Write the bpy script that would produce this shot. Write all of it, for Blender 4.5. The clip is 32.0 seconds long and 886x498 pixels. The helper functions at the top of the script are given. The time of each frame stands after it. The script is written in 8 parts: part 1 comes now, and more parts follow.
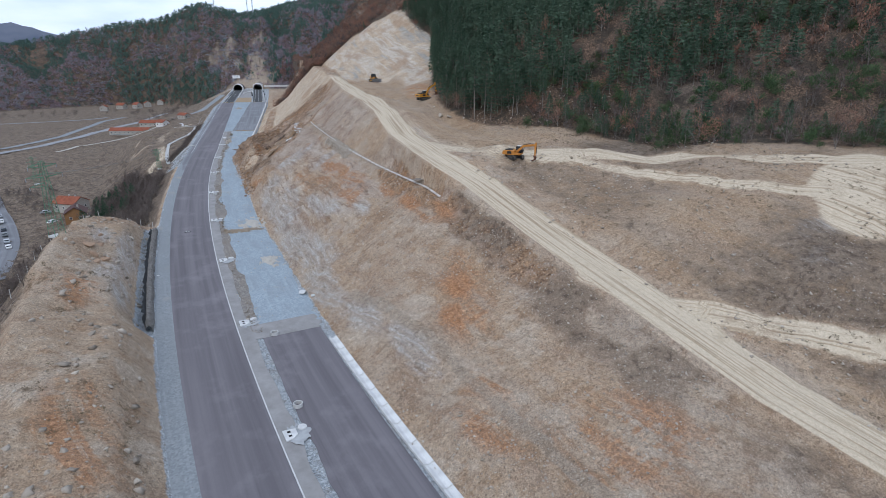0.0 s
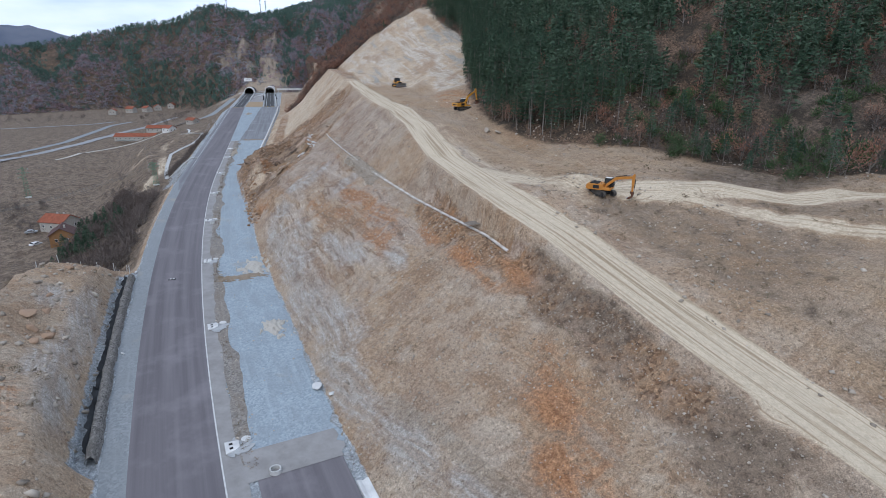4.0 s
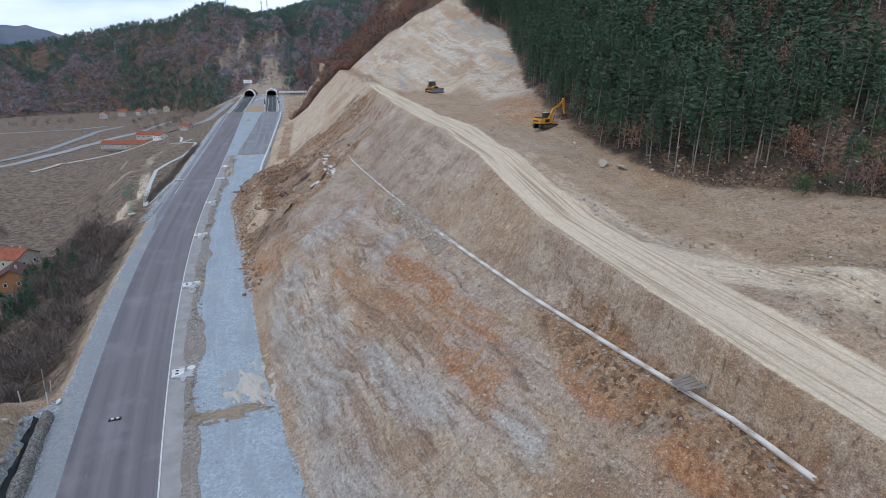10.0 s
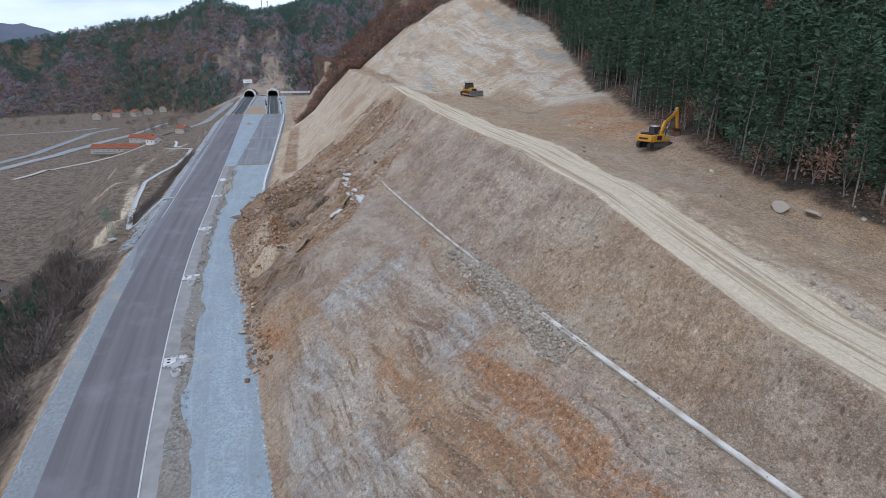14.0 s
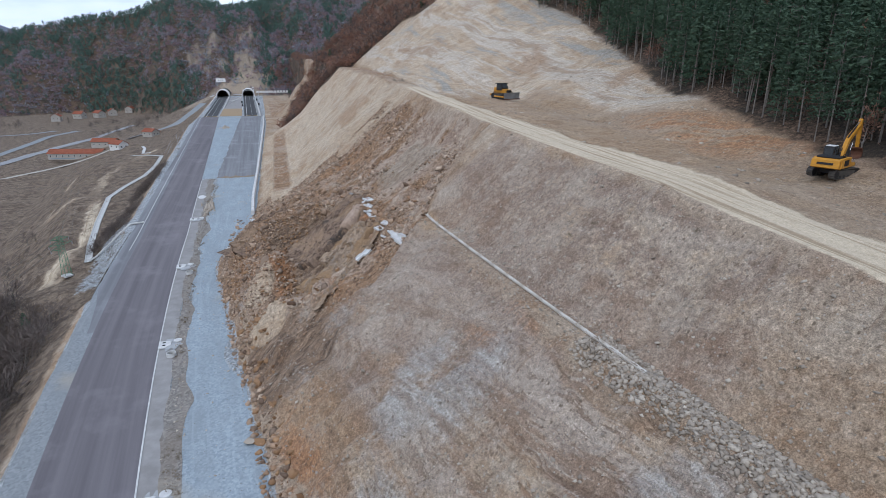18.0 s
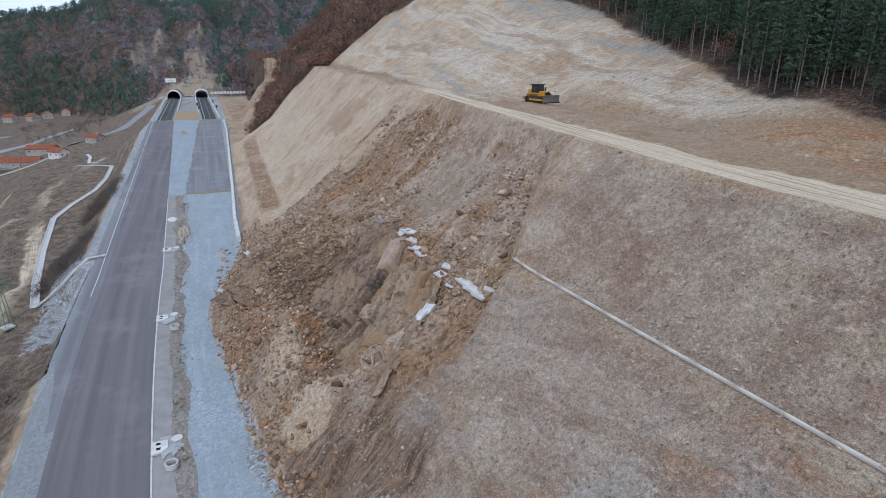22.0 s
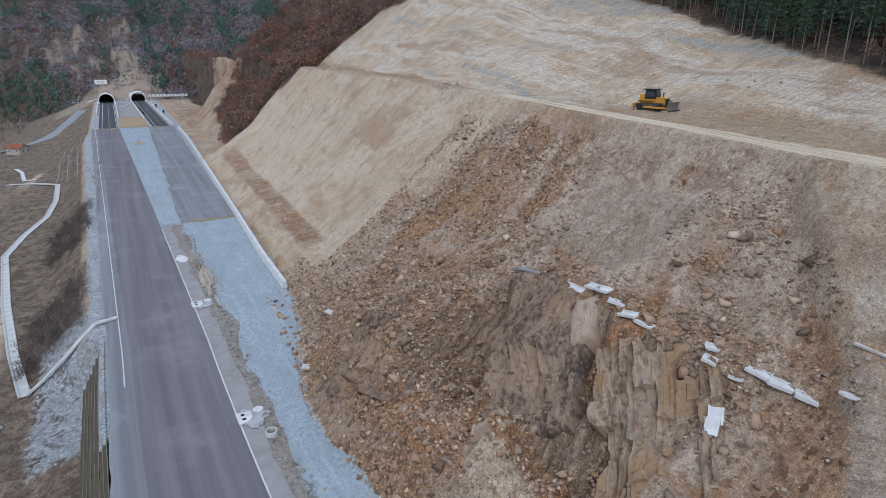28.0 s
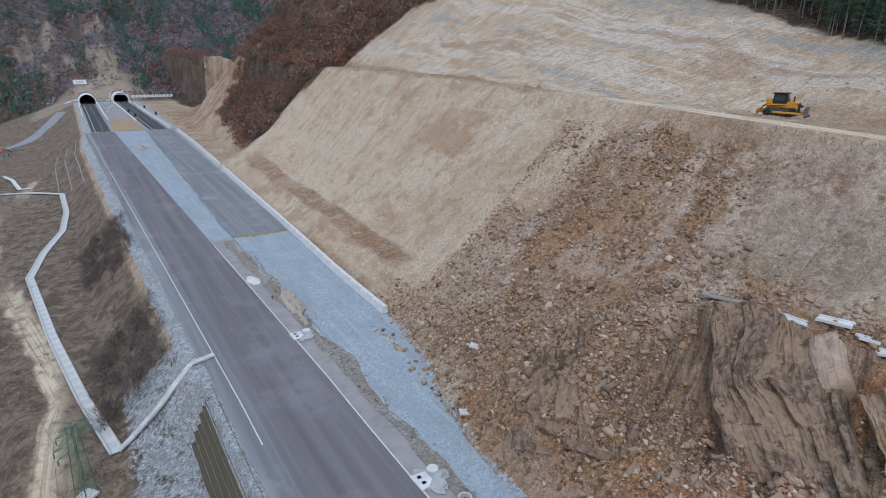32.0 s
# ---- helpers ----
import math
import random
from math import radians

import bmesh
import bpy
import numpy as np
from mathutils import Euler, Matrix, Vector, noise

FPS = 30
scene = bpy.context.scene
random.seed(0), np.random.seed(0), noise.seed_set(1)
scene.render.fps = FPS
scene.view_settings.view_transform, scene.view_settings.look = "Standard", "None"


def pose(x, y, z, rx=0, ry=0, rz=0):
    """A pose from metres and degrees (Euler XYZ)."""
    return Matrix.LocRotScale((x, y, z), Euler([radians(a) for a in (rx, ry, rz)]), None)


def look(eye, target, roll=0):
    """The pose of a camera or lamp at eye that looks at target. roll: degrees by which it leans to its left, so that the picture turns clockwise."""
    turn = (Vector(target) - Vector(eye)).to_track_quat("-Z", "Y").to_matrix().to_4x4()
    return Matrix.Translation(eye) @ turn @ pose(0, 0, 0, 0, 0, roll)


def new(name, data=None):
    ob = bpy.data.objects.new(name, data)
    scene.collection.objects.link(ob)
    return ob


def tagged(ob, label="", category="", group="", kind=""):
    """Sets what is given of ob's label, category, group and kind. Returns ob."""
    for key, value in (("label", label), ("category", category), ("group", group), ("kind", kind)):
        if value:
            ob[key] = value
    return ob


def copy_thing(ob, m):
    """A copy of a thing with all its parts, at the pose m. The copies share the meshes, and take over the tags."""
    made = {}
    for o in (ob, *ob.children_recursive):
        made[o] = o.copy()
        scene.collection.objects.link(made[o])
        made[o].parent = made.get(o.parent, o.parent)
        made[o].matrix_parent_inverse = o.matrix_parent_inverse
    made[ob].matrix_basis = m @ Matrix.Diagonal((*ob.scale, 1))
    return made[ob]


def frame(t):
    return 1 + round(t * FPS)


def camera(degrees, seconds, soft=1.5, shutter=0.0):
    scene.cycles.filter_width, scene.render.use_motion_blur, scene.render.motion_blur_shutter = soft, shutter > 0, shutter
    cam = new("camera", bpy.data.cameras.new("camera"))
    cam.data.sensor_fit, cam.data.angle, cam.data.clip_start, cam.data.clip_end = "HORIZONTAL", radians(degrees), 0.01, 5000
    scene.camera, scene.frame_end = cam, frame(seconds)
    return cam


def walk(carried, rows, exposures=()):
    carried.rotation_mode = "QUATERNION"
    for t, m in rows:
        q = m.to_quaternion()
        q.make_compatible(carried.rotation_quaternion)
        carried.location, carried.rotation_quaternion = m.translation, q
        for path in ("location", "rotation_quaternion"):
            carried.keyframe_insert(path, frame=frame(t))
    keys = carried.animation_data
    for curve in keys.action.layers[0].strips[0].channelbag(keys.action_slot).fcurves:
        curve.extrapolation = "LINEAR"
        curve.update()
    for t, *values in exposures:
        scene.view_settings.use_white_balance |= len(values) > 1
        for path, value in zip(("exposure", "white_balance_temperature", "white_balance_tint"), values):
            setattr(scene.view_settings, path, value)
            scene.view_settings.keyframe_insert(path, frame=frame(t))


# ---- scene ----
cam = camera(76.8, 32.0, soft=0.6)
# seconds, place in metres, then yaw, pitch and roll in degrees
PATH = [
    (0.0, 0.00, 0.00, 41.00, -0.00, -18.15, -0.09),
    (1.0, -1.78, 7.70, 41.06, 0.03, -18.07, -0.06),
    (2.0, -3.60, 15.39, 41.14, 0.15, -18.01, -0.08),
    (3.0, -5.49, 23.05, 41.26, 0.69, -17.97, -0.11),
    (3.5, -6.59, 26.84, 41.26, 1.03, -17.96, -0.11),
    (5.5, -11.07, 41.94, 41.35, 1.42, -17.93, -0.12),
    (6.0, -12.34, 45.71, 41.35, 1.40, -17.92, -0.12),
    (9.0, -19.79, 67.11, 41.37, 1.34, -17.88, -0.09),
    (11.0, -24.95, 81.51, 41.33, 1.33, -17.86, -0.05),
    (13.0, -30.19, 95.49, 41.28, 1.35, -17.88, -0.03),
    (14.0, -33.03, 102.19, 41.23, 1.27, -17.93, -0.01),
    (14.5, -34.57, 105.44, 41.24, 1.13, -17.94, -0.00),
    (16.5, -40.68, 117.85, 41.16, -0.27, -17.98, 0.02),
    (17.0, -42.23, 120.76, 41.08, -0.65, -18.02, 0.04),
    (18.0, -45.35, 126.49, 41.00, -1.44, -18.06, 0.04),
    (19.0, -48.52, 131.92, 40.92, -2.08, -18.08, 0.04),
    (20.0, -51.75, 137.00, 40.84, -2.80, -18.08, 0.05),
    (21.0, -55.09, 141.76, 40.78, -4.44, -18.08, 0.07),
    (22.0, -58.55, 146.28, 40.75, -6.27, -18.09, 0.07),
    (23.0, -62.20, 150.63, 40.73, -7.45, -18.11, 0.08),
    (24.0, -65.99, 154.81, 40.74, -8.53, -18.11, 0.09),
    (25.0, -69.93, 158.85, 40.80, -9.39, -18.11, 0.09),
    (25.5, -71.88, 160.84, 40.81, -9.75, -18.11, 0.09),
    (27.5, -79.93, 168.49, 40.90, -12.66, -18.12, 0.07),
    (28.0, -82.02, 170.30, 40.99, -13.40, -18.11, 0.08),
    (29.0, -86.26, 173.71, 41.06, -14.17, -18.11, 0.11),
    (30.0, -90.70, 176.95, 41.12, -14.72, -18.12, 0.13),
    (31.0, -95.52, 180.39, 41.15, -15.32, -18.13, 0.17),
    (32.0, -100.37, 183.87, 41.15, -16.59, -18.12, 0.24),
]
walk(cam, [(t, pose(x, y, z, 90 + pitch, -roll, yaw)) for t, x, y, z, yaw, pitch, roll in PATH])

# ---- world, sun, exposure ----
world = bpy.data.worlds.new("overcast_sky")
scene.world = world
world.use_nodes = True
wn, wl = world.node_tree.nodes, world.node_tree.links
wn.clear()
w_out, w_bg = wn.new("ShaderNodeOutputWorld"), wn.new("ShaderNodeBackground")
w_sky = wn.new("ShaderNodeTexSky")
w_sky.sky_type, w_sky.sun_disc = "NISHITA", False
w_sky.sun_elevation, w_sky.sun_rotation = radians(32), radians(200)
w_co, w_map, w_noise, w_ramp, w_mix = (wn.new("ShaderNodeTexCoord"), wn.new("ShaderNodeMapping"), wn.new("ShaderNodeTexNoise"),
                                       wn.new("ShaderNodeValToRGB"), wn.new("ShaderNodeMix"))
w_map.inputs["Scale"].default_value = (3, 3, 11)
w_noise.inputs["Scale"].default_value, w_noise.inputs["Detail"].default_value = 1.3, 6
w_ramp.color_ramp.elements[0].position, w_ramp.color_ramp.elements[0].color = 0.35, (5.65, 7.2, 10.1, 1)
w_ramp.color_ramp.elements[1].position, w_ramp.color_ramp.elements[1].color = 0.62, (9.1, 10.3, 12.4, 1)
w_mix.data_type = "RGBA"
w_mix.inputs["Factor"].default_value = 0.86
wl.new(w_co.outputs["Generated"], w_map.inputs["Vector"])
wl.new(w_map.outputs["Vector"], w_noise.inputs["Vector"])
wl.new(w_noise.outputs["Fac"], w_ramp.inputs["Fac"])
wl.new(w_sky.outputs["Color"], w_mix.inputs["A"])
wl.new(w_ramp.outputs["Color"], w_mix.inputs["B"])
wl.new(w_mix.outputs["Result"], w_bg.inputs["Color"])
w_bg.inputs["Strength"].default_value = 0.125
wl.new(w_bg.outputs["Background"], w_out.inputs["Surface"])

sun_data = bpy.data.lights.new("sun", "SUN")
sun_data.energy, sun_data.angle, sun_data.color = 0.9, radians(25), (1.0, 0.97, 0.93)
sun = new("sun", sun_data)
sun.matrix_world = look((0, 0, 300), (60, 160, 130))
scene.view_settings.exposure = -0.08

# ---- materials ----
def shader(name, rough=0.9, metal=0.0):
    m = bpy.data.materials.new(name)
    m.use_nodes = True
    n, l = m.node_tree.nodes, m.node_tree.links
    b = n["Principled BSDF"]
    b.inputs["Roughness"].default_value, b.inputs["Metallic"].default_value = rough, metal
    b.inputs["Specular IOR Level"].default_value = 0.25
    return m, n, l, b


class Net:
    """The nodes of one material, in short form."""
    def __init__(self, name, rough=0.9, metal=0.0):
        self.m, self.n, self.l, self.b = shader(name, rough, metal)
        self.co = self.n.new("ShaderNodeTexCoord")

    def put(self, socket, value):
        if hasattr(value, "is_linked"):
            self.l.new(value, socket)
        else:
            socket.default_value = (*value, 1) if isinstance(value, tuple) and len(value) == 3 and socket.type == "RGBA" else value

    def noise(self, scale, detail=4.0, rough=0.55, vec=None, stretch=None, turn=(0, 0, 0), distort=0.0):
        t = self.n.new("ShaderNodeTexNoise")
        t.inputs["Scale"].default_value, t.inputs["Detail"].default_value = scale, detail
        t.inputs["Roughness"].default_value, t.inputs["Distortion"].default_value = rough, distort
        v = vec or self.co.outputs["Object"]
        for inp, val in (("Rotation", [radians(a) for a in turn]), ("Scale", stretch)):
            if val and any(val):
                mp = self.n.new("ShaderNodeMapping")
                mp.inputs[inp].default_value = val
                self.l.new(v, mp.inputs["Vector"])
                v = mp.outputs["Vector"]
        self.l.new(v, t.inputs["Vector"])
        return t.outputs["Fac"]

    def cells(self, scale, vec=None, feature="F1", out="Distance"):
        t = self.n.new("ShaderNodeTexVoronoi")
        t.feature = feature
        t.inputs["Scale"].default_value = scale
        self.l.new(vec or self.co.outputs["Object"], t.inputs["Vector"])
        return t.outputs[out]

    def ramp(self, fac, *stops):
        r = self.n.new("ShaderNodeValToRGB")
        e = r.color_ramp.elements
        while len(e) < len(stops):
            e.new(0.5)
        for k, (p, c) in enumerate(stops):
            e[k].position = p
            e[k].color = (c, c, c, 1) if isinstance(c, (int, float)) else (*c, 1)
        self.put(r.inputs["Fac"], fac)
        return r.outputs["Color"]

    def mix(self, fac, a, b, how="MIX"):
        x = self.n.new("ShaderNodeMix")
        x.data_type, x.blend_type = "RGBA", how
        x.clamp_factor = True
        self.put(x.inputs["Factor"], fac)
        self.put(x.inputs[6], a)
        self.put(x.inputs[7], b)
        return x.outputs[2]

    def math(self, how, a, b=0.0):
        x = self.n.new("ShaderNodeMath")
        x.operation = how
        self.put(x.inputs[0], a)
        self.put(x.inputs[1], b)
        return x.outputs[0]

    def attr(self, name, channel=None):
        a = self.n.new("ShaderNodeAttribute")
        a.attribute_name = name
        if channel is None:
            return a.outputs["Vector"]
        if channel == "A":
            return a.outputs["Alpha"]
        s = self.n.new("ShaderNodeSeparateColor")
        self.l.new(a.outputs["Color"], s.inputs[0])
        return s.outputs["RGB".index(channel)]

    def random(self):
        return self.n.new("ShaderNodeObjectInfo").outputs["Random"]

    def island(self):
        return self.n.new("ShaderNodeNewGeometry").outputs["Random Per Island"]

    def done(self, color, bump=None, height=0.1, rough=None):
        self.put(self.b.inputs["Base Color"], color)
        if bump is not None:
            bp = self.n.new("ShaderNodeBump")
            bp.inputs["Distance"].default_value, bp.inputs["Strength"].default_value = height, 0.8
            self.l.new(bump, bp.inputs["Height"])
            self.l.new(bp.outputs["Normal"], self.b.inputs["Normal"])
        if rough is not None:
            self.put(self.b.inputs["Roughness"], rough)
        return self.m


def plain(name, color, rough=0.6, metal=0.0, vary=0.12, scale=1.5):
    """Paint or metal with faint stains and dust."""
    k = Net(name, rough, metal)
    dark = tuple(c * (1 - vary) for c in color)
    dusty = tuple(c * 0.8 + 0.06 for c in color)
    c = k.mix(k.ramp(k.noise(scale, 5), (0.35, 0.0), (0.7, 1.0)), dark, color)
    c = k.mix(k.ramp(k.noise(scale * 6, 4), (0.55, 0.0), (0.85, 0.6)), c, dusty)
    return k.done(c)


# ---- the road's line: s metres along it, d metres to its right ----
def heading(s):
    return np.radians(np.clip(26.9 - 0.0615 * s, 16.3, 32.0))


S_ALONG = np.arange(-700.0, 2400.0)
_x = np.cumsum(-np.sin(heading(S_ALONG + 0.5)))
_y = np.cumsum(np.cos(heading(S_ALONG + 0.5)))
X_ALONG = np.concatenate([[0], _x[:-1]])
Y_ALONG = np.concatenate([[0], _y[:-1]])
X_ALONG += -32.6 - np.interp(0, S_ALONG, X_ALONG)
Y_ALONG += 81.6 - np.interp(0, S_ALONG, Y_ALONG)


def place(s, d):
    """World x, y of the point d metres right of the line at s."""
    a = heading(s)
    return (np.interp(s, S_ALONG, X_ALONG) + d * np.cos(a), np.interp(s, S_ALONG, Y_ALONG) + d * np.sin(a))


def road_z(s):
    return np.where(s < 200, 1.6 + 0.0315 * s, np.where(s < 570, 7.9 + 0.026 * (s - 200), 17.5))


def line(s, *knots):
    """Value along the road by straight pieces between (s, value)."""
    return np.interp(s, [k[0] for k in knots], [k[1] for k in knots])


def lattice(ix, iy, seed):
    h = (ix.astype(np.int64) * 374761393 + iy.astype(np.int64) * 668265263 + seed * 974634777) & 0xFFFFFFFF
    h = ((h ^ (h >> 13)) * 1274126177) & 0xFFFFFFFF
    return ((h ^ (h >> 16)) & 0xFFFF) / 65535.0


def vnoise(x, y, seed=0):
    x, y = np.asarray(x, float), np.asarray(y, float)
    ix, iy = np.floor(x), np.floor(y)
    fx, fy = x - ix, y - iy
    fx, fy = fx * fx * (3 - 2 * fx), fy * fy * (3 - 2 * fy)
    a, b = lattice(ix, iy, seed), lattice(ix + 1, iy, seed)
    c, e = lattice(ix, iy + 1, seed), lattice(ix + 1, iy + 1, seed)
    return (a + (b - a) * fx) * (1 - fy) + (c + (e - c) * fx) * fy


def fbm(x, y, seed=0, octaves=4, gain=0.5):
    """Layered noise about zero, within about one."""
    v, w = 0.0, 1.0
    for k in range(octaves):
        v = v + w * (vnoise(x * 2**k, y * 2**k, seed + k) * 2 - 1)
        w *= gain
    return v


def step(a, b, x):
    t = np.clip((x - a) / (b - a), 0, 1)
    return t * t * (3 - 2 * t)


# lanes: the middle of each carriageway, and the cut's foot
def left_lane(s):
    return line(s, (172, -5.2), (406, -10.8))


def right_lane(s):
    return line(s, (200, 7.0), (230, 7.6), (406, 11.5), (568, 8.7))


def cut_foot(s):
    return line(s, (-120, 12.6), (40, 12.2), (55, 11.2), (100, 10.4), (127, 8.6), (150, 6.0), (163, 8.5), (172, 11.5), (184, 13.2),
                (240, 15), (300, 17), (355, 19), (420, 19.5), (520, 20))


def shoulder(s):
    """The outer edge of the left shoulder, wider where the bank wall stands."""
    return line(s, (-120, -12.2), (0, -12.2), (3, -14.9), (57, -14.9), (61, -12.2), (130, -12.2), (196, -14.2), (371, -19), (406, -17.5), (600, -17.5))


def haul_edge(s):
    """The outer edge of the haul road on top of the cut: d and height over the motorway."""
    d = line(s, (-140, 54), (-90, 46), (-60, 42.8), (-39, 42), (-20, 41), (0, 40.2), (15, 38.9), (40, 40.3), (65, 44), (85, 45.6), (119, 46.5),
             (140, 47.5), (168, 48.5), (200, 50), (232, 50), (283, 50))
    h = line(s, (-140, -3), (-90, 3), (-60, 7.3), (-39, 11.2), (-20, 14.6), (0, 18.6), (15, 20.9), (40, 22.3), (65, 25.3), (85, 26.5), (119, 27.3),
             (140, 27.9), (168, 28.6), (200, 29.2), (232, 30.2), (283, 30.2))
    return d, h


def forest_line(s):
    d = line(s, (-160, 190), (-60, 140), (-6, 112), (22, 90), (40, 72), (51, 64), (71, 65), (100, 73), (130, 82), (170, 95), (200, 101), (225, 97), (260, 96),
             (300, 100), (360, 110))
    h = line(s, (-160, 26), (-60, 26.5), (-6, 25.5), (22, 23), (51, 23.5), (71, 26.5), (100, 29), (130, 31.5), (170, 39.5), (200, 47), (225, 54), (260, 66), (300, 74))
    return d, h


def wild_s(d):
    """Where the natural hillside begins past the cut."""
    return line(d, (20, 306), (38, 303), (56, 291), (67, 285), (75, 277), (87, 255), (97, 242), (140, 238), (260, 232))


def slide_s(d):
    """The near edge of the landslide."""
    return line(d, (10, 101), (19, 103.5), (23, 105.6), (29, 109.6), (34, 113.0), (38, 117.2), (45, 124.5))


def wood_line(s):
    """The foot of the wood: low scrub reaches further out than the hill."""
    return np.minimum(forest_line(s)[0], line(s, (-160, 160), (-60, 124), (-16, 102), (-6, 93), (7, 87), (26, 82), (43, 73), (51, 64)) + 200 * step(51, 60, s))


def channel_d(s):
    """The line of the concrete channel in the valley."""
    return line(s, (181.3, -22.5), (195.2, -25.3), (218, -28.9), (250.5, -33), (266, -30.9), (281.3, -27.2), (300, -26.2), (324.6, -27.2), (338.8, -35.3), (349.4, -44.3))


def profile(d, knots):
    """Height at d by straight pieces between knots (d, h), each an array along the road."""
    z = knots[0][1] + 0 * d
    for (d0, h0), (d1, h1) in zip(knots, knots[1:]):
        z = np.where(d > d0, h0 + (h1 - h0) * np.clip((d - d0) / np.maximum(d1 - d0, 0.05), 0, 1), z)
    return z


def mountain_z(x, y):
    """The wooded mountains across the valley, by bearing and distance from the valley road."""
    px, py = x + 33, y - 102
    r, az = np.hypot(px, py), np.degrees(np.arctan2(px, py))
    foot = line(az, (-75, 700), (-39, 790), (-31, 820), (-27, 800), (-23, 640), (-20, 560), (-13, 540), (-8, 520), (0, 500), (40, 420))
    top = line(az, (-75, 90), (-50, 74), (-38, 72), (-33.4, 90), (-29.2, 106), (-25.7, 112), (-23.5, 127), (-22, 132), (-20.5, 126), (-18.6, 122), (-16, 132),
               (-13.8, 146), (-10.9, 166), (-5, 185), (20, 190))
    ridge = line(az, (-75, 1150), (-38, 1080), (-29, 1030), (-23.5, 930), (-20, 930), (-16, 1000), (-10.9, 1050), (20, 900))
    base = line(az, (-30, -18), (-25, -13), (-21, 2), (-17, 11), (-10, 13), (0, 14))
    t = (r - foot) / (ridge - foot)
    rel = fbm(az * 0.33, r * 0.006, 41, 4) * 16 + np.abs(fbm(az * 0.5, r * 0.002, 47, 3)) * -11
    up = base + (top - base) * np.clip(t, 0, 1) ** 0.8 + rel * np.clip(t * 3, 0, 1) * np.clip((1.0 - t) * 3, 0, 1)
    down = top - np.clip(t - 1, 0, 3) * 60
    return np.where(t <= 0, -1e3, np.where(t < 1, up, down))


def mountain_cover(x, y):
    """Share of the way up the mountain, bareness of its crags and share of pines."""
    px, py = x + 33, y - 102
    r, az = np.hypot(px, py), np.degrees(np.arctan2(px, py))
    foot = line(az, (-75, 700), (-39, 790), (-31, 820), (-27, 800), (-23, 640), (-20, 560), (-13, 540), (-8, 520), (0, 500), (40, 420))
    ridge = line(az, (-75, 1150), (-38, 1080), (-29, 1030), (-23.5, 930), (-20, 930), (-16, 1000), (-10.9, 1050), (20, 900))
    t = (r - foot) / (ridge - foot)
    rag = fbm(az * 0.9, r * 0.02, 43, 4)
    crag = step(-23.5, -21.0, az + rag * 0.9) * step(-15.2, -16.8, az + rag * 0.9) * step(0.66, 0.50, t + 0.10 * rag) * (0.45 + 0.55 * step(-0.15, 0.25, fbm(az * 1.6, r * 0.03, 45, 3)))
    crag = np.maximum(crag, step(-22.8, -21.6, az) * step(-15.4, -16.4, az) * step(0.15, 0.08, t))
    grove = step(-31.5, -29.5, az + rag) * step(-21.2, -22.8, az + rag) * step(0.42, 0.26, t + 0.12 * rag)
    crest = step(0.60, 0.84, t + 0.30 * rag) * (0.35 + 0.6 * step(-0.1, 0.3, fbm(az * 0.5, r * 0.01, 49, 3)))
    patch = 0.85 * step(0.42, 0.62, fbm(az * 0.7, r * 0.016, 51, 3))
    return t, crag * (1 - grove), np.clip(np.maximum(np.maximum(grove * 0.92, crest), np.maximum(patch, 0.07)) * (1 - 0.9 * crag), 0, 0.95)


def strata(s, d):
    """Counts across the tilted, folded beds of the slope."""
    return s * 0.13 + d * 1.0 + fbm(s * 0.022, d * 0.030, 21, 2) * 3.2 + fbm(s * 0.10, d * 0.10, 28, 2) * 0.5


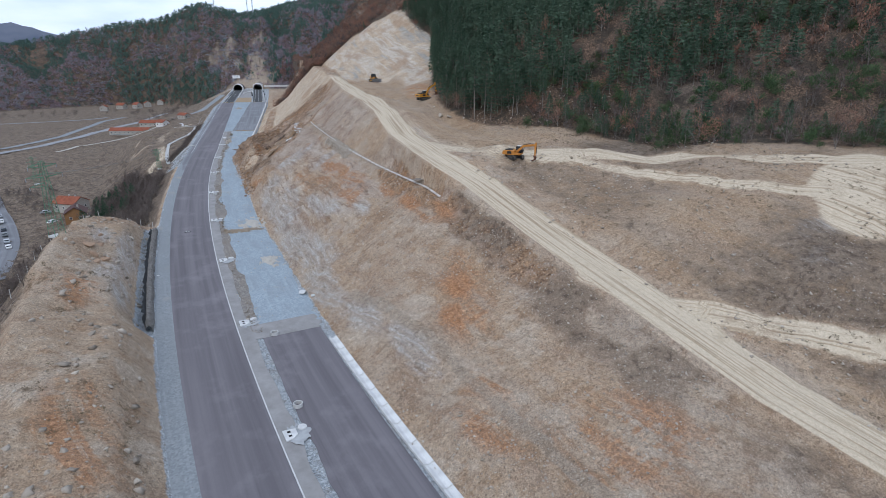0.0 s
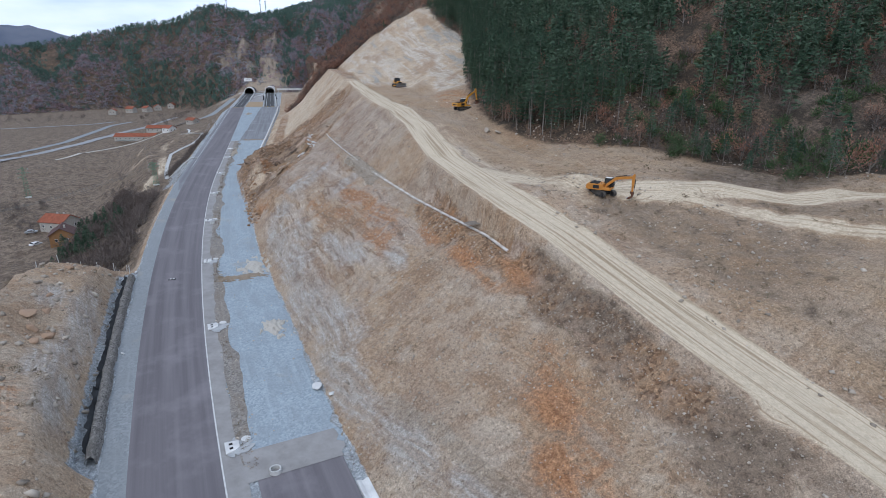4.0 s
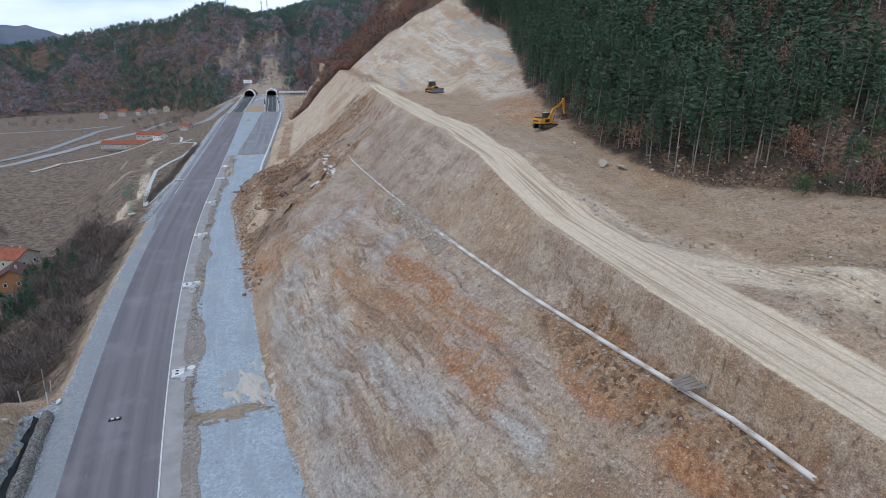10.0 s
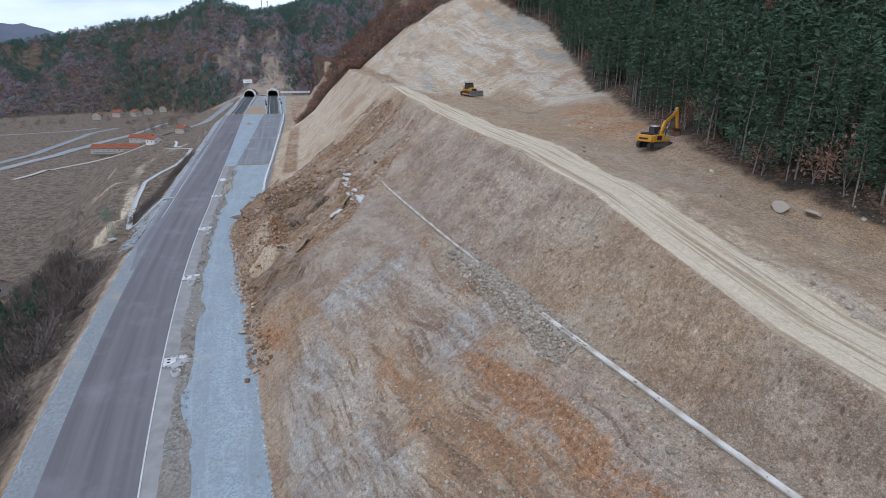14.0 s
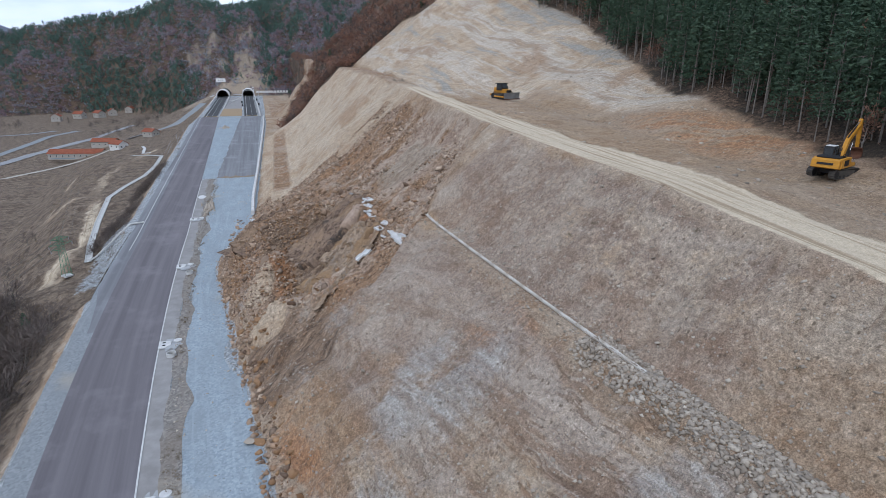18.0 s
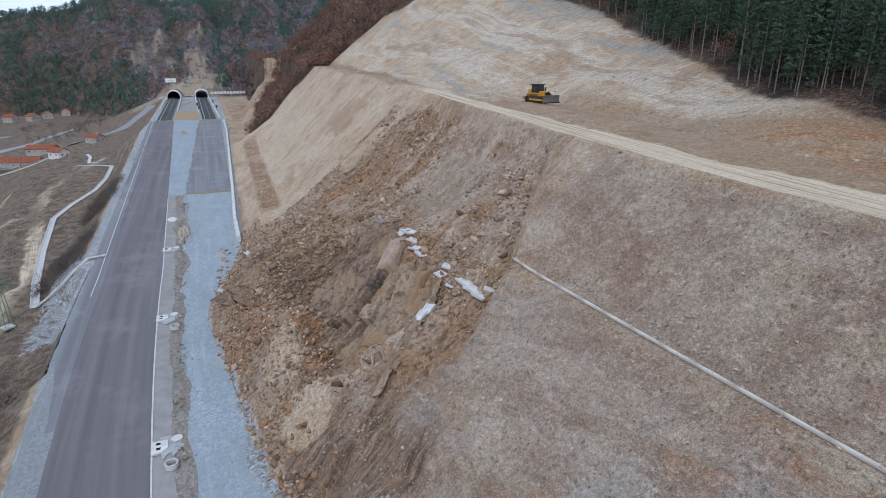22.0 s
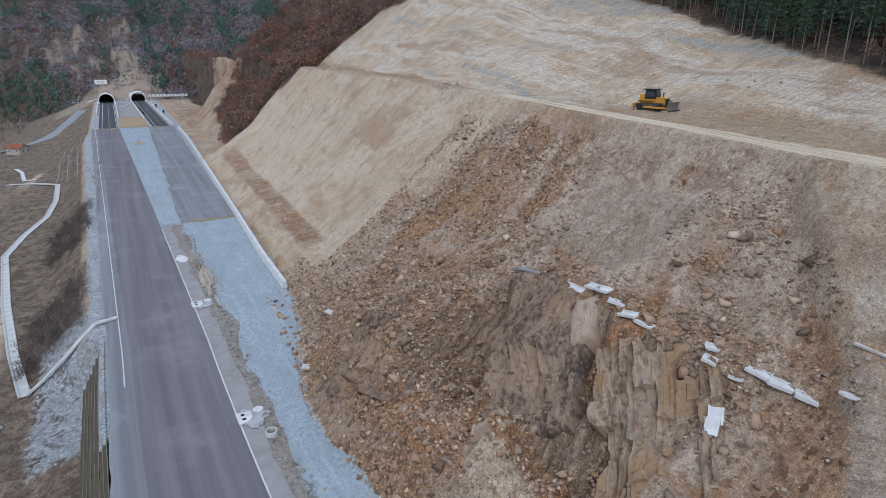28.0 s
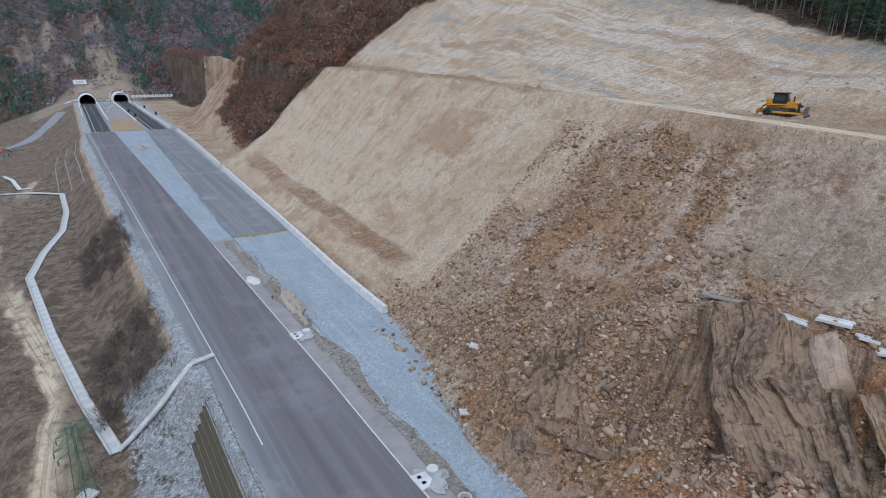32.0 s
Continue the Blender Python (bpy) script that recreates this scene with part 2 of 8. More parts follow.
def ground_z(s, d, detail=True):
    s, d = np.asarray(s, float) + 0 * np.asarray(d, float), np.asarray(d, float) + 0 * np.asarray(s, float)
    rz = road_z(s)
    foot = cut_foot(s)
    he_d, he_h = haul_edge(s)
    fo_d, fo_h = forest_line(s)
    # right side: cut slope, ditch bench, haul road, terrace, upper cut, wooded hill
    wild = step(288, 325, s)
    be_d0, be_h0 = foot + line(s, (172, 3.0), (190, 4.4), (300, 5)), line(s, (-60, 1.2), (0, 1.9), (100, 2.4), (172, 2.5), (195, 3.6), (300, 4.2))
    be_d1, be_h1 = foot + line(s, (150, 3.6), (172, 5), (205, 10.5), (260, 10.5), (300, 6)), be_h0 + line(s, (150, 0.5), (205, 0.8))
    di_d, di_h = line(s, (-120, 30), (-60, 29), (-33, 30), (0, 36.0), (10, 36.6), (40, 34.6), (112, 33.0), (130, 31.3), (300, 33)), line(s, (-120, 4), (-60, 4.6), (-33, 6.6), (-20, 9.5),
                 (0, 15.2), (10, 16.4), (112, 17.0), (130, 16.2), (185, 13.5), (210, 11.5), (300, 11))
    ha_w = line(s, (-60, 7.5), (40, 7.0), (70, 6), (150, 5.5), (180, 4.5), (240, 4.5))
    hr_d, hr_h = he_d + ha_w, he_h + line(s, (100, 0.3), (150, -0.5), (180, -0.6))
    te_d = line(s, (-160, 120), (-60, 95), (-30, 84), (0, 84), (22, 74), (51, 60), (71, 61.5), (100, 66), (130, 69), (170, 72), (200, 64), (225, 60), (260, 57), (300, 57))
    te_h = line(s, (-160, 18), (-60, 21), (-30, 23.6), (0, 22.2), (22, 21.6), (51, 22.8), (71, 25.8), (100, 26.2), (130, 26.9), (165, 27.2), (200, 29.8), (225, 31.5), (260, 32))
    ri_d, ri_h = fo_d + 240, fo_h + line(s, (-160, 118), (60, 112), (200, 96), (300, 84))
    right = profile(d, [(foot, 0 * s), (be_d0, be_h0), (be_d1, be_h1), (di_d, di_h), (di_d + line(s, (-10, 0.4), (5, 2.2), (108, 2.2), (118, 0.3)), di_h + 0.1), (he_d, he_h),
                        (hr_d, hr_h), (te_d, te_h), (fo_d, fo_h), (ri_d, ri_h)])
    right = right + line(s, (-60, 0), (-40, 1.5), (10, 2.0), (40, 0)) * step(6, 20, d - hr_d) * step(50, 30, d - hr_d) * fbm(s * 0.05, d * 0.06, 77, 2)
    setback = line(s, (300, 20), (335, 26), (375, 30), (415, 22), (430, 24), (470, 34), (560, 40))
    natural = profile(d, [(setback, 0.6 + 0 * s), (setback + 9, 9 + 0 * s), (setback + 30, 30 + 0 * s), (setback + 80, 74 + 0 * s), (setback + 260, 170 + 0 * s)])
    nose = profile(d, [(setback, 0.4 + 0 * s), (setback + 8, 3.0 + 0 * s), (setback + 20, 17 + 0 * s), (setback + 33, 34 + 0 * s), (setback + 80, 76 + 0 * s), (setback + 260, 170 + 0 * s)])
    natural = natural + (nose - natural) * step(392, 416, s)
    natural = natural * line(s, (300, 1.0), (385, 0.98), (412, 1.0), (426, 1.06), (440, 0.95), (470, 0.35), (560, 0.22))
    right = right * (1 - wild) + natural * wild
    # left side: shoulder, bank, valley
    sh_d = shoulder(s)
    b_d = line(s, (-120, -16), (-6, -16.8), (27, -18.0), (45, -18.0), (58, -16.2), (66, -17), (100, -24), (150, -28), (166, -22.5), (190, -21.5), (325, -26), (400, -36), (470, -42), (540, -34), (575, -30))
    b_h = line(s, (-120, 5), (-40, 4), (-6, 6.4), (27, 4.6), (45, 5.6), (55, 3.4), (62, -1), (68, -4), (100, -8.5), (150, -12), (166, -7.2), (190, -7), (260, -8), (325, -8.2), (400, -13), (470, -17), (540, -10), (575, -4))
    c_d = line(s, (-120, -30), (-6, -27), (35, -27), (45, -26), (54, -25), (60, -24), (70, -26), (100, -38), (150, -42), (168, -31), (200, -33), (260, -46), (325, -54), (470, -62), (560, -70))
    c_h = line(s, (-120, 5), (-40, 6), (-6, 9.2), (35, 9.2), (45, 8.0), (54, 5.6), (60, 1.0), (70, -8), (100, -16), (150, -17.5), (168, -8), (200, -9), (260, -10.5), (325, -12), (400, -16), (470, -20), (560, -22))
    p_d = line(s, (-120, -64), (27, -58), (70, -54), (150, -58), (200, -58), (260, -72), (400, -95), (560, -110))
    plain_z = -21.5 + 0.017 * np.clip(s - 150, -400, 700)
    p_h = plain_z - rz
    left = profile(-d, [(-sh_d, 0 * s - 0.1), (-b_d, b_h), (-c_d, c_h), (-p_d, p_h), (-p_d + 2000, p_h)])
    cut = profile(-d, [(12.5 + 0 * s, 0 * s), (12.9 + 0 * s, -3.2 + 0 * s), (15.7 + 0 * s, -6.2 + 0 * s), (24 + 0 * s, -7.6 + 0 * s), (60 + 0 * s, -20 + 0 * s)])
    cut_w = step(142, 147, s) * step(182, 178, s)
    left = left * (1 - cut_w) + np.minimum(left, cut) * cut_w
    h = np.where(d > foot, right, np.where(d < sh_d, left, 0.0))
    if detail:
        smooth_h = h
        slope = step(0, 3, d - foot)
        bank = step(0, 3, sh_d - d)
        far = step(150, 500, np.hypot(d, np.maximum(s - 200, 0)))
        slide = step(0, 1.6 + 3.0 * step(32, 24, d), s - slide_s(d) + fbm(d * 0.25, s * 0, 5, 3) * 0.9) * step(176, 150, s) * step(10, 20, d) * step(49, 43.5, d)
        h = h - slide * (0.9 + 1.7 * step(20, 34, d)) 
        # the rock scarp under the broken gutter and the heap of debris at its foot
        scarp = step(118, 124, s) * step(150, 143, s)
        h = h - scarp * step(29.5, 27.5, d) * step(10, 22, d) * 3.2
        h = h + step(118, 135, s) * step(178, 160, s) * step(-0.2, 4.5, d - foot) * step(24, 14, d) * 1.5
        rocky = scarp * step(12, 16, d) * step(30.5, 29, d)
        lay = np.abs(fbm((s - d * 0.4) * 0.4, d * 0.09, 13, 3))
        leaf = (s * 0.95 - d * 0.4 + fbm(s * 0.15, d * 0.1, 15, 3) * 2.2) / 3.4
        h = h + rocky * (lay * 1.1 - 0.5 + (leaf - np.floor(leaf)) * 0.7 + np.abs(fbm((s - d * 0.4) * 1.1, d * 0.2, 14, 3)) * 0.4) + slide * fbm(s * 0.45, d * 0.45, 17, 4) * 0.35
        knob = np.maximum(np.exp(-((s - 127) / 4.5) ** 2 - ((d - 12.8) / 2.8) ** 2), np.exp(-((s - 117.5) / 4.5) ** 2 - ((d - 13) / 3.0) ** 2))
        h = h + knob * 1.6
        # toe rocks, gullies down the slope and clods
        low = step(40, 60, s) * step(165, 150, s) * step(12, 14, d) * step(26, 18, d)
        h = h + low * np.abs(fbm(s * 0.2, d * 0.12, 19, 4)) * 2.0
        lowA = step(-5, 10, s) * step(60, 45, s) * step(12.5, 15, d) * step(26, 18, d)
        h = h + lowA * fbm(s * 0.25, d * 0.18, 23, 4) * 0.8
        band = strata(s, d)
        beds = np.abs(fbm(band * 0.30, s * 0.03, 22, 3)) * 0.9 + np.abs(fbm(band * 0.85, s * 0.06, 24, 2)) * 0.35
        outcrop = step(20, 45, s) * step(116, 108, s) * step(13, 16, d) * step(33.5, 30, d) * (0.25 + 0.75 * vnoise(s * 0.06, d * 0.09, 25))
        h = h + outcrop * (0.55 - beds)
        rills = np.abs(fbm(s * 0.55, d * 0.07, 26, 3))
        h = h - slope * step(he_d + 3, he_d - 1, d) * np.clip(0.30 - rills, 0, 1) * 0.9 * step(40, 70, s)
        h = h + slope * step(he_d + 20, he_d, d) * (fbm(s * 0.12, d * 0.05, 3, 3) * 0.55 + fbm(s * 0.6, d * 0.35, 4, 4) * 0.22)
        on_haul = step(-0.5, 0.6, d - he_d) * step(1.5, -1, d - hr_d)
        h = np.where(on_haul > 0, h * (1 - on_haul) + on_haul * (he_h + 0.25 + fbm(s * 0.05, d * 1.3, 29, 2) * 0.10), h)
        h = h + slope * step(0, 4, d - hr_d) * (fbm(s * 0.07, d * 0.07, 31, 4) * 0.8 + fbm(s * 0.4, d * 0.4, 37, 3) * 0.12) * (1 + 3 * step(0, 20, d - fo_d))
        calm = 1 - step(3.2, 1.4, np.abs(d - channel_d(s))) * step(176, 180, s) * step(354, 350, s)
        h = h + bank * calm * (fbm(s * 0.1, d * 0.1, 7, 4) * 0.7) * (1 - far) + step(0, 6, b_d - d) * (1 - step(0, 10, s - 60)) * fbm(s * 0.3, d * 0.3, 8, 4) * 0.5
        h = h + wild * step(2, 12, d - setback) * fbm(s * 0.05, d * 0.05, 53, 4) * 3.5
        bench = step(2.0, 1.0, np.abs(d - line(s, (4, 38.1), (10, 37.8), (34, 35.9), (58, 35.0), (71, 34.95), (112.5, 34.15)))) * step(2, 5, s) * step(114, 112, s)
        h = h * (1 - bench) + smooth_h * bench
    z = rz + h
    x, y = place(s, d)
    m = mountain_z(x, y)
    return np.where((s > 330) | (d < -150), np.maximum(z, m), z)


def drop(s, d, detail=True):
    """World place on the ground."""
    x, y = place(s, d)
    return float(x), float(y), float(ground_z(s, d, detail))


def sheet(name, s_vals, d_fn, z_fn, material, parent=None, label="", nd=8):
    """A strip of surface along the road: d_fn(s, t) across for t from 0 to 1."""
    s_vals = np.asarray(s_vals, float)
    ts = np.linspace(0, 1, nd + 1)
    s2, t2 = np.meshgrid(s_vals, ts, indexing="ij")
    d2 = d_fn(s2, t2)
    x, y = place(s2, d2)
    z = z_fn(s2, d2)
    return grid_mesh(name, x, y, z, material, parent, label, uv=(s2, d2))


def grid_mesh(name, x, y, z, material, parent=None, label="", uv=None, attrs=None):
    ns, nd = x.shape
    co = np.stack([x, y, z], -1).reshape(-1, 3)
    k = np.arange(ns * nd).reshape(ns, nd)
    quads = np.stack([k[:-1, :-1], k[:-1, 1:], k[1:, 1:], k[1:, :-1]], -1).reshape(-1, 4)[:, ::-1]
    ob = mesh_from(name, co, quads, material, parent, label)
    me = ob.data
    me.polygons.foreach_set("use_smooth", np.ones(len(me.polygons), bool))
    if uv is not None:
        a = me.attributes.new("sd", "FLOAT_VECTOR", "POINT")
        a.data.foreach_set("vector", np.stack([uv[0], uv[1], 0 * uv[0]], -1).astype(np.float32).ravel())
    for nm, val in (attrs or {}).items():
        a = me.attributes.new(nm, "FLOAT_COLOR", "POINT")
        a.data.foreach_set("color", val.reshape(-1, 4).astype(np.float32).ravel())
    return ob


def mesh_from(name, co, faces, material, parent=None, label=""):
    me = bpy.data.meshes.new(name)
    co, faces = np.asarray(co, np.float32), np.asarray(faces, np.int32)
    n = faces.shape[1]
    me.vertices.add(len(co))
    me.vertices.foreach_set("co", co.ravel())
    me.loops.add(faces.size)
    me.loops.foreach_set("vertex_index", faces.ravel())
    me.polygons.add(len(faces))
    me.polygons.foreach_set("loop_start", np.arange(0, faces.size, n, dtype=np.int32))
    me.update(calc_edges=True)
    me.validate()
    me.materials.append(material)
    ob = new(name, me)
    if parent:
        ob.parent = parent
    if label:
        tagged(ob, label)
    return ob


def part(name, bm, material, parent=None, label="", smooth=False):
    me = bpy.data.meshes.new(name)
    bm.to_mesh(me)
    bm.free()
    me.materials.append(material)
    if smooth:
        me.polygons.foreach_set("use_smooth", np.ones(len(me.polygons), bool))
    ob = new(name, me)
    if parent:
        ob.parent = parent
    if label:
        tagged(ob, label)
    return ob


def box(bm, size, at=(0, 0, 0), rot=(0, 0, 0), bevel=0.0):
    g = bmesh.ops.create_cube(bm, size=1, matrix=pose(*at, *rot) @ Matrix.Diagonal((*size, 1)))
    if bevel:
        edges = {e for v in g["verts"] for e in v.link_edges}
        bmesh.ops.bevel(bm, geom=list(edges), offset=bevel, segments=1, affect="EDGES")
    return bm


def tube(bm, a, b, r0, r1=None, seg=8):
    a, b = Vector(a), Vector(b)
    q = (b - a).to_track_quat("Z", "Y").to_matrix().to_4x4()
    bmesh.ops.create_cone(bm, cap_ends=True, segments=seg, radius1=r0, radius2=r0 if r1 is None else r1, depth=(b - a).length,
                          matrix=Matrix.Translation((a + b) / 2) @ q)
    return bm


def slab(bm, outline, thick, m=Matrix()):
    """A plate: outline in x, y, raised by thick."""
    vs = [bm.verts.new(m @ Vector((x, y, 0))) for x, y in outline]
    f = bm.faces.new(vs)
    e = bmesh.ops.extrude_face_region(bm, geom=[f])
    up = (m.to_3x3() @ Vector((0, 0, thick)))
    for v in e["geom"]:
        if isinstance(v, bmesh.types.BMVert):
            v.co += up
    bmesh.ops.recalc_face_normals(bm, faces=bm.faces[:])
    return bm


def thing(name, m, label, category, group="", kind=""):
    ob = new(name)
    ob.matrix_world = m
    return tagged(ob, label, category, group, kind)

# ---- ground materials ----
def ground_material():
    k = Net("ground_soil", 0.95)
    sd = k.attr("sd")
    ob = k.co.outputs["Object"]
    bed_at = k.attr("strata")
    n_big, n_mid = k.noise(0.05, 5, 0.6, vec=ob), k.noise(0.35, 6, 0.65, vec=ob)
    n_fine, n_grit = k.noise(2.0, 8, 0.70, vec=ob), k.noise(11.0, 5, 0.75, vec=ob)
    n_blot = k.noise(0.8, 7, 0.66, vec=ob)
    streak = k.noise(1.1, 6, 0.7, vec=sd, stretch=(1.0, 0.10, 1.0))
    beds0 = k.noise(0.16, 6, 0.60, vec=bed_at, stretch=(1.0, 0.16, 0), distort=0.4)
    beds = k.noise(0.42, 7, 0.62, vec=bed_at, stretch=(1.0, 0.09, 0), distort=0.3)
    beds2 = k.noise(1.5, 6, 0.64, vec=bed_at, stretch=(1.0, 0.10, 0), distort=0.3)
    za = [k.attr("zone_a", ch) for ch in "RGBA"]
    zb = [k.attr("zone_b", ch) for ch in "RGBA"]
    wash, patch = k.attr("strata", "B"), k.attr("strata", "A")
    rag = k.math("ADD", k.math("MULTIPLY", k.math("SUBTRACT", n_mid, 0.5), 1.0), k.math("MULTIPLY", k.math("SUBTRACT", n_fine, 0.5), 0.7))

    def edge(v, lo=0.35, hi=0.65):
        return k.ramp(k.math("ADD", v, rag), (lo, 0), (hi, 1))

    def times(a, b_):
        return k.math("MULTIPLY", a, b_)
    # bare soil of the cut, with bedded bands of brown, grey, rust and white
    c = k.mix(k.ramp(n_big, (0.38, 0), (0.60, 1)), (0.375, 0.278, 0.196), (0.400, 0.335, 0.272))
    c = k.mix(k.ramp(n_mid, (0.52, 0), (0.60, 0.70)), c, (0.310, 0.214, 0.146))
    c = k.mix(k.ramp(n_mid, (0.36, 0.55), (0.44, 0)), c, (0.440, 0.366, 0.288))
    c = k.mix(k.ramp(n_blot, (0.56, 0), (0.64, 0.50)), c, (0.255, 0.182, 0.130))
    c = k.mix(k.ramp(n_blot, (0.34, 0.50), (0.42, 0)), c, (0.470, 0.404, 0.326))
    n_wide = k.noise(0.13, 6, 0.62, vec=ob)
    c = k.mix(k.ramp(n_wide, (0.54, 0), (0.60, 0.65)), c, (0.455, 0.400, 0.340))
    c = k.mix(k.ramp(n_wide, (0.40, 0.60), (0.46, 0)), c, (0.270, 0.192, 0.138))
    c = k.mix(times(k.attr("sd_d", "R"), 0.6), c, k.mix(k.ramp(n_mid, (0.42, 0), (0.58, 1)), (0.285, 0.200, 0.130), (0.400, 0.308, 0.214)))
    mauve = k.mix(k.ramp(n_mid, (0.42, 0), (0.58, 1)), (0.300, 0.236, 0.196), (0.372, 0.315, 0.270))
    mauve = k.mix(k.ramp(streak, (0.54, 0), (0.62, 0.7)), mauve, (0.235, 0.176, 0.142))
    mauve = k.mix(k.ramp(n_blot, (0.36, 0.7), (0.44, 0)), mauve, (0.430, 0.385, 0.345))
    mauve = k.mix(k.ramp(n_wide, (0.53, 0), (0.60, 0.75)), mauve, (0.425, 0.372, 0.322))
    mauve = k.mix(k.ramp(n_wide, (0.40, 0.70), (0.46, 0)), mauve, (0.250, 0.182, 0.146))
    c = k.mix(edge(k.attr("sd_d", "A")), c, mauve)
    on_beds = times(k.attr("sd_d", "G"), 0.8)
    c = k.mix(times(on_beds, k.ramp(beds0, (0.50, 0.0), (0.53, 0.80))), c, (0.400, 0.355, 0.325))
    c = k.mix(times(on_beds, k.ramp(beds0, (0.42, 0.80), (0.45, 0.0))), c, (0.350, 0.225, 0.140))
    c = k.mix(times(on_beds, k.ramp(beds0, (0.58, 0.0), (0.60, 0.80))), c, (0.255, 0.208, 0.182))
    c = k.mix(times(on_beds, k.ramp(beds, (0.55, 0.0), (0.58, 0.80))), c, (0.250, 0.166, 0.116))
    c = k.mix(times(on_beds, k.ramp(beds, (0.38, 0.75), (0.42, 0.0))), c, (0.500, 0.452, 0.410))
    c = k.mix(times(on_beds, k.ramp(beds2, (0.57, 0.0), (0.60, 0.80))), c, (0.165, 0.112, 0.082))
    c = k.mix(times(on_beds, k.ramp(beds2, (0.37, 0.65), (0.41, 0.0))), c, (0.485, 0.430, 0.372))
    c = k.mix(k.ramp(streak, (0.54, 0.0), (0.64, 0.40)), c, (0.440, 0.370, 0.300))
    c = k.mix(k.ramp(streak, (0.36, 0.45), (0.44, 0.0)), c, (0.255, 0.184, 0.134))
    orange = k.mix(k.ramp(n_fine, (0.35, 0), (0.65, 1)), (0.270, 0.125, 0.062), (0.440, 0.250, 0.140))
    rust_at = k.math("ADD", times(streak, 0.35), times(beds, 0.65))
    c = k.mix(times(edge(zb[2], 0.32, 0.85), k.ramp(rust_at, (0.47, 0.0), (0.53, 0.75))), c, orange)
    white = k.mix(k.ramp(beds2, (0.40, 0), (0.58, 1)), (0.440, 0.445, 0.450), (0.310, 0.300, 0.295))
    c = k.mix(times(edge(wash, 0.40, 0.75), k.ramp(beds2, (0.40, 0.80), (0.60, 0.45))), c, white)
    # brown rubble of the slide: dark gaps, patches of fines
    rub = k.mix(k.ramp(k.cells(2.6, ob, out="Color"), (0.2, 0), (0.8, 1)), (0.095, 0.055, 0.034), (0.330, 0.222, 0.148))
    rub = k.mix(k.ramp(n_mid, (0.46, 0), (0.58, 0.75)), rub, (0.250, 0.164, 0.110))
    rub = k.mix(k.ramp(streak, (0.52, 0), (0.62, 0.65)), rub, (0.330, 0.245, 0.176))
    rub = k.mix(k.ramp(k.noise(0.30, 6, 0.7, vec=sd, stretch=(1.0, 0.25, 1)), (0.54, 0), (0.62, 0.75)), rub, (0.260, 0.142, 0.074))
    rub = k.mix(k.ramp(k.noise(0.12, 5, 0.6, vec=ob), (0.52, 0), (0.60, 0.80)), rub, (0.305, 0.240, 0.198))
    rub = k.mix(k.ramp(k.noise(0.20, 5, 0.6, vec=ob), (0.60, 0), (0.68, 0.60)), rub, (0.365, 0.335, 0.305))
    rub = k.mix(k.ramp(n_blot, (0.56, 0), (0.64, 0.75)), rub, (0.110, 0.072, 0.050))
    scree = k.mix(k.ramp(n_mid, (0.42, 0), (0.58, 1)), (0.262, 0.200, 0.166), (0.372, 0.312, 0.266))
    scree = k.mix(k.ramp(n_blot, (0.54, 0), (0.62, 0.75)), scree, (0.185, 0.124, 0.092))
    rub = k.mix(edge(k.ramp(k.noise(0.07, 4, 0.6, vec=sd, stretch=(1.0, 0.5, 1)), (0.48, 0.0), (0.62, 0.9))), rub, scree)
    rub = k.mix(1.0, rub, (1.20, 1.20, 1.18), "MULTIPLY")
    c = k.mix(edge(za[3]), c, rub)
    # bedded rock
    r_lines = k.noise(1.4, 8, 0.78, vec=sd, stretch=(1.0, 0.14, 1), turn=(0, 0, 22), distort=0.6)
    rock = k.mix(k.ramp(r_lines, (0.40, 0), (0.60, 1)), (0.105, 0.074, 0.056), (0.345, 0.258, 0.196))
    rock = k.mix(k.ramp(n_mid, (0.54, 0), (0.64, 0.80)), rock, (0.240, 0.160, 0.108))
    c = k.mix(edge(za[2]), c, rock)
    c = k.mix(times(edge(k.attr("sd_d", "B"), 0.35, 0.75), 0.85), c, orange)
    # smoothed upper cut: cream and tan below, grey, blue-grey and white bands above the berm
    bands = k.noise(0.13, 8, 0.72, vec=sd, stretch=(0.13, 1.0, 1), turn=(0, 0, 4), distort=0.35)
    tooth = k.noise(2.0, 5, 0.7, vec=sd, stretch=(1.0, 0.09, 1), turn=(0, 0, -22))
    rill = k.noise(0.55, 7, 0.72, vec=sd, stretch=(1.0, 0.13, 1), turn=(0, 0, -8), distort=0.3)
    pale = k.mix(k.ramp(n_big, (0.40, 0), (0.58, 1)), (0.455, 0.365, 0.276), (0.520, 0.446, 0.362))
    pale = k.mix(k.ramp(n_mid, (0.52, 0), (0.62, 0.60)), pale, (0.345, 0.246, 0.166))
    pale = k.mix(k.ramp(n_mid, (0.36, 0.60), (0.46, 0)), pale, (0.520, 0.452, 0.360))
    pale = k.mix(k.ramp(rill, (0.55, 0), (0.64, 0.55)), pale, (0.320, 0.236, 0.166))
    pale = k.mix(k.ramp(rill, (0.34, 0.50), (0.44, 0)), pale, (0.540, 0.478, 0.395))
    above = k.ramp(k.attr("sd_d", "R"), (0.0, 0.10), (1.0, 1.0))
    pale = k.mix(times(above, k.ramp(bands, (0.49, 0), (0.56, 0.80))), pale, (0.560, 0.545, 0.515))
    pale = k.mix(times(above, k.ramp(bands, (0.39, 0.85), (0.45, 0))), pale, (0.315, 0.338, 0.345))
    pale = k.mix(times(above, k.ramp(bands, (0.56, 0), (0.61, 0.80))), pale, (0.340, 0.262, 0.200))
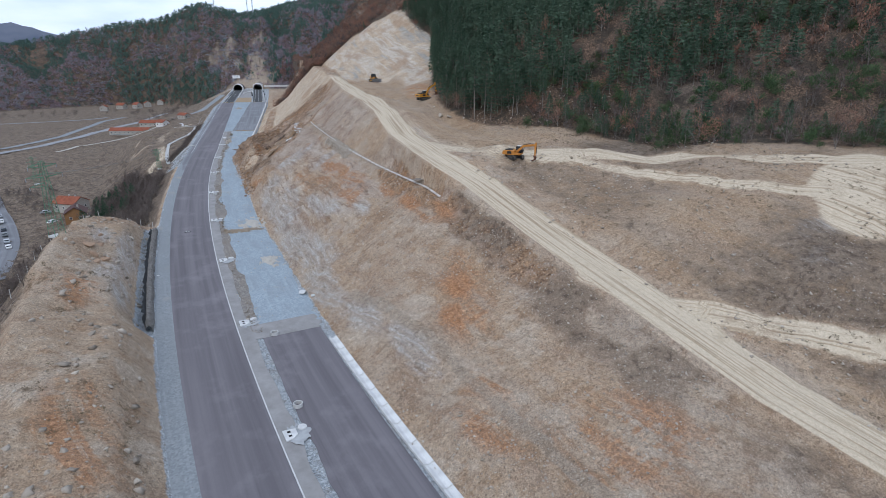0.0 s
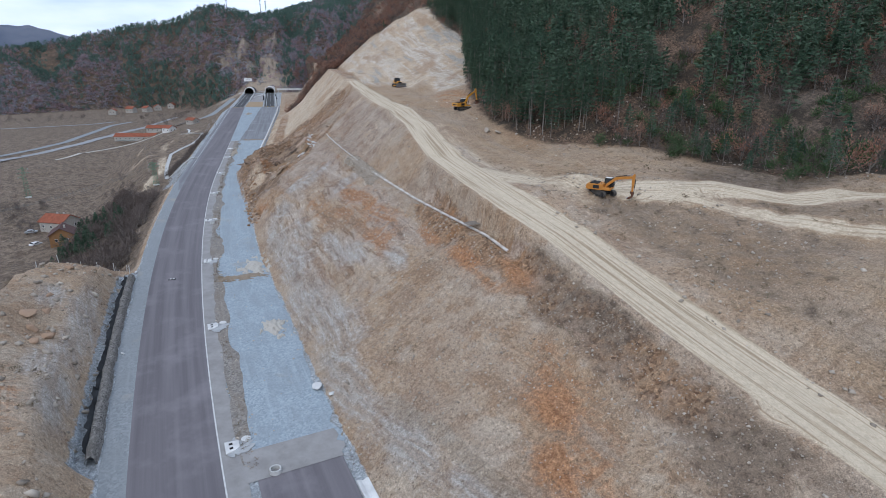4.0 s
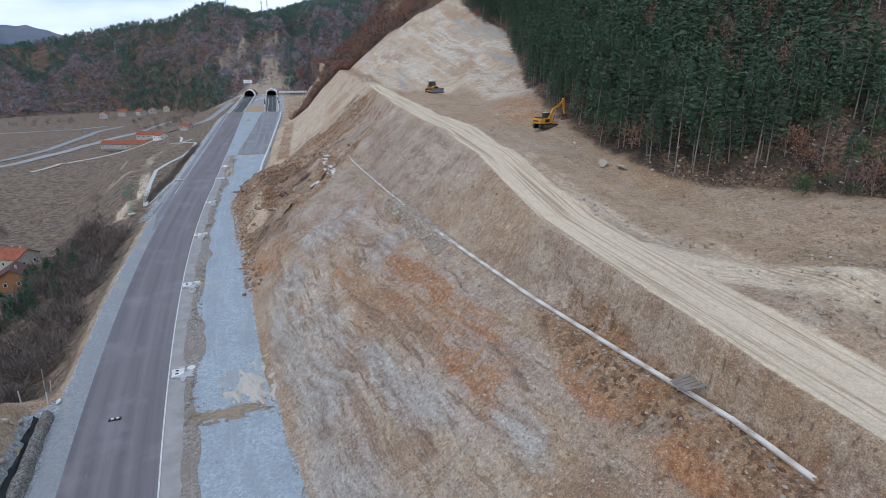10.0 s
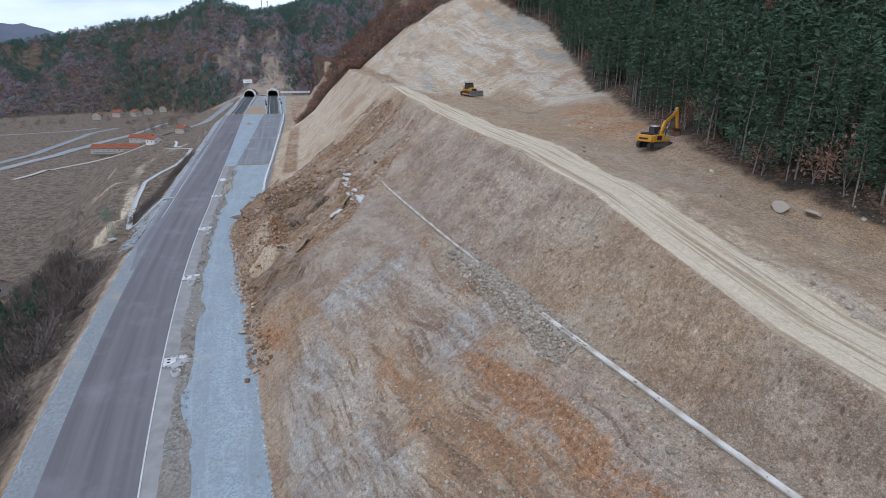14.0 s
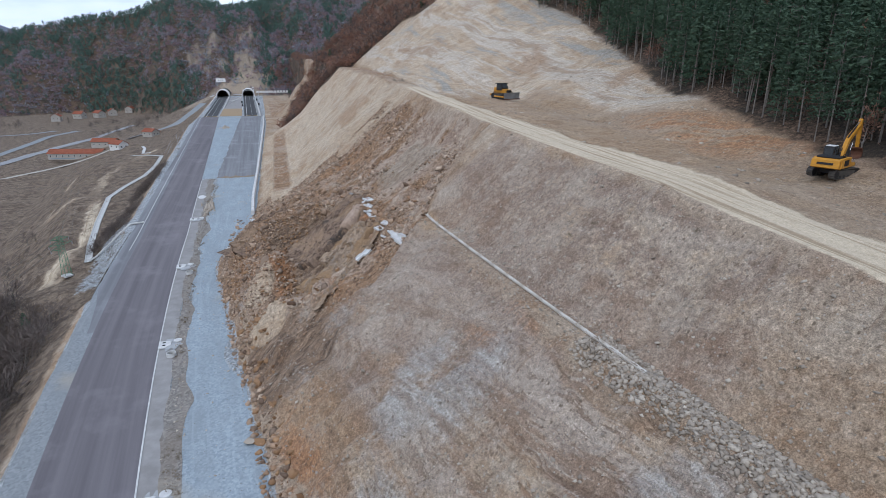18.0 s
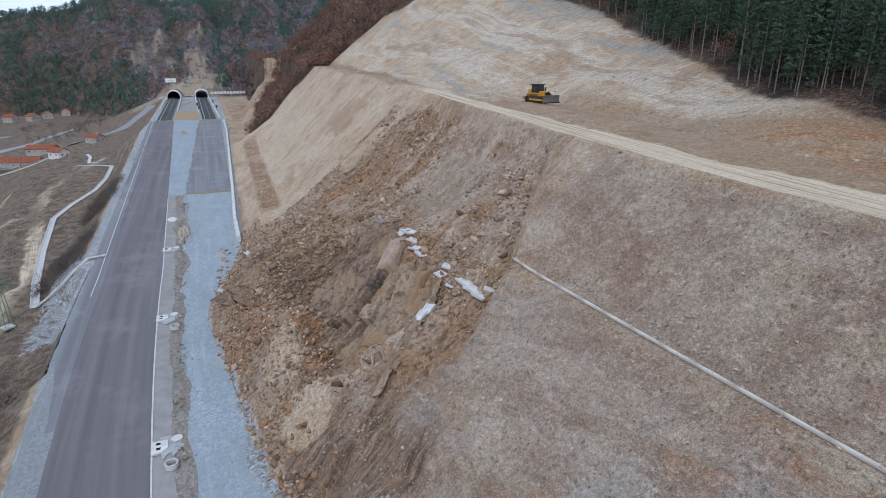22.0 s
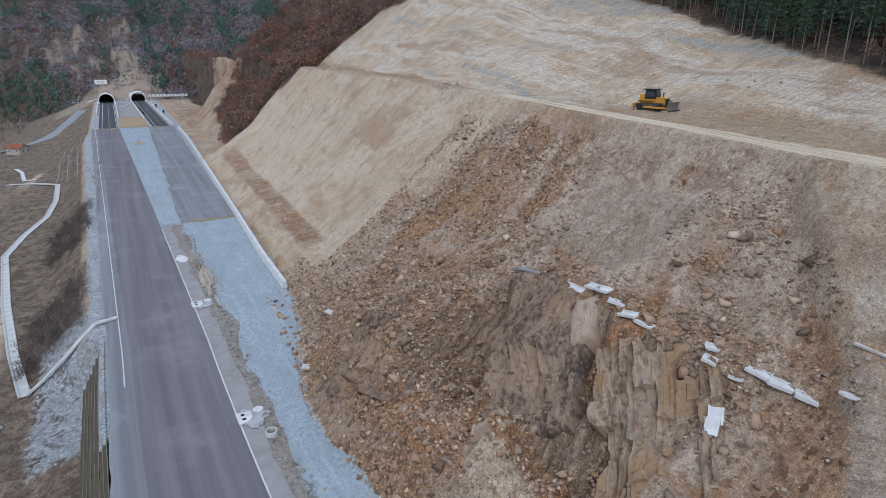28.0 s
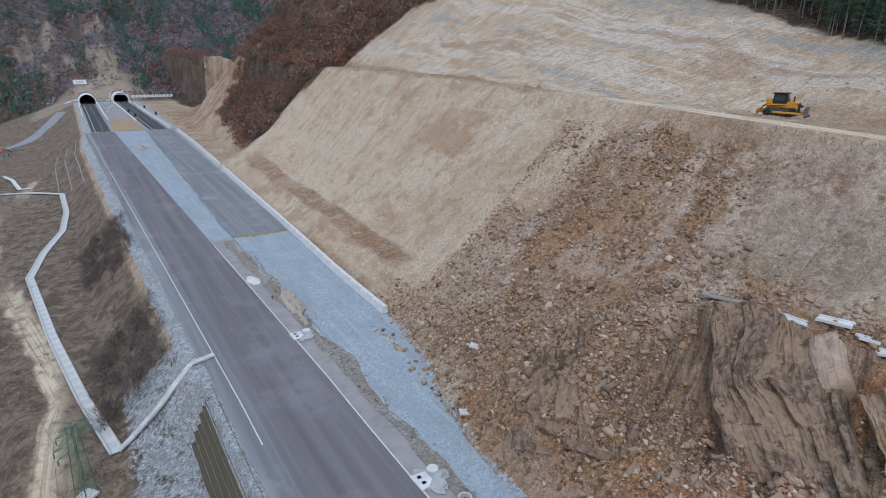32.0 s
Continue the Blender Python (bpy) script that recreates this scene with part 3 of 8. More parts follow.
    pale = k.mix(times(above, k.ramp(bands, (0.62, 0), (0.66, 0.80))), pale, (0.420, 0.330, 0.240))
    pale = k.mix(k.ramp(k.noise(0.08, 6, 0.65, vec=sd, stretch=(0.5, 1.0, 1)), (0.56, 0), (0.63, 0.65)), pale, (0.335, 0.224, 0.146))
    pale = k.mix(times(above, k.ramp(tooth, (0.50, 0), (0.60, 0.50))), pale, (0.265, 0.205, 0.155))
    pale = k.mix(times(above, k.ramp(tooth, (0.34, 0.35), (0.46, 0.0))), pale, (0.610, 0.565, 0.500))
    c = k.mix(edge(zb[3]), c, pale)
    # haul road dust with wheel tracks
    tracks = k.noise(1.5, 5, 0.65, vec=k.attr("way"), stretch=(0.022, 1.25, 0))
    haul = k.mix(k.ramp(tracks, (0.40, 0), (0.50, 1)), (0.370, 0.300, 0.220), (0.590, 0.525, 0.425))
    haul = k.mix(k.ramp(n_mid, (0.56, 0), (0.68, 0.6)), haul, (0.460, 0.385, 0.290))
    c = k.mix(k.ramp(k.math("ADD", za[0], times(rag, 0.45)), (0.40, 0), (0.62, 1)), c, haul)
    # dry grass and scrub floor
    grass = k.mix(k.ramp(n_mid, (0.40, 0), (0.58, 1)), (0.112, 0.087, 0.070), (0.222, 0.180, 0.146))
    grass = k.mix(k.ramp(n_blot, (0.50, 0), (0.60, 0.75)), grass, (0.088, 0.067, 0.052))
    grass = k.mix(k.ramp(n_blot, (0.36, 0.5), (0.44, 0)), grass, (0.275, 0.228, 0.184))
    c = k.mix(edge(zb[1]), c, grass)
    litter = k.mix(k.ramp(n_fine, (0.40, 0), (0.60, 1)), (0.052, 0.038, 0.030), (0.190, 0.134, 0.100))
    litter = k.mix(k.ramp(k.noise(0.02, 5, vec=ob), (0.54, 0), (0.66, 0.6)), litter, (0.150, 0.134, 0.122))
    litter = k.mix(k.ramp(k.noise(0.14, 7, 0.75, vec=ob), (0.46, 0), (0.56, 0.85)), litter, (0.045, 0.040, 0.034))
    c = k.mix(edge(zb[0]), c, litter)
    lens = k.mix(k.ramp(n_blot, (0.4, 0), (0.6, 1)), (0.345, 0.305, 0.258), (0.275, 0.230, 0.188))
    lens = k.mix(k.ramp(streak, (0.58, 0), (0.63, 0.85)), lens, (0.105, 0.088, 0.074))
    lens = k.mix(k.ramp(n_mid, (0.56, 0), (0.64, 0.6)), lens, (0.400, 0.380, 0.342))
    c = k.mix(times(edge(patch, 0.45, 0.9), 0.70), c, lens)
    c = k.mix(1.0, c, (0.91, 0.855, 0.79), "MULTIPLY")
    # grey gravel beside the road
    gravel = k.mix(k.ramp(k.cells(5.0, ob, out="Color"), (0.1, 0), (0.9, 1)), (0.205, 0.225, 0.242), (0.420, 0.448, 0.468))
    gravel = k.mix(k.ramp(n_mid, (0.50, 0), (0.62, 0.7)), gravel, (0.262, 0.262, 0.256))
    gravel = k.mix(k.ramp(n_blot, (0.54, 0), (0.64, 0.6)), gravel, (0.170, 0.162, 0.150))
    c = k.mix(edge(za[1], 0.45, 0.6), c, gravel)
    # light and dark grain, pebbles, clods
    rough_f = k.ramp(za[0], (0.25, 1.0), (0.7, 0.40))
    c = k.mix(rough_f, c, k.ramp(n_fine, (0.32, 0.78), (0.50, 1.02), (0.68, 1.26)), "MULTIPLY")
    c = k.mix(rough_f, c, k.ramp(n_grit, (0.36, 0.58), (0.50, 1.02), (0.64, 1.46)), "MULTIPLY")
    c = k.mix(times(rough_f, 0.7), c, k.ramp(k.cells(6.0, ob, out="Color"), (0.12, 0.74), (0.5, 1.02), (0.88, 1.30)), "MULTIPLY")
    bare = k.ramp(k.math("ADD", zb[0], za[0]), (0.2, 1), (0.5, 0.15))
    c = k.mix(times(bare, k.ramp(k.cells(1.9, ob), (0.10, 0.75), (0.16, 0))), c, (0.470, 0.425, 0.370))
    c = k.mix(times(bare, k.ramp(k.cells(1.6, sd), (0.10, 0.70), (0.20, 0))), c, (0.120, 0.086, 0.062))
    bump = k.math("ADD", times(n_fine, 0.9), k.math("ADD", times(k.cells(3.2, ob), 0.5), k.math("ADD", times(times(beds2, on_beds), 1.0), times(n_grit, 0.8))))
    return k.done(c, times(bump, rough_f), 0.20)


M_GROUND = ground_material()


def spaced(*runs):
    """Even steps within each run (start, end, step)."""
    out = []
    for a, b, st in runs:
        out.append(np.arange(a, b, st))
    return np.concatenate(out)


gs = spaced((-260, -70, 5), (-70, 0, 1.1), (0, 90, 0.6), (90, 185, 0.5), (185, 215, 0.75), (215, 330, 1.2), (330, 600, 2.6), (600, 1300, 9), (1300, 2300, 60))
gd = spaced((-1700, -300, 45), (-300, -90, 7), (-90, -30, 1.8), (-30, -13, 0.9), (-13, 13, 0.9), (13, 50, 0.5), (50, 56, 0.75), (56, 120, 1.5), (120, 260, 5), (260, 520, 12))
S2, D2 = np.meshgrid(gs, gd, indexing="ij")
Z2 = ground_z(S2, D2)
X2, Y2 = place(S2, D2)
foot2, (he2, hh2), (fo2, fh2) = cut_foot(S2), haul_edge(S2), forest_line(S2)
sh2 = shoulder(S2)
wild2 = step(-4, 7, S2 - wild_s(D2) + 3 * fbm(S2 * 0.1, D2 * 0.1, 57, 3))
# where the dirt tracks run: haul road, its forks over the terrace, and the track in the valley
t_haul = step(0.0, 1.0, D2 - he2) * step(1.0, -0.6, D2 - he2 - line(S2, (30, 7.6), (60, 6.6), (110, 6.4), (150, 6.2), (175, 5.2))) * step(192, 172, S2)


way_u, way_v = S2.copy(), D2 - he2


def track(points, width):
    """Nearness to a way given by (s, d) points; notes the run along it and the offset across it."""
    out, run, best = np.zeros_like(S2), 0.0, np.full_like(S2, 1e9)
    for (s0, d0), (s1, d1) in zip(points, points[1:]):
        v = np.array([s1 - s0, d1 - d0], float)
        t = np.clip(((S2 - s0) * v[0] + (D2 - d0) * v[1]) / (v @ v), 0, 1)
        off = np.hypot(S2 - s0 - t * v[0], D2 - d0 - t * v[1])
        side = np.sign((S2 - s0) * v[1] - (D2 - d0) * v[0])
        near = (width < 5) & (off < best) & (off < width * 1.4) & (t_haul < 0.6)
        way_u[near], way_v[near] = (run + t * math.hypot(*v))[near] + s0, (off * side)[near] + d0
        best = np.minimum(best, off)
        run += math.hypot(*v)
        out = np.maximum(out, step(width * 1.25, width * 0.75, off))
    return out


for pts, wd in (([(30, 45), (22.5, 49.5), (12.8, 57.5), (3, 65.5), (-11.6, 82), (-28, 95), (-39, 104.5), (-60, 114), (-100, 124)], 3.2), ([(14, 56), (0, 63.7), (-10, 69.5), (-25, 75), (-33.6, 79.5), (-40, 86)], 1.9),
                ([(-33, 43), (-41, 47), (-46.5, 51), (-52, 55), (-63, 61.5), (-90, 75)], 2.4), ([(-38, 102), (-41, 90), (-48, 83)], 6), ([(23, 47), (20, 52.5), (12, 60)], 1.6)):
    t_haul = np.maximum(t_haul, track(pts, wd) * (0.54 + 0.24 * vnoise(S2 * 0.15, D2 * 0.15, 90)))
t_haul = np.maximum(t_haul, 0.36 * track([(60, 52), (85, 57), (120, 60), (158, 63)], 5))
t_haul = np.maximum(t_haul, (0.30 + 0.22 * vnoise(S2 * 0.05, D2 * 0.5, 95)) * track([(10, 52), (40, 52), (62, 55)], 4.6))
t_val = np.maximum(track([(176, -29), (200, -27), (230, -33), (262, -40), (300, -44), (330, -38), (380, -36)], 2.6), track([(262, -40), (250, -52), (300, -60), (350, -66)], 2.2))
t_haul = np.maximum(t_haul, t_val * (0.25 + 0.5 * vnoise(S2 * 0.05, D2 * 0.2, 94)))
z_gravel = np.maximum(step(-0.2, 0.2, foot2 - D2) * step(-0.6, 0.2, D2 - sh2 + 0.3), step(160, 166, S2) * step(196, 188, S2) * step(-24, -20, D2) * step(-11, -14, D2) * 0.62)
z_gravel = z_gravel * step(575, 560, S2)
z_rock = step(117, 123, S2) * step(151, 144, S2) * step(12, 16, D2) * step(30.5, 29, D2)
grey_path = track([(-4, 17.6), (-8, 18.6), (-13, 19.8), (-30, 22.0), (-44, 21.9), (-70, 22.4)], 1.0)
z_rock = np.maximum(z_rock, 0.75 * step(96, 104, S2) * step(120, 112, S2) * step(9, 11, D2) * step(24, 18, D2))
z_rub = step(0, 2.0, S2 - slide_s(D2) + fbm(D2 * 0.25, S2 * 0, 5, 3) * 0.9 - 5 * step(30, 16, D2)) * step(182, 168, S2) * step(9, 12, D2) * step(50, 44, D2)
z_rub = np.maximum(z_rub, step(120, 135, S2) * step(182, 172, S2) * step(3.5, 5.0, D2 - foot2 + 6) * step(24, 18, D2))
z_rub = np.maximum(z_rub, 0.80 * step(-7.5, -4.5, D2 - he2) * step(-0.2, -1.2, D2 - he2) * step(-40, -25, S2) * step(46, 24, S2))
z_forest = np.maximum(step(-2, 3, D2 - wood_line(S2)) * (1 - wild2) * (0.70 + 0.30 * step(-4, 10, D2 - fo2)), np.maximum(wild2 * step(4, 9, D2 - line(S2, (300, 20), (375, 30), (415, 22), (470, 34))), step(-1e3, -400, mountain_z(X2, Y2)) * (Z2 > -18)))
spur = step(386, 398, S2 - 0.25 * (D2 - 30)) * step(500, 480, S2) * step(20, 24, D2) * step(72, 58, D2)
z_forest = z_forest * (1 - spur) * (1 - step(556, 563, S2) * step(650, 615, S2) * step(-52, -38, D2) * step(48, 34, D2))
z_grass = np.maximum(step(0, 2.5, sh2 - D2) * (1 - 0.85 * step(64, 58, S2) * step(-34, -27, D2)) * (1 - 0.15 * step(62, 75, S2) * step(-9, -4, D2 - sh2)), step(0, 5, D2 - he2 - 9) * step(64, 44, S2) * ((0.22 + 0.50 * vnoise(S2 * 0.06, D2 * 0.09, 99)) * (1 - 0.75 * step(4, 24, S2))))
z_grass = np.maximum(z_grass, step(-24, -42, S2) * step(50, 60, D2) * (0.35 + 0.45 * vnoise(S2 * 0.08, D2 * 0.08, 88)))
z_grass = np.maximum(z_grass, step(14, -8, S2) * step(30, 36, D2) * step(0.3, -0.5, D2 - he2) * (0.30 + 0.34 * vnoise(S2 * 0.12, D2 * 0.2, 89)))
z_grass = np.maximum(z_grass, step(556, 563, S2) * step(650, 615, S2) * step(-52, -38, D2) * step(48, 34, D2) * (0.25 + 0.6 * vnoise(S2 * 0.06, D2 * 0.06, 92))) * (1 - 0.9 * t_haul)
z_rub = np.maximum(z_rub, 0.62 * spur)
z_orange = np.zeros_like(S2)
for (so, do, rs, rd) in ((-18, 30, 6, 4), (-26, 27, 5, 5), (-44, 19, 6, 3), (-38, 23, 5, 3), (2, 34, 6, 2), (10, 33.5, 8, 2.2), (-15, 31, 5, 3), (31, 28, 9, 4), (36, 30, 10, 3), (54, 29, 12, 4), (45, 31, 9, 3), (84, 30, 6, 3), (64, 22, 9, 4), (116, 22, 6, 4), (125, 17, 8, 4), (128, 26, 4, 5), (101, 70, 24, 5), (-30, -20, 14, 4), (8, -22, 8, 4), (90, 13, 10, 2.5), (-55, 30, 8, 8)):
    z_orange = np.maximum(z_orange, np.exp(-((S2 - so) / rs) ** 2 - ((D2 - do) / rd) ** 2))
z_pale = np.maximum(step(168, 190, S2 + 0.35 * (D2 - 30)) * step(14, 16, D2) * (1 - wild2), step(0, 8, D2 - line(S2, (100, 67), (170, 72), (200, 60), (225, 54))) * step(95, 130, S2) * (1 - wild2))
berm = np.maximum(step(184, 200, S2) * step(300, 288, S2) * step(49, 50.5, D2) * step(57.5, 55, D2), step(186, 196, S2) * step(300, 285, S2) * step(3.6, 4.6, D2 - foot2) * step(9.6, 8.0, D2 - foot2))
z_pale = z_pale * (1 - berm)
knob = np.maximum(np.exp(-((S2 - 127) / 4.5) ** 2 - ((D2 - 12.8) / 2.8) ** 2), np.exp(-((S2 - 117.5) / 4.5) ** 2 - ((D2 - 13) / 3.0) ** 2))
z_pale = np.maximum(z_pale, 0.72 * step(0.3, 0.6, knob))
z_rub = z_rub * (1 - 0.8 * step(0.3, 0.6, knob)) * (1 - 0.45 * step(125, 120, S2) * step(26, 22, D2))
z_rub = np.maximum(z_rub, 0.6 * berm)
z_pale = np.maximum(z_pale, 0.48 * step(5, 25, S2) * step(112, 100, S2) * step(36.5, 39, D2) * step(-0.2, -1.5, D2 - he2) * (0.45 + 0.8 * vnoise(S2 * 0.05, D2 * 0.12, 96)))
zone_a = np.stack([t_haul, z_gravel, z_rock, z_rub], -1)
zone_b = np.stack([z_forest, z_grass, z_orange, z_pale], -1)
# pale weathered patches on the slope's foot, the white block of the scarp, and the smooth grey lens above the slide
z_wash, z_patch = np.zeros_like(S2), step(131, 135, S2 + 0.6 * (D2 - 39)) * step(150, 146, S2) * step(33.5, 35.5, D2) * step(45, 42.5, D2)
for (so, do, rs, rd) in ((32, -17, 18, 2.2), (12, -17, 9, 2), (38, -21, 5, 2.5), (18, 17, 12, 4), (-11, 17, 9, 3), (29, 15, 14, 4), (5, 15, 16, 3), (45, 16, 12, 4), (60, 14.5, 16, 3), (122, 16, 3, 2.4), (108, 20, 4, 3), (20, -19, 8, 2.5), (83, 26, 4, 5), (86, 22, 4, 4), (90, 25, 3, 4), (32, 24, 6, 2.5), (64, 30, 4, 4),
                         (40, 22, 10, 2), (56, 19, 9, 3), (76, 17, 10, 3), (-25, 19, 9, 2.6), (22, 28, 6, 2), (104, 15, 6, 3), (150, 12, 8, 3), (162, 22, 6, 5), (152, 36, 5, 6), (139, 10, 4, 2.4), (117.5, 19.5, 3.5, 3.2), (143, 8, 4, 1.8), (128, 10.5, 3, 2), (113, 17, 4, 3), (172, 30, 6, 4), (160, 33, 4, 5), (-51, 70, 5, 6), (-46, 75, 4, 5)):
    z_wash = np.maximum(z_wash, 0.95 * np.exp(-((S2 - so) / rs) ** 2 - ((D2 - do) / rd) ** 2))
hollow = step(556, 563, S2) * step(650, 615, S2) * step(-52, -38, D2) * step(48, 34, D2)
crag = step(4, 14, S2 - wild_s(D2)) * step(430, 400, S2) * step(72, 84, D2) * step(150, 135, D2) * vnoise(S2 * 0.05, D2 * 0.05, 98)
z_patch = np.maximum(z_patch, np.maximum(hollow, crag * 1.1))
z_crag = np.where((S2 > 330) & (mountain_z(X2, Y2) > -100), mountain_cover(X2, Y2)[1], 0)
z_patch = np.maximum(np.maximum(z_patch, 0.95 * z_crag), 0.9 * grey_path)
z_wash = np.maximum(z_wash, 1.7 * step(130, 132, S2) * step(138, 136, S2) * step(25.8, 27, D2) * step(30.3, 29.6, D2))
strata2 = np.stack([strata(S2, D2), S2 - 0.15 * D2, z_wash, z_patch], -1)
high = step(49, 54, D2) + 0 * S2
bedded = np.maximum(0.22, step(8, 30, S2) * (1 - 0.55 * step(70, 90, S2)) * step(120, 112, S2) * step(12, 14, D2) * step(34.5, 32.5, D2)) * step(9, 12, D2) * (1 - step(170, 185, S2))
clay = np.zeros_like(S2)
for (so, do, rs, rd) in ((129.5, 30, 2.2, 1.4), (130.5, 27, 1.4, 3), (130.8, 23.5, 1.6, 3), (133.5, 20, 3, 1.8), (132, 16, 6, 2.6), (126, 16, 5, 2), (137, 12, 8, 2), (-19, 29.5, 4.5, 2.2), (-24, 26, 4, 1.8), (9, 33.6, 5, 1.4), (-1, 36.2, 5, 1.8), (20, 33, 5, 1.0)):
    clay = np.maximum(clay, np.exp(-((S2 - so) / rs) ** 2 - ((D2 - do) / rd) ** 2))
mauve2 = step(56, 78, S2) * step(118, 113, S2) * step(33.5, 36, D2) * step(0.5, -1.5, D2 - he2) + 0.62 * step(62, 84, S2) * step(116, 112, S2) * step(14, 20, D2) * step(34, 32, D2)
extra = np.stack([high, bedded, clay, mauve2], -1)
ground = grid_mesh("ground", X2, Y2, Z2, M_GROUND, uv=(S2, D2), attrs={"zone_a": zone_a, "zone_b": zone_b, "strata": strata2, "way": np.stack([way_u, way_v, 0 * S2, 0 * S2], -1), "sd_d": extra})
tagged(ground, "bare brown and grey earth cut with dirt tracks in a wooded valley", "ground", kind="structure")

# ---- road surfaces ----
def asphalt_material(name, dark, light, wear=0.5):
    k = Net(name, 0.85)
    sd = k.attr("sd")
    lanes = k.noise(0.5, 4, 0.6, vec=sd, stretch=(0.03, 1.4, 1))
    c = k.mix(k.ramp(lanes, (0.36, 0), (0.64, 1)), dark, light)
    c = k.mix(k.ramp(k.noise(0.12, 5, 0.65, vec=sd), (0.52, 0), (0.75, wear)), c, tuple(v * 1.35 + 0.02 for v in light))
    c = k.mix(k.ramp(k.noise(14, 3), (0.3, 0.25), (0.7, 0)), c, tuple(v * 0.6 for v in dark))
    c = k.mix(k.ramp(k.noise(0.5, 6, 0.8, vec=sd, stretch=(0.25, 1, 1)), (0.66, 0), (0.70, 0.35)), c, (0.30, 0.29, 0.28))
    return k.done(c, k.noise(30, 3), 0.01)


M_ASPHALT = asphalt_material("worn_asphalt", (0.130, 0.119, 0.130), (0.184, 0.170, 0.182), 0.6)
M_ASPHALT_OLD = asphalt_material("greyed_asphalt", (0.164, 0.165, 0.178), (0.228, 0.235, 0.250), 0.7)
M_BLACK = asphalt_material("new_asphalt", (0.040, 0.042, 0.046), (0.060, 0.062, 0.066), 0.15)
def gravel_material(name, a, b, track):
    k = Net(name, 0.95)
    sd = k.attr("sd")
    c = k.mix(k.ramp(k.cells(4.5, out="Color"), (0.15, 0), (0.85, 1)), a, b)
    c = k.mix(k.ramp(k.noise(0.35, 5, 0.65, vec=sd, stretch=(0.35, 1, 1)), (0.42, 0), (0.66, 0.75)), c, track)
    c = k.mix(k.ramp(k.noise(1.0, 4, 0.6, vec=sd, stretch=(0.04, 1.4, 1)), (0.55, 0), (0.75, 0.5)), c, tuple(v * 1.12 for v in b))
    c = k.mix(k.ramp(k.cells(1.3), (0.06, 0.8), (0.10, 0)), c, (0.16, 0.15, 0.14))
    c = k.mix(k.ramp(k.noise(0.09, 4, vec=sd), (0.60, 0), (0.72, 0.6)), c, (0.36, 0.32, 0.26))
    return k.done(c, k.noise(6, 5, 0.7), 0.06)


M_GRAVEL = gravel_material("blue_grey_gravel", (0.230, 0.278, 0.315), (0.345, 0.398, 0.438), (0.240, 0.275, 0.300))
M_SHOULDER = gravel_material("grey_shoulder_gravel", (0.190, 0.208, 0.222), (0.275, 0.294, 0.308), (0.220, 0.234, 0.244))
def concrete_material(name, a, b):
    k = Net(name, 0.85)
    c = k.mix(k.ramp(k.noise(0.5, 5, 0.6), (0.35, 0), (0.68, 1)), a, b)
    c = k.mix(k.ramp(k.noise(5, 5, 0.7), (0.58, 0), (0.8, 0.5)), c, tuple(v * 0.62 for v in a))
    return k.done(c, k.noise(9, 4), 0.02)


M_CONCRETE = concrete_material("weathered_concrete", (0.42, 0.42, 0.41), (0.56, 0.56, 0.55))
M_WHITE_CONC = concrete_material("pale_concrete", (0.50, 0.50, 0.50), (0.66, 0.66, 0.65))
M_STRIP = concrete_material("dusty_concrete_strip", (0.235, 0.225, 0.220), (0.310, 0.300, 0.295))
M_PAINT = plain("white_road_paint", (0.62, 0.62, 0.61), 0.7, vary=0.25)
M_YELLOW_PAINT = plain("yellow_road_paint", (0.62, 0.38, 0.06), 0.7)


def surf(lift):
    return lambda s, d: road_z(s) + lift


def wob(seed, size=0.25, f=0.25):
    return lambda s: fbm(s * f, s * 0 + seed, seed, 3) * size


def strip(name, s0, s1, a, b, lift, mat, label, category="road", stp=2.0, nd=6, kind="structure"):
    ob = sheet(name, np.arange(s0, s1 + 0.01, (s1 - s0) / max(2, round((s1 - s0) / stp))), lambda s, t: a(s) * (1 - t) + b(s) * t, surf(lift), mat, nd=nd)
    return tagged(ob, label, category, kind=kind)


strip("road_left", -160, 404, lambda s: left_lane(s) - 4.4, lambda s: left_lane(s) + 4.4, 0.07, M_ASPHALT, "long purple-grey asphalt carriageway without markings", nd=10)
strip("paved_shoulder", 130, 404, lambda s: left_lane(s) - 6.8 + wob(3, 0.12)(s) + 1.6 * step(150, 130, s), lambda s: left_lane(s) - 4.3, 0.055, M_ASPHALT_OLD, "mauve-grey paved shoulder beside the carriageway", "shoulder")
strip("road_shoulder", -160, 404, lambda s: left_lane(s) - 7.0 + wob(3)(s), lambda s: left_lane(s) - 4.2 + wob(4, 0.15)(s), 0.045, M_SHOULDER, "grey gravel shoulder beside the asphalt", "shoulder")
strip("road_median", -160, 228, lambda s: left_lane(s) + 4.55, lambda s: left_lane(s) + 6.6 + wob(5)(s), 0.05, M_STRIP, "dusty concrete strip along the median", "median")
strip("road_right_near", -160, -4.5, lambda s: 2.3 + wob(6)(s), lambda s: 11.2 + 0 * s, 0.06, M_ASPHALT, "dark asphalt carriageway ending at broken concrete")
strip("gravel_bed", -4, 229, lambda s: 2.4 + wob(7, 0.5)(s), lambda s: cut_foot(s) - 0.25 + wob(8, 0.6)(s), 0.05, M_GRAVEL, "blue-grey compacted gravel bed of the unfinished carriageway", "gravel bed", nd=12)
strip("road_right_far", 229, 404, lambda s: right_lane(s) - 5.6 + wob(9)(s), lambda s: right_lane(s) + 5.6, 0.06, M_ASPHALT_OLD, "greyed asphalt carriageway along the low wall")
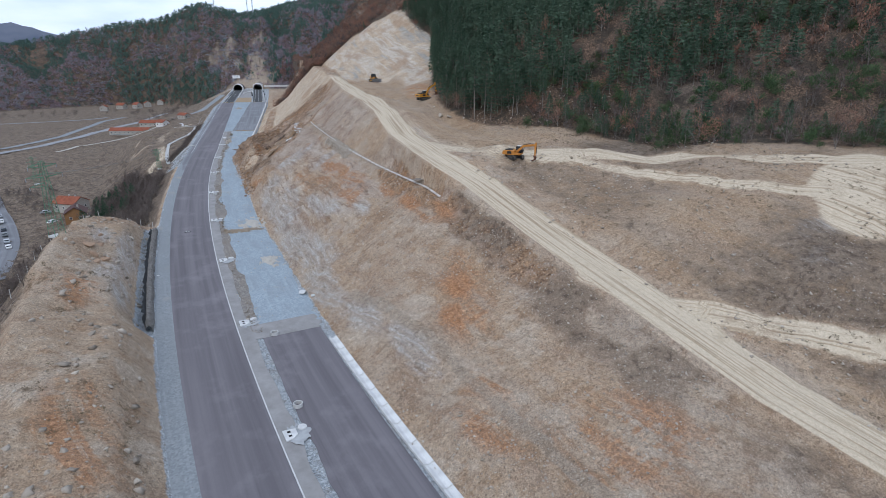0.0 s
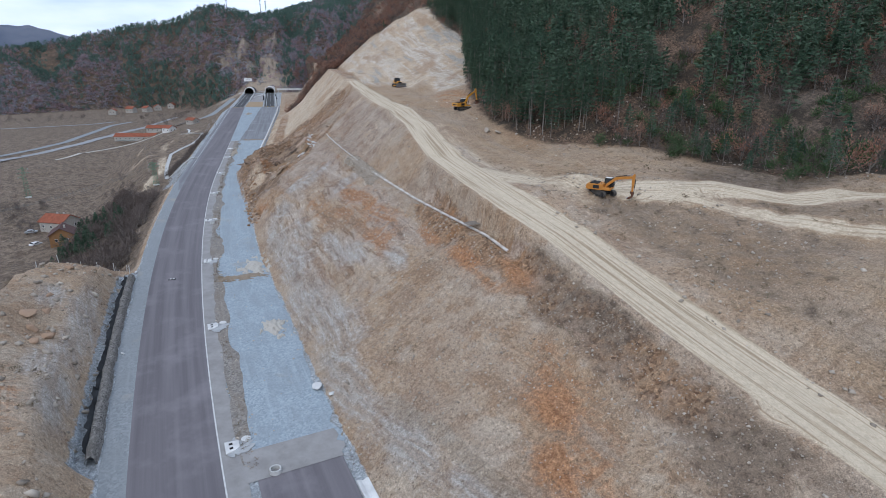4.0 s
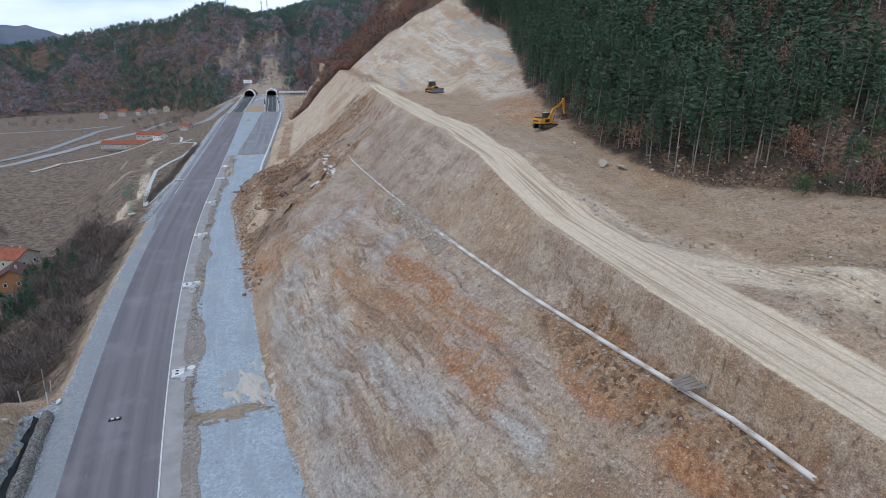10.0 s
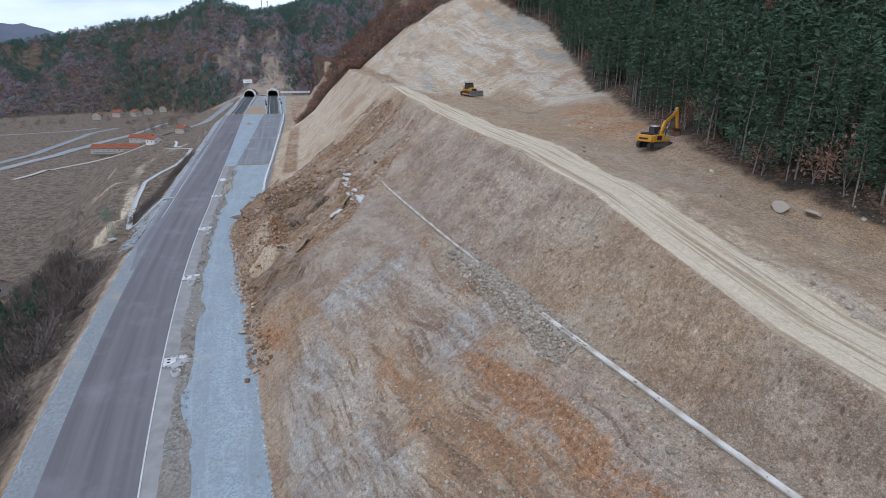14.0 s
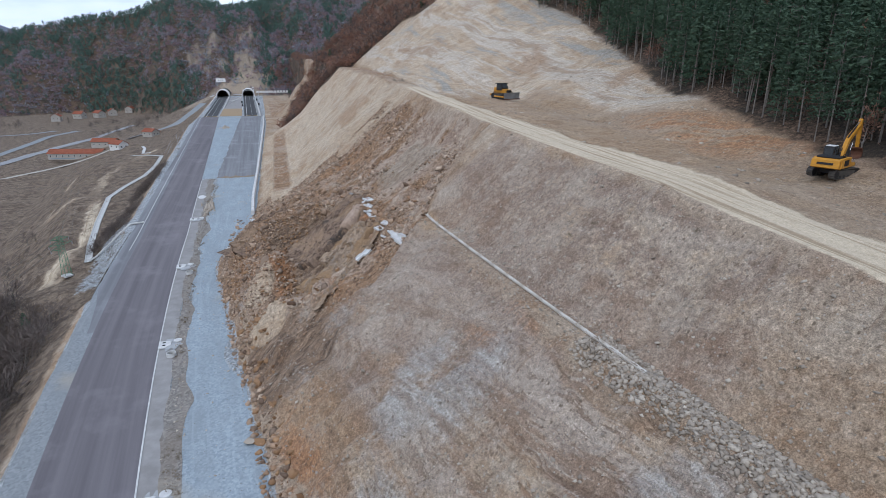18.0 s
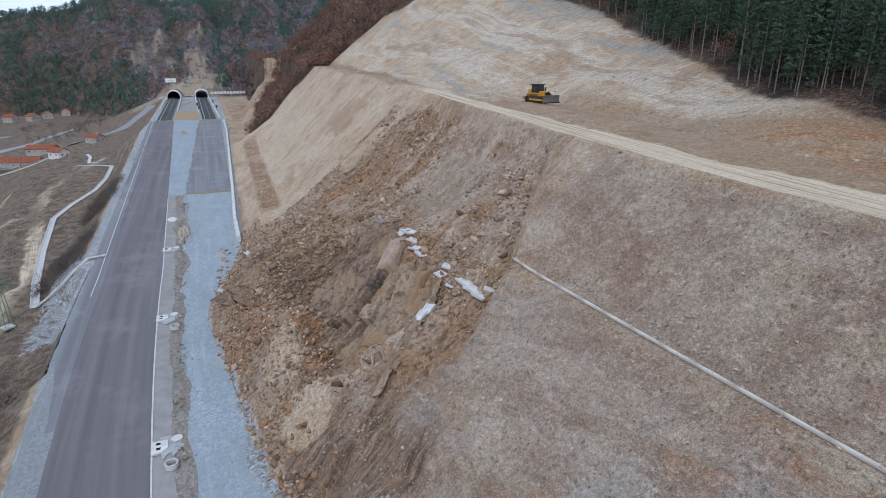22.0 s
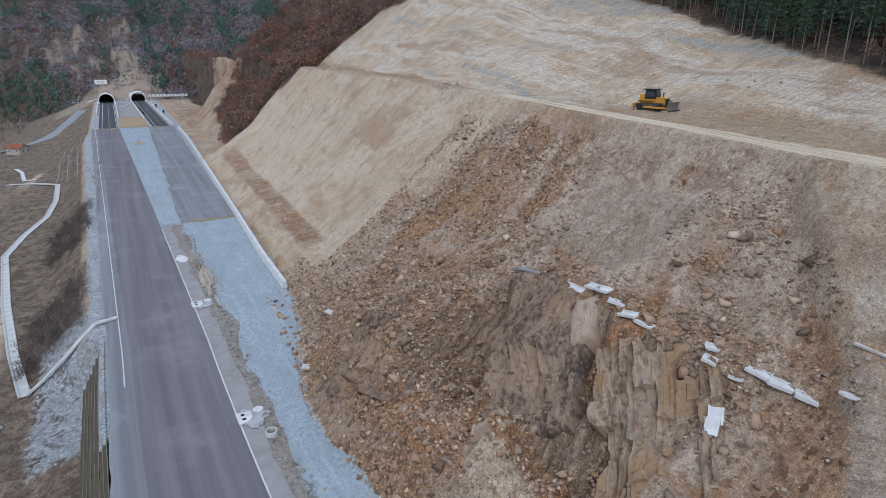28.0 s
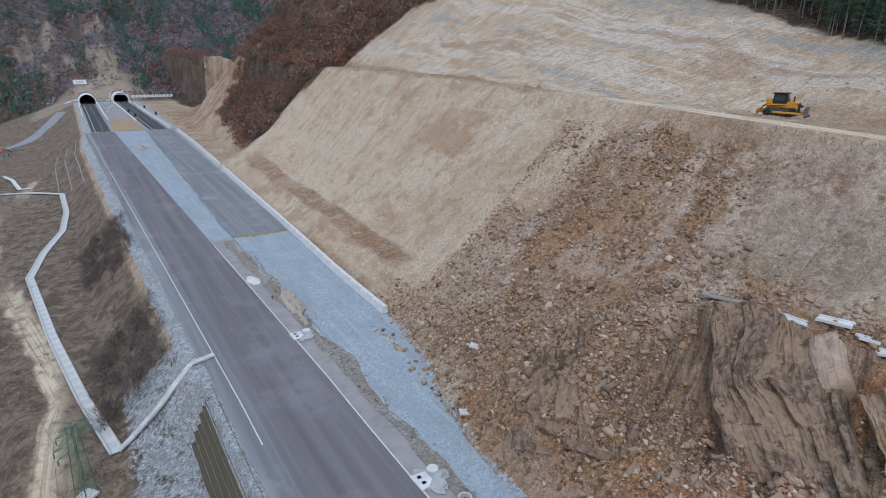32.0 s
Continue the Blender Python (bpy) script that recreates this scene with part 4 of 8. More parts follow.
strip("median_gravel", 229, 404, lambda s: left_lane(s) + 4.5, lambda s: right_lane(s) - 5.7 + wob(9)(s), 0.05, M_GRAVEL, "pale gravel median between the carriageways", "median")
strip("road_tunnel_left", 404.2, 556, lambda s: left_lane(s) - 3.9, lambda s: left_lane(s) + 3.9, 0.07, M_BLACK, "new black asphalt carriageway leading into a tunnel")
strip("road_tunnel_right", 404.2, 568, lambda s: right_lane(s) - 3.9, lambda s: right_lane(s) + 3.9, 0.07, M_BLACK, "new black asphalt carriageway leading into a tunnel")
M_MEDIAN_DIRT = gravel_material("median_dirt", (0.150, 0.140, 0.130), (0.300, 0.275, 0.250), (0.200, 0.165, 0.135))
strip("median_rubble", -4, 228, lambda s: left_lane(s) + 6.4 + wob(15, 0.3)(s), lambda s: left_lane(s) + 8.1 + wob(16, 0.8, 0.12)(s), 0.075, M_MEDIAN_DIRT, "dark gravel and dirt strip between median and gravel bed", "median", stp=1.0)

# ---- vegetation and stones ----
rng = np.random.default_rng(7)


def leaf_material(name, a, b, c, rough=0.85):
    k = Net(name, rough)
    col = k.mix(k.ramp(k.island(), (0.0, 0), (1.0, 1)), a, b)
    col = k.mix(k.ramp(k.noise(0.12, 3), (0.42, 0), (0.62, 0.8)), col, c)
    return k.done(col)


M_NEEDLE = leaf_material("pine_needles", (0.026, 0.054, 0.036), (0.078, 0.134, 0.084), (0.084, 0.124, 0.082))
M_JUNIPER = leaf_material("juniper_green", (0.030, 0.058, 0.026), (0.085, 0.140, 0.058), (0.060, 0.090, 0.045))
# far pines, far oaks and grey woods carry bluish distance haze in their base colour
M_NEEDLE_FAR = leaf_material("hazed_pine_woods", (0.042, 0.085, 0.073), (0.105, 0.174, 0.138), (0.085, 0.138, 0.116))
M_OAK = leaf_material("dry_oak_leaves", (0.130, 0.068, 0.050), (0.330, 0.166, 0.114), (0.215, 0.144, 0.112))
M_OAK_FAR = leaf_material("hazed_oak_woods", (0.138, 0.102, 0.122), (0.365, 0.225, 0.222), (0.232, 0.203, 0.236))
M_GREY_WOOD = leaf_material("hazed_bare_woods", (0.150, 0.164, 0.194), (0.300, 0.314, 0.350), (0.205, 0.212, 0.240))
M_TWIG = leaf_material("bare_twigs", (0.080, 0.064, 0.058), (0.160, 0.132, 0.120), (0.110, 0.085, 0.074))
M_DRY = leaf_material("dry_tufts", (0.130, 0.095, 0.064), (0.270, 0.205, 0.140), (0.130, 0.110, 0.068))
M_BARK = plain("pine_bark", (0.250, 0.222, 0.200), 0.95, vary=0.4, scale=3)


def tufts(centres, out, size, droop, rg, flat=0.55):
    """Small pointed leaf blades about the centres, turned along out."""
    n = len(centres)
    o = out / np.maximum(np.linalg.norm(out, axis=1, keepdims=True), 1e-6) + rg.normal(0, 0.35, (n, 3))
    o[:, 2] -= droop
    o /= np.linalg.norm(o, axis=1, keepdims=True)
    side = np.cross(o, rg.normal(0, 1, (n, 3)))
    side /= np.linalg.norm(side, axis=1, keepdims=True)
    ln = size * rg.uniform(0.6, 1.3, (n, 1))
    wd = ln * flat
    a, b = centres - o * ln * 0.4, centres + o * ln * 0.6
    v = np.stack([a + side * wd * 0.55, b, a - side * wd * 0.55], 1).reshape(-1, 3)
    return v, np.arange(n)[:, None] * 3 + [0, 1, 2]


def stem(r0, r1, h, lean, seg=5, rings=4):
    z = np.linspace(0, 1, rings)
    a = np.arange(seg) / seg * 2 * np.pi
    r = r0 + (r1 - r0) * z
    v = np.stack([np.cos(a)[None] * r[:, None] + (lean[0] * z**2)[:, None], np.sin(a)[None] * r[:, None] + (lean[1] * z**2)[:, None], np.repeat((z * h)[:, None], seg, 1)], -1).reshape(-1, 3)
    f = []
    for i in range(rings - 1):
        for j in range(seg):
            p, q = i * seg + j, i * seg + (j + 1) % seg
            f += [(p, q, q + seg), (p, q + seg, p + seg)]
    return v, np.array(f)


def pine(h, bare, wide, seed, n=560, size=0.54, limbs=7, seg=5, rings=4):
    """A pine: stem with dead lower limbs, crown of drooping tufts in uneven whorls."""
    rg = np.random.default_rng(seed)
    tv, tf = stem(0.065 + h * 0.003, 0.02, h * 0.96, rg.normal(0, 0.25, 2), seg, rings)
    for _ in range(limbs):
        z = rg.uniform(0.25, 0.8) * h
        a = rg.uniform(0, 6.28)
        lv, lf = stem(0.035, 0.01, rg.uniform(0.9, 1.7), (0, 0), 3, 2)
        m = np.array(pose(0, 0, z, rg.uniform(60, 95), 0, math.degrees(a)).to_3x3())
        lv = lv @ m.T + [0, 0, z]
        tf = np.concatenate([tf, lf + len(tv)])
        tv = np.concatenate([tv, lv])
    u = rg.uniform(0, 1, n) ** 0.85
    whorl = np.round(u * 9) / 9 * 0.7 + u * 0.3
    z = (bare + (1 - bare) * whorl) * h
    lim = wide * (1 - whorl) ** 0.7 * (0.75 + 0.5 * vnoise(whorl * 9, whorl * 0 + seed, seed)) + 0.18
    a = rg.uniform(0, 6.283, n)
    lop = 1 + 0.28 * np.sin(a + seed)
    r = lim * np.sqrt(rg.uniform(0.12, 1, n)) * lop
    c = np.stack([np.cos(a) * r, np.sin(a) * r, z - r * 0.18 + rg.normal(0, 0.12, n)], -1)
    out = np.stack([np.cos(a), np.sin(a), 0.25 + 0 * a], -1)
    cv, cf = tufts(c, out, size, 0.15, rg, 0.42)
    return (tv, tf), (cv, cf)


def bush(h, wide, seed, n=90, size=0.5, flat=0.5):
    """A broadleaf or bare bush: short limbs and a ragged crown of small leaves."""
    rg = np.random.default_rng(seed)
    tv, tf = stem(0.07 * h / 3, 0.02, h * 0.6, rg.normal(0, 0.2, 2), 3, 2)
    for _ in range(3):
        lv, lf = stem(0.04 * h / 3, 0.012, h * rg.uniform(0.45, 0.75), (0, 0), 3, 2)
        m = np.array(pose(0, 0, 0, rg.uniform(15, 50), 0, rg.uniform(0, 360)).to_3x3())
        lv = lv @ m.T + [0, 0, h * 0.12]
        tf = np.concatenate([tf, lf + len(tv)])
        tv = np.concatenate([tv, lv])
    lobes = rg.normal(0, 1, (6, 3)) * [wide * 0.42, wide * 0.42, h * 0.16] + [0, 0, h * 0.6]
    c = lobes[rg.integers(0, 6, n)] + rg.normal(0, 1, (n, 3)) * [wide * 0.26, wide * 0.26, h * 0.17]
    c[:, 2] = np.clip(c[:, 2], h * 0.12, None)
    cv, cf = tufts(c, c - [0, 0, h * 0.4], size, -0.2, rg, flat)
    return (tv, tf), (cv, cf)


def scatter(name, template, mats, material, label, category, kind="stuff", parent=None):
    """One mesh of many copies of a template (verts, tris) under the given 4 x 4 arrays."""
    v, f = template
    mats = np.asarray(mats, float)
    if not len(mats):
        return None
    co = np.einsum("nij,vj->nvi", mats[:, :3, :3], v) + mats[:, None, :3, 3]
    faces = f[None] + (np.arange(len(mats)) * len(v))[:, None, None]
    return co.reshape(-1, 3), faces.reshape(-1, 3)


def joined(name, pieces, material, label, category):
    pieces = [p for p in pieces if p is not None]
    co, fs, base = [], [], 0
    for c, f in pieces:
        co.append(c)
        fs.append(f + base)
        base += len(c)
    ob = mesh_from(name, np.concatenate(co), np.concatenate(fs), material)
    return tagged(ob, label, category, kind="stuff")


def spin(x, y, z, scale, rg, tilt=0.05, up=None):
    """4 x 4 arrays at the places, turned at random about the vertical."""
    n = len(x)
    a = rg.uniform(0, 6.283, n)
    c, s_ = np.cos(a), np.sin(a)
    m = np.zeros((n, 4, 4))
    sc = np.asarray(scale) * np.ones(n)
    su = sc if up is None else sc * up
    m[:, 0, 0], m[:, 0, 1], m[:, 1, 0], m[:, 1, 1], m[:, 2, 2], m[:, 3, 3] = c * sc, -s_ * sc, s_ * sc, c * sc, su, 1
    m[:, 0, 2], m[:, 1, 2] = rg.normal(0, tilt, n) * sc, rg.normal(0, tilt, n) * sc
    m[:, 0, 3], m[:, 1, 3], m[:, 2, 3] = x, y, z
    return m


def link_mesh(name, tmpl, material):
    me = bpy.data.meshes.new(name)
    me.from_pydata(tmpl[0].tolist(), [], tmpl[1].tolist())
    me.materials.append(material)
    return me


# forest on the right-hand hill: the front rows singly, the rest as one
PINES = [pine(10.0, 0.38, 1.7, 1), pine(11.2, 0.46, 1.5, 2), pine(8.6, 0.26, 1.8, 3), pine(10.4, 0.32, 1.9, 4), pine(6.4, 0.12, 1.7, 5)]
PINES_FAR = [pine(10.4, 0.28, 1.7, 6, 185, 0.98, 0, 3, 2), pine(11.6, 0.32, 1.6, 7, 185, 0.98, 0, 3, 2), pine(8.6, 0.18, 1.7, 8, 170, 0.95, 0, 3, 2), pine(7.0, 0.12, 1.7, 9, 160, 0.92, 0, 3, 2)]
OAKS = [bush(5.0, 2.4, 11, 130, 0.62), bush(4.0, 2.2, 12, 115, 0.6), bush(5.8, 2.3, 13, 140, 0.62)]
TWIGS = [bush(2.6, 1.6, 21, 100, 0.58, 0.16), bush(1.9, 1.5, 22, 84, 0.52, 0.16), bush(3.4, 1.9, 23, 110, 0.64, 0.15)]
OAKS_NEAR = [bush(5.0, 2.2, 14, 330, 0.34), bush(4.0, 2.0, 15, 280, 0.33), bush(5.8, 2.1, 16, 360, 0.34)]
JUNIPERS = [bush(2.2, 1.5, 41, 190, 0.42, 0.4), bush(3.0, 1.6, 42, 220, 0.45, 0.4)]
SHRUBS = [bush(0.6, 0.55, 31, 34, 0.19, 0.4), bush(0.45, 0.6, 32, 30, 0.17, 0.4)]

pine_thing = []
FINE_PINES = [pine(10.0, 0.34, 1.7, 1, 950, 0.44), pine(11.2, 0.42, 1.5, 2, 900, 0.44), pine(8.6, 0.16, 1.8, 3, 950, 0.42), pine(10.4, 0.26, 1.9, 4, 1000, 0.44), pine(6.4, 0.06, 1.7, 5, 800, 0.40)]
for tm in FINE_PINES:
    t = thing("pine_tree", Matrix(), "tall dark green pine with bare lower trunk at the forest edge", "tree", "pines at the forest edge")
    for nm, tpl, mt in (("trunk", tm[0], M_BARK), ("crown", tm[1], M_NEEDLE)):
        o = new(nm, link_mesh(nm, tpl, mt))
        o.parent = t
    pine_thing.append(t)

cand = 20000
fs_, fu = rng.uniform(-150, 240, cand), rng.uniform(0, 1, cand) ** 1.1
fd0 = wood_line(fs_)
fd_ = fd0 + 1.0 + fu * 185 + fbm(fs_ * 0.08, fs_ * 0, 61, 3) * 2.0
keep, cellmap = [], {}
for k in range(cand):
    x, y = place(fs_[k], fd_[k])
    gap = (2.3, 2.9, 3.7)[int(min(max(fd_[k] - fd0[k], 0) // 45, 2))]
    cell = (gap, int(x // gap), int(y // gap))
    if cell in cellmap:
        continue
    cellmap[cell] = 1
    keep.append(k)
keep = np.array(keep)
fs_, fd_, fd0 = fs_[keep], fd_[keep], fd0[keep]
deep = fd_ - fd0
dens = vnoise(fs_ * 0.03, fd_ * 0.03, 67)
sparse = step(40, 24, fs_) * step(30, 12, deep)            # scrubby foot of the hill by the terrace
is_oak = rng.uniform(0, 1, len(fs_)) < 0.05 + 0.16 * step(70, 20, fs_) * step(10, 40, deep) + 0.18 * step(0.55, 0.75, dens) + 0.16 * step(40, 0, fs_) + 0.15 * sparse
clearing = step(30, 14, fs_ + 0.25 * (fd_ - 110)) * step(8, 16, deep) * step(70, 50, deep)
stay = (rng.uniform(0, 1, len(fs_)) > np.maximum(0.90 * clearing, 0.62 * sparse)) & (vnoise(fs_ * 0.06, fd_ * 0.06, 65) > 0.16)
fs_, fd_, fd0, deep, sparse, is_oak = fs_[stay], fd_[stay], fd0[stay], deep[stay], sparse[stay], is_oak[stay]
fx, fy = place(fs_, fd_)
fz = ground_z(fs_, fd_)
front = (~is_oak) & (deep < 15) & (fs_ > 30) & (fs_ < 225)
order = np.argsort(deep + 200 * (~front))[:270]
single = np.zeros(len(fs_), bool)
single[order] = front[order]
used = set()
for k in np.nonzero(single)[0]:
    j = int(k) % 5 if deep[k] > 5 else int(k) % 4
    sc = float(rng.uniform(0.8, 1.2))
    m = Matrix.LocRotScale((float(fx[k]), float(fy[k]), float(fz[k]) - 0.1), Euler((rng.normal(0, 0.02), rng.normal(0, 0.02), rng.uniform(0, 6.28))), (sc, sc, sc * rng.uniform(0.92, 1.12)))
    if j in used:
        copy_thing(pine_thing[j], m)
    else:
        pine_thing[j].matrix_world = m
        used.add(j)
trunks, crowns, oak_t, oak_c = [], [], [], []
for j in range(5):
    sel = (~is_oak) & (~single) & (np.arange(len(fs_)) % 5 == j) & (deep <= 16)
    small = 1 - 0.35 * sparse[sel]
    m = spin(fx[sel], fy[sel], fz[sel] - 0.1, rng.uniform(0.75, 1.2, sel.sum()) * small, rng, 0.02)
    trunks.append(scatter("", PINES[j][0], m, None, "", ""))
    crowns.append(scatter("", PINES[j][1], m, None, "", ""))
for j in range(4):
    sel = (~is_oak) & (~single) & (np.arange(len(fs_)) % 4 == j) & (deep > 16)
    m = spin(fx[sel], fy[sel], fz[sel] - 0.1, rng.uniform(0.7, 1.1, sel.sum()), rng, 0.02)
    trunks.append(scatter("", PINES_FAR[j][0], m, None, "", ""))
    crowns.append(scatter("", PINES_FAR[j][1], m, None, "", ""))
for j in range(3):
    for near, kinds in ((deep < 40, OAKS_NEAR), (deep >= 40, OAKS)):
        sel = is_oak & near & (np.arange(len(fs_)) % 3 == j)
        m = spin(fx[sel], fy[sel], fz[sel] - 0.1, rng.uniform(0.7, 1.25, sel.sum()), rng, 0.05)
        oak_t.append(scatter("", kinds[j][0], m, None, "", ""))
        oak_c.append(scatter("", kinds[j][1], m, None, "", ""))

# brown oaks and bare bush on the natural slope past the cut, on the spur's back and along the forest foot
def field(n, s0, s1, d0, d1, test):
    s, d = rng.uniform(s0, s1, n), rng.uniform(d0, d1, n)
    ok = test(s, d)
    s, d = s[ok], d[ok]
    x, y = place(s, d)
    return s, d, x, y, ground_z(s, d)


def setback(s):
    return line(s, (300, 20), (335, 26), (375, 30), (415, 22), (430, 24), (470, 34), (560, 40))


sA, dA, xA, yA, zA = field(1900, 240, 600, 20, 230, lambda s, d: (d > setback(s) + 5) & (s > wild_s(d) + 5) & ~((s > 360) & (s < 490) & (d < line(s, (360, 26), (380, 35), (400, 46), (430, 63), (490, 63)))))
cls = rng.uniform(0, 1, len(sA))
for j in range(3):
    sel = (cls < 0.62) & (np.arange(len(sA)) % 3 == j)
    m = spin(xA[sel], yA[sel], zA[sel] - 0.1, rng.uniform(0.55, 1.0, sel.sum()), rng, 0.05)
    oak_t.append(scatter("", OAKS[j][0], m, None, "", ""))
    oak_c.append(scatter("", OAKS[j][1], m, None, "", ""))
twig_all, twig_t = [], []
def add_twigs(x, y, z, lo, hi, pick=None):
    for j in range(3):
        sel = np.arange(len(x)) % 3 == j
        m = spin(x[sel], y[sel], z[sel] - 0.1, rng.uniform(lo, hi, sel.sum()), rng, 0.05)
        twig_t.append(scatter("", TWIGS[j][0], m, None, "", ""))
        twig_all.append(scatter("", TWIGS[j][1], m, None, "", ""))
def add_pines(x, y, z, lo, hi):
    for j in (2, 4):
        sel = np.arange(len(x)) % 2 == j // 4
        m = spin(x[sel], y[sel], z[sel] - 0.1, rng.uniform(lo, hi, sel.sum()), rng, 0.03)
        trunks.append(scatter("", PINES[j][0], m, None, "", ""))
        crowns.append(scatter("", PINES[j][1], m, None, "", ""))
juniper_c = []
sJ, dJ, xJ, yJ, zJ = field(900, -60, 46, 76, 170, lambda s, d: (d > wood_line(s) - 2) & (vnoise(s * 0.09, d * 0.09, 69) > 0.42))
for j in range(2):
    sel = np.arange(len(xJ)) % 2 == j
    juniper_c.append(scatter("", JUNIPERS[j][1], spin(xJ[sel], yJ[sel], zJ[sel] - 0.2, rng.uniform(0.6, 1.25, sel.sum()), rng), None, "", ""))
sJ, dJ, xJ, yJ, zJ = field(620, -60, 46, 78, 180, lambda s, d: d > wood_line(s) - 1)
add_twigs(xJ, yJ, zJ, 0.7, 1.6)
sel = cls > 0.72
add_twigs(xA[sel], yA[sel], zA[sel], 0.8, 1.5)
sel = (cls > 0.62) & (cls < 0.68)
add_pines(xA[sel], yA[sel], zA[sel], 0.5, 0.8)
# left bank of the valley below the road
sB, dB, xB, yB, zB = field(1500, 60, 172, -56, -14, lambda s, d: (d < line(s, (60, -20), (80, -16), (150, -18), (172, -34))) & (d > line(s, (60, -56), (95, -50), (130, -42), (172, -40))) & (vnoise(s * 0.05, d * 0.06, 71) > 0.22))
add_twigs(xB, yB, zB, 0.8, 1.7)
sP, dP, xP, yP, zP = field(160, 112, 160, -46, -26, lambda s, d: (vnoise(s * 0.07, d * 0.09, 73) > 0.42))
add_pines(xP[:46], yP[:46], zP[:46], 0.55, 0.9)
sC, dC, xC, yC, zC = field(900, 20, 240, -130, -50, lambda s, d: (vnoise(s * 0.03, d * 0.04, 79) > 0.52) & ~((s > 140) & (s < 190) & (d > -85) & (d < -48)))
add_twigs(xC, yC, zC, 0.7, 1.4)
sD, dD, xD, yD, zD = field(520, 186, 262, -24, -15.0, lambda s, d: (vnoise(s * 0.045, d * 0.1, 81) + 0.35 * step(216, 200, s) > 0.5))
add_twigs(xD, yD, zD, 0.4, 0.8)
# mound by the gabion wall, its back slope
sE, dE, xE, yE, zE = field(500, -60, 70, -60, -30, lambda s, d: vnoise(s * 0.08, d * 0.08, 83) > 0.35)
add_twigs(xE, yE, zE, 0.6, 1.3)
# valley floor hedges before the mountain
sF, dF, xF, yF, zF = field(700, 430, 900, -420, -60, lambda s, d: (vnoise(s * 0.012, d * 0.012, 87) > 0.62) & (mountain_z(*place(s, d)) < -500))
add_twigs(xF, yF, zF, 1.0, 2.2)

# far wooded mountains: clumps of foliage, oak brown and pine green, with haze in their colours
def clump(seed, n, h, wide, size):
    rg = np.random.default_rng(seed)
    c = rg.normal(0, 1, (n, 3)) * [wide * 0.4, wide * 0.4, h * 0.22] + [0, 0, h * 0.55]
    return tufts(c, c - [0, 0, h * 0.3], size, 0.0, rg, 0.7)


CL_OAK = [clump(51, 20, 5.5, 4.2, 1.6), clump(52, 20, 4.5, 4.6, 1.6)]
CL_PINE = [clump(53, 22, 9.0, 2.6, 1.7), clump(54, 22, 8.0, 3.0, 1.7)]
ns = 46000
pr, pa = rng.uniform(500, 1180, ns), np.radians(rng.uniform(-62, 4, ns))
mx, my = -33 + pr * np.sin(pa), 102 + pr * np.cos(pa)
mz = mountain_z(mx, my)
m_up, m_bare, m_pines = mountain_cover(mx, my)
live = (mz > -15) & (rng.uniform(0, 1, ns) > 0.86 * m_bare)
gx, gy, gz = mx[live], my[live], mz[live]
luck = rng.uniform(0, 1, live.sum())
gp = rng.uniform(0, 1, live.sum()) < m_pines[live]
gg = ~gp & (luck < 0.30 + 0.25 * vnoise(gx * 0.01, gy * 0.01, 91))
m_oak, m_pine, m_grey = [], [], []
for j in range(2):
    for sel, tmpl, out in (((~gp) & (~gg), CL_OAK, m_oak), (gp, CL_PINE, m_pine), (gg, CL_OAK, m_grey)):
        sel = sel & (np.arange(len(gx)) % 2 == j)
        out.append(scatter("", tmpl[j], spin(gx[sel], gy[sel], gz[sel] - 0.7, rng.uniform(0.55, 1.1, sel.sum()), rng), None, "", ""))
# oak scrub on the slope past the cut, thick at its foot
CL_MID = [clump(55, 56, 4.2, 3.0, 0.72), clump(56, 50, 3.4, 2.8, 0.7), clump(57, 60, 5.0, 3.2, 0.75)]
sG, dG, xG, yG, zG = field(13000, 244, 480, 22, 135, lambda s, d: (d > setback(s) + 3) & (s > wild_s(d) + 2) & ~((s > 360) & (s < 490) & (d < line(s, (360, 26), (380, 35), (400, 46), (430, 63), (490, 63)))) & (rng.uniform(0, 1, len(s)) > 0.75 * step(66, 84, d) + 0.0 * s))
sH, dH, xH, yH, zH = field(4200, 470, 660, 34, 150, lambda s, d: (ground_z(s, d) > road_z(s) + 3.0) & ~((d < 48) & (s < 552)))
sG, dG, xG, yG, zG = [np.concatenate(v) for v in zip((sG, dG, xG, yG, zG), (sH, dH, xH, yH, zH))]
near_oaks, near_grey = [], []
for j in range(3):
    for sel, out in ((np.arange(len(sG)) % 5 < 3, near_oaks), (np.arange(len(sG)) % 5 == 3, near_grey)):
        sel = sel & (np.arange(len(sG)) % 3 == j)
        out.append(scatter("", CL_MID[j], spin(xG[sel], yG[sel], zG[sel] - 0.4, rng.uniform(0.5, 1.1, sel.sum()), rng), None, "", ""))
joined("mountain_oaks", m_oak, M_OAK_FAR, "brown leafless oak woods, tinted with haze, on the far mountainside", "woods")
joined("mountain_bare_woods", m_grey, M_GREY_WOOD, "grey leafless woods, tinted blue with haze, on the mountainside", "woods")
joined("mountain_pines", m_pine, M_NEEDLE_FAR, "dark green pine woods, tinted with haze, on the far mountainside", "woods")
joined("slope_oaks", near_oaks, M_OAK, "rust-brown oak scrub on the slope past the cut", "woods")
joined("forest_trunks", trunks + oak_t + twig_t, M_BARK, "thin grey-brown trunks standing close in the wood", "woods")
joined("forest_crowns", crowns, M_NEEDLE, "dense dark green pine crowns on the hillside", "woods")
joined("oak_crowns", oak_c, M_OAK, "rust-brown winter oaks scattered on the slopes", "woods")
joined("juniper_bushes", juniper_c, M_JUNIPER, "rounded green juniper bushes on the stony hillside", "bushes")
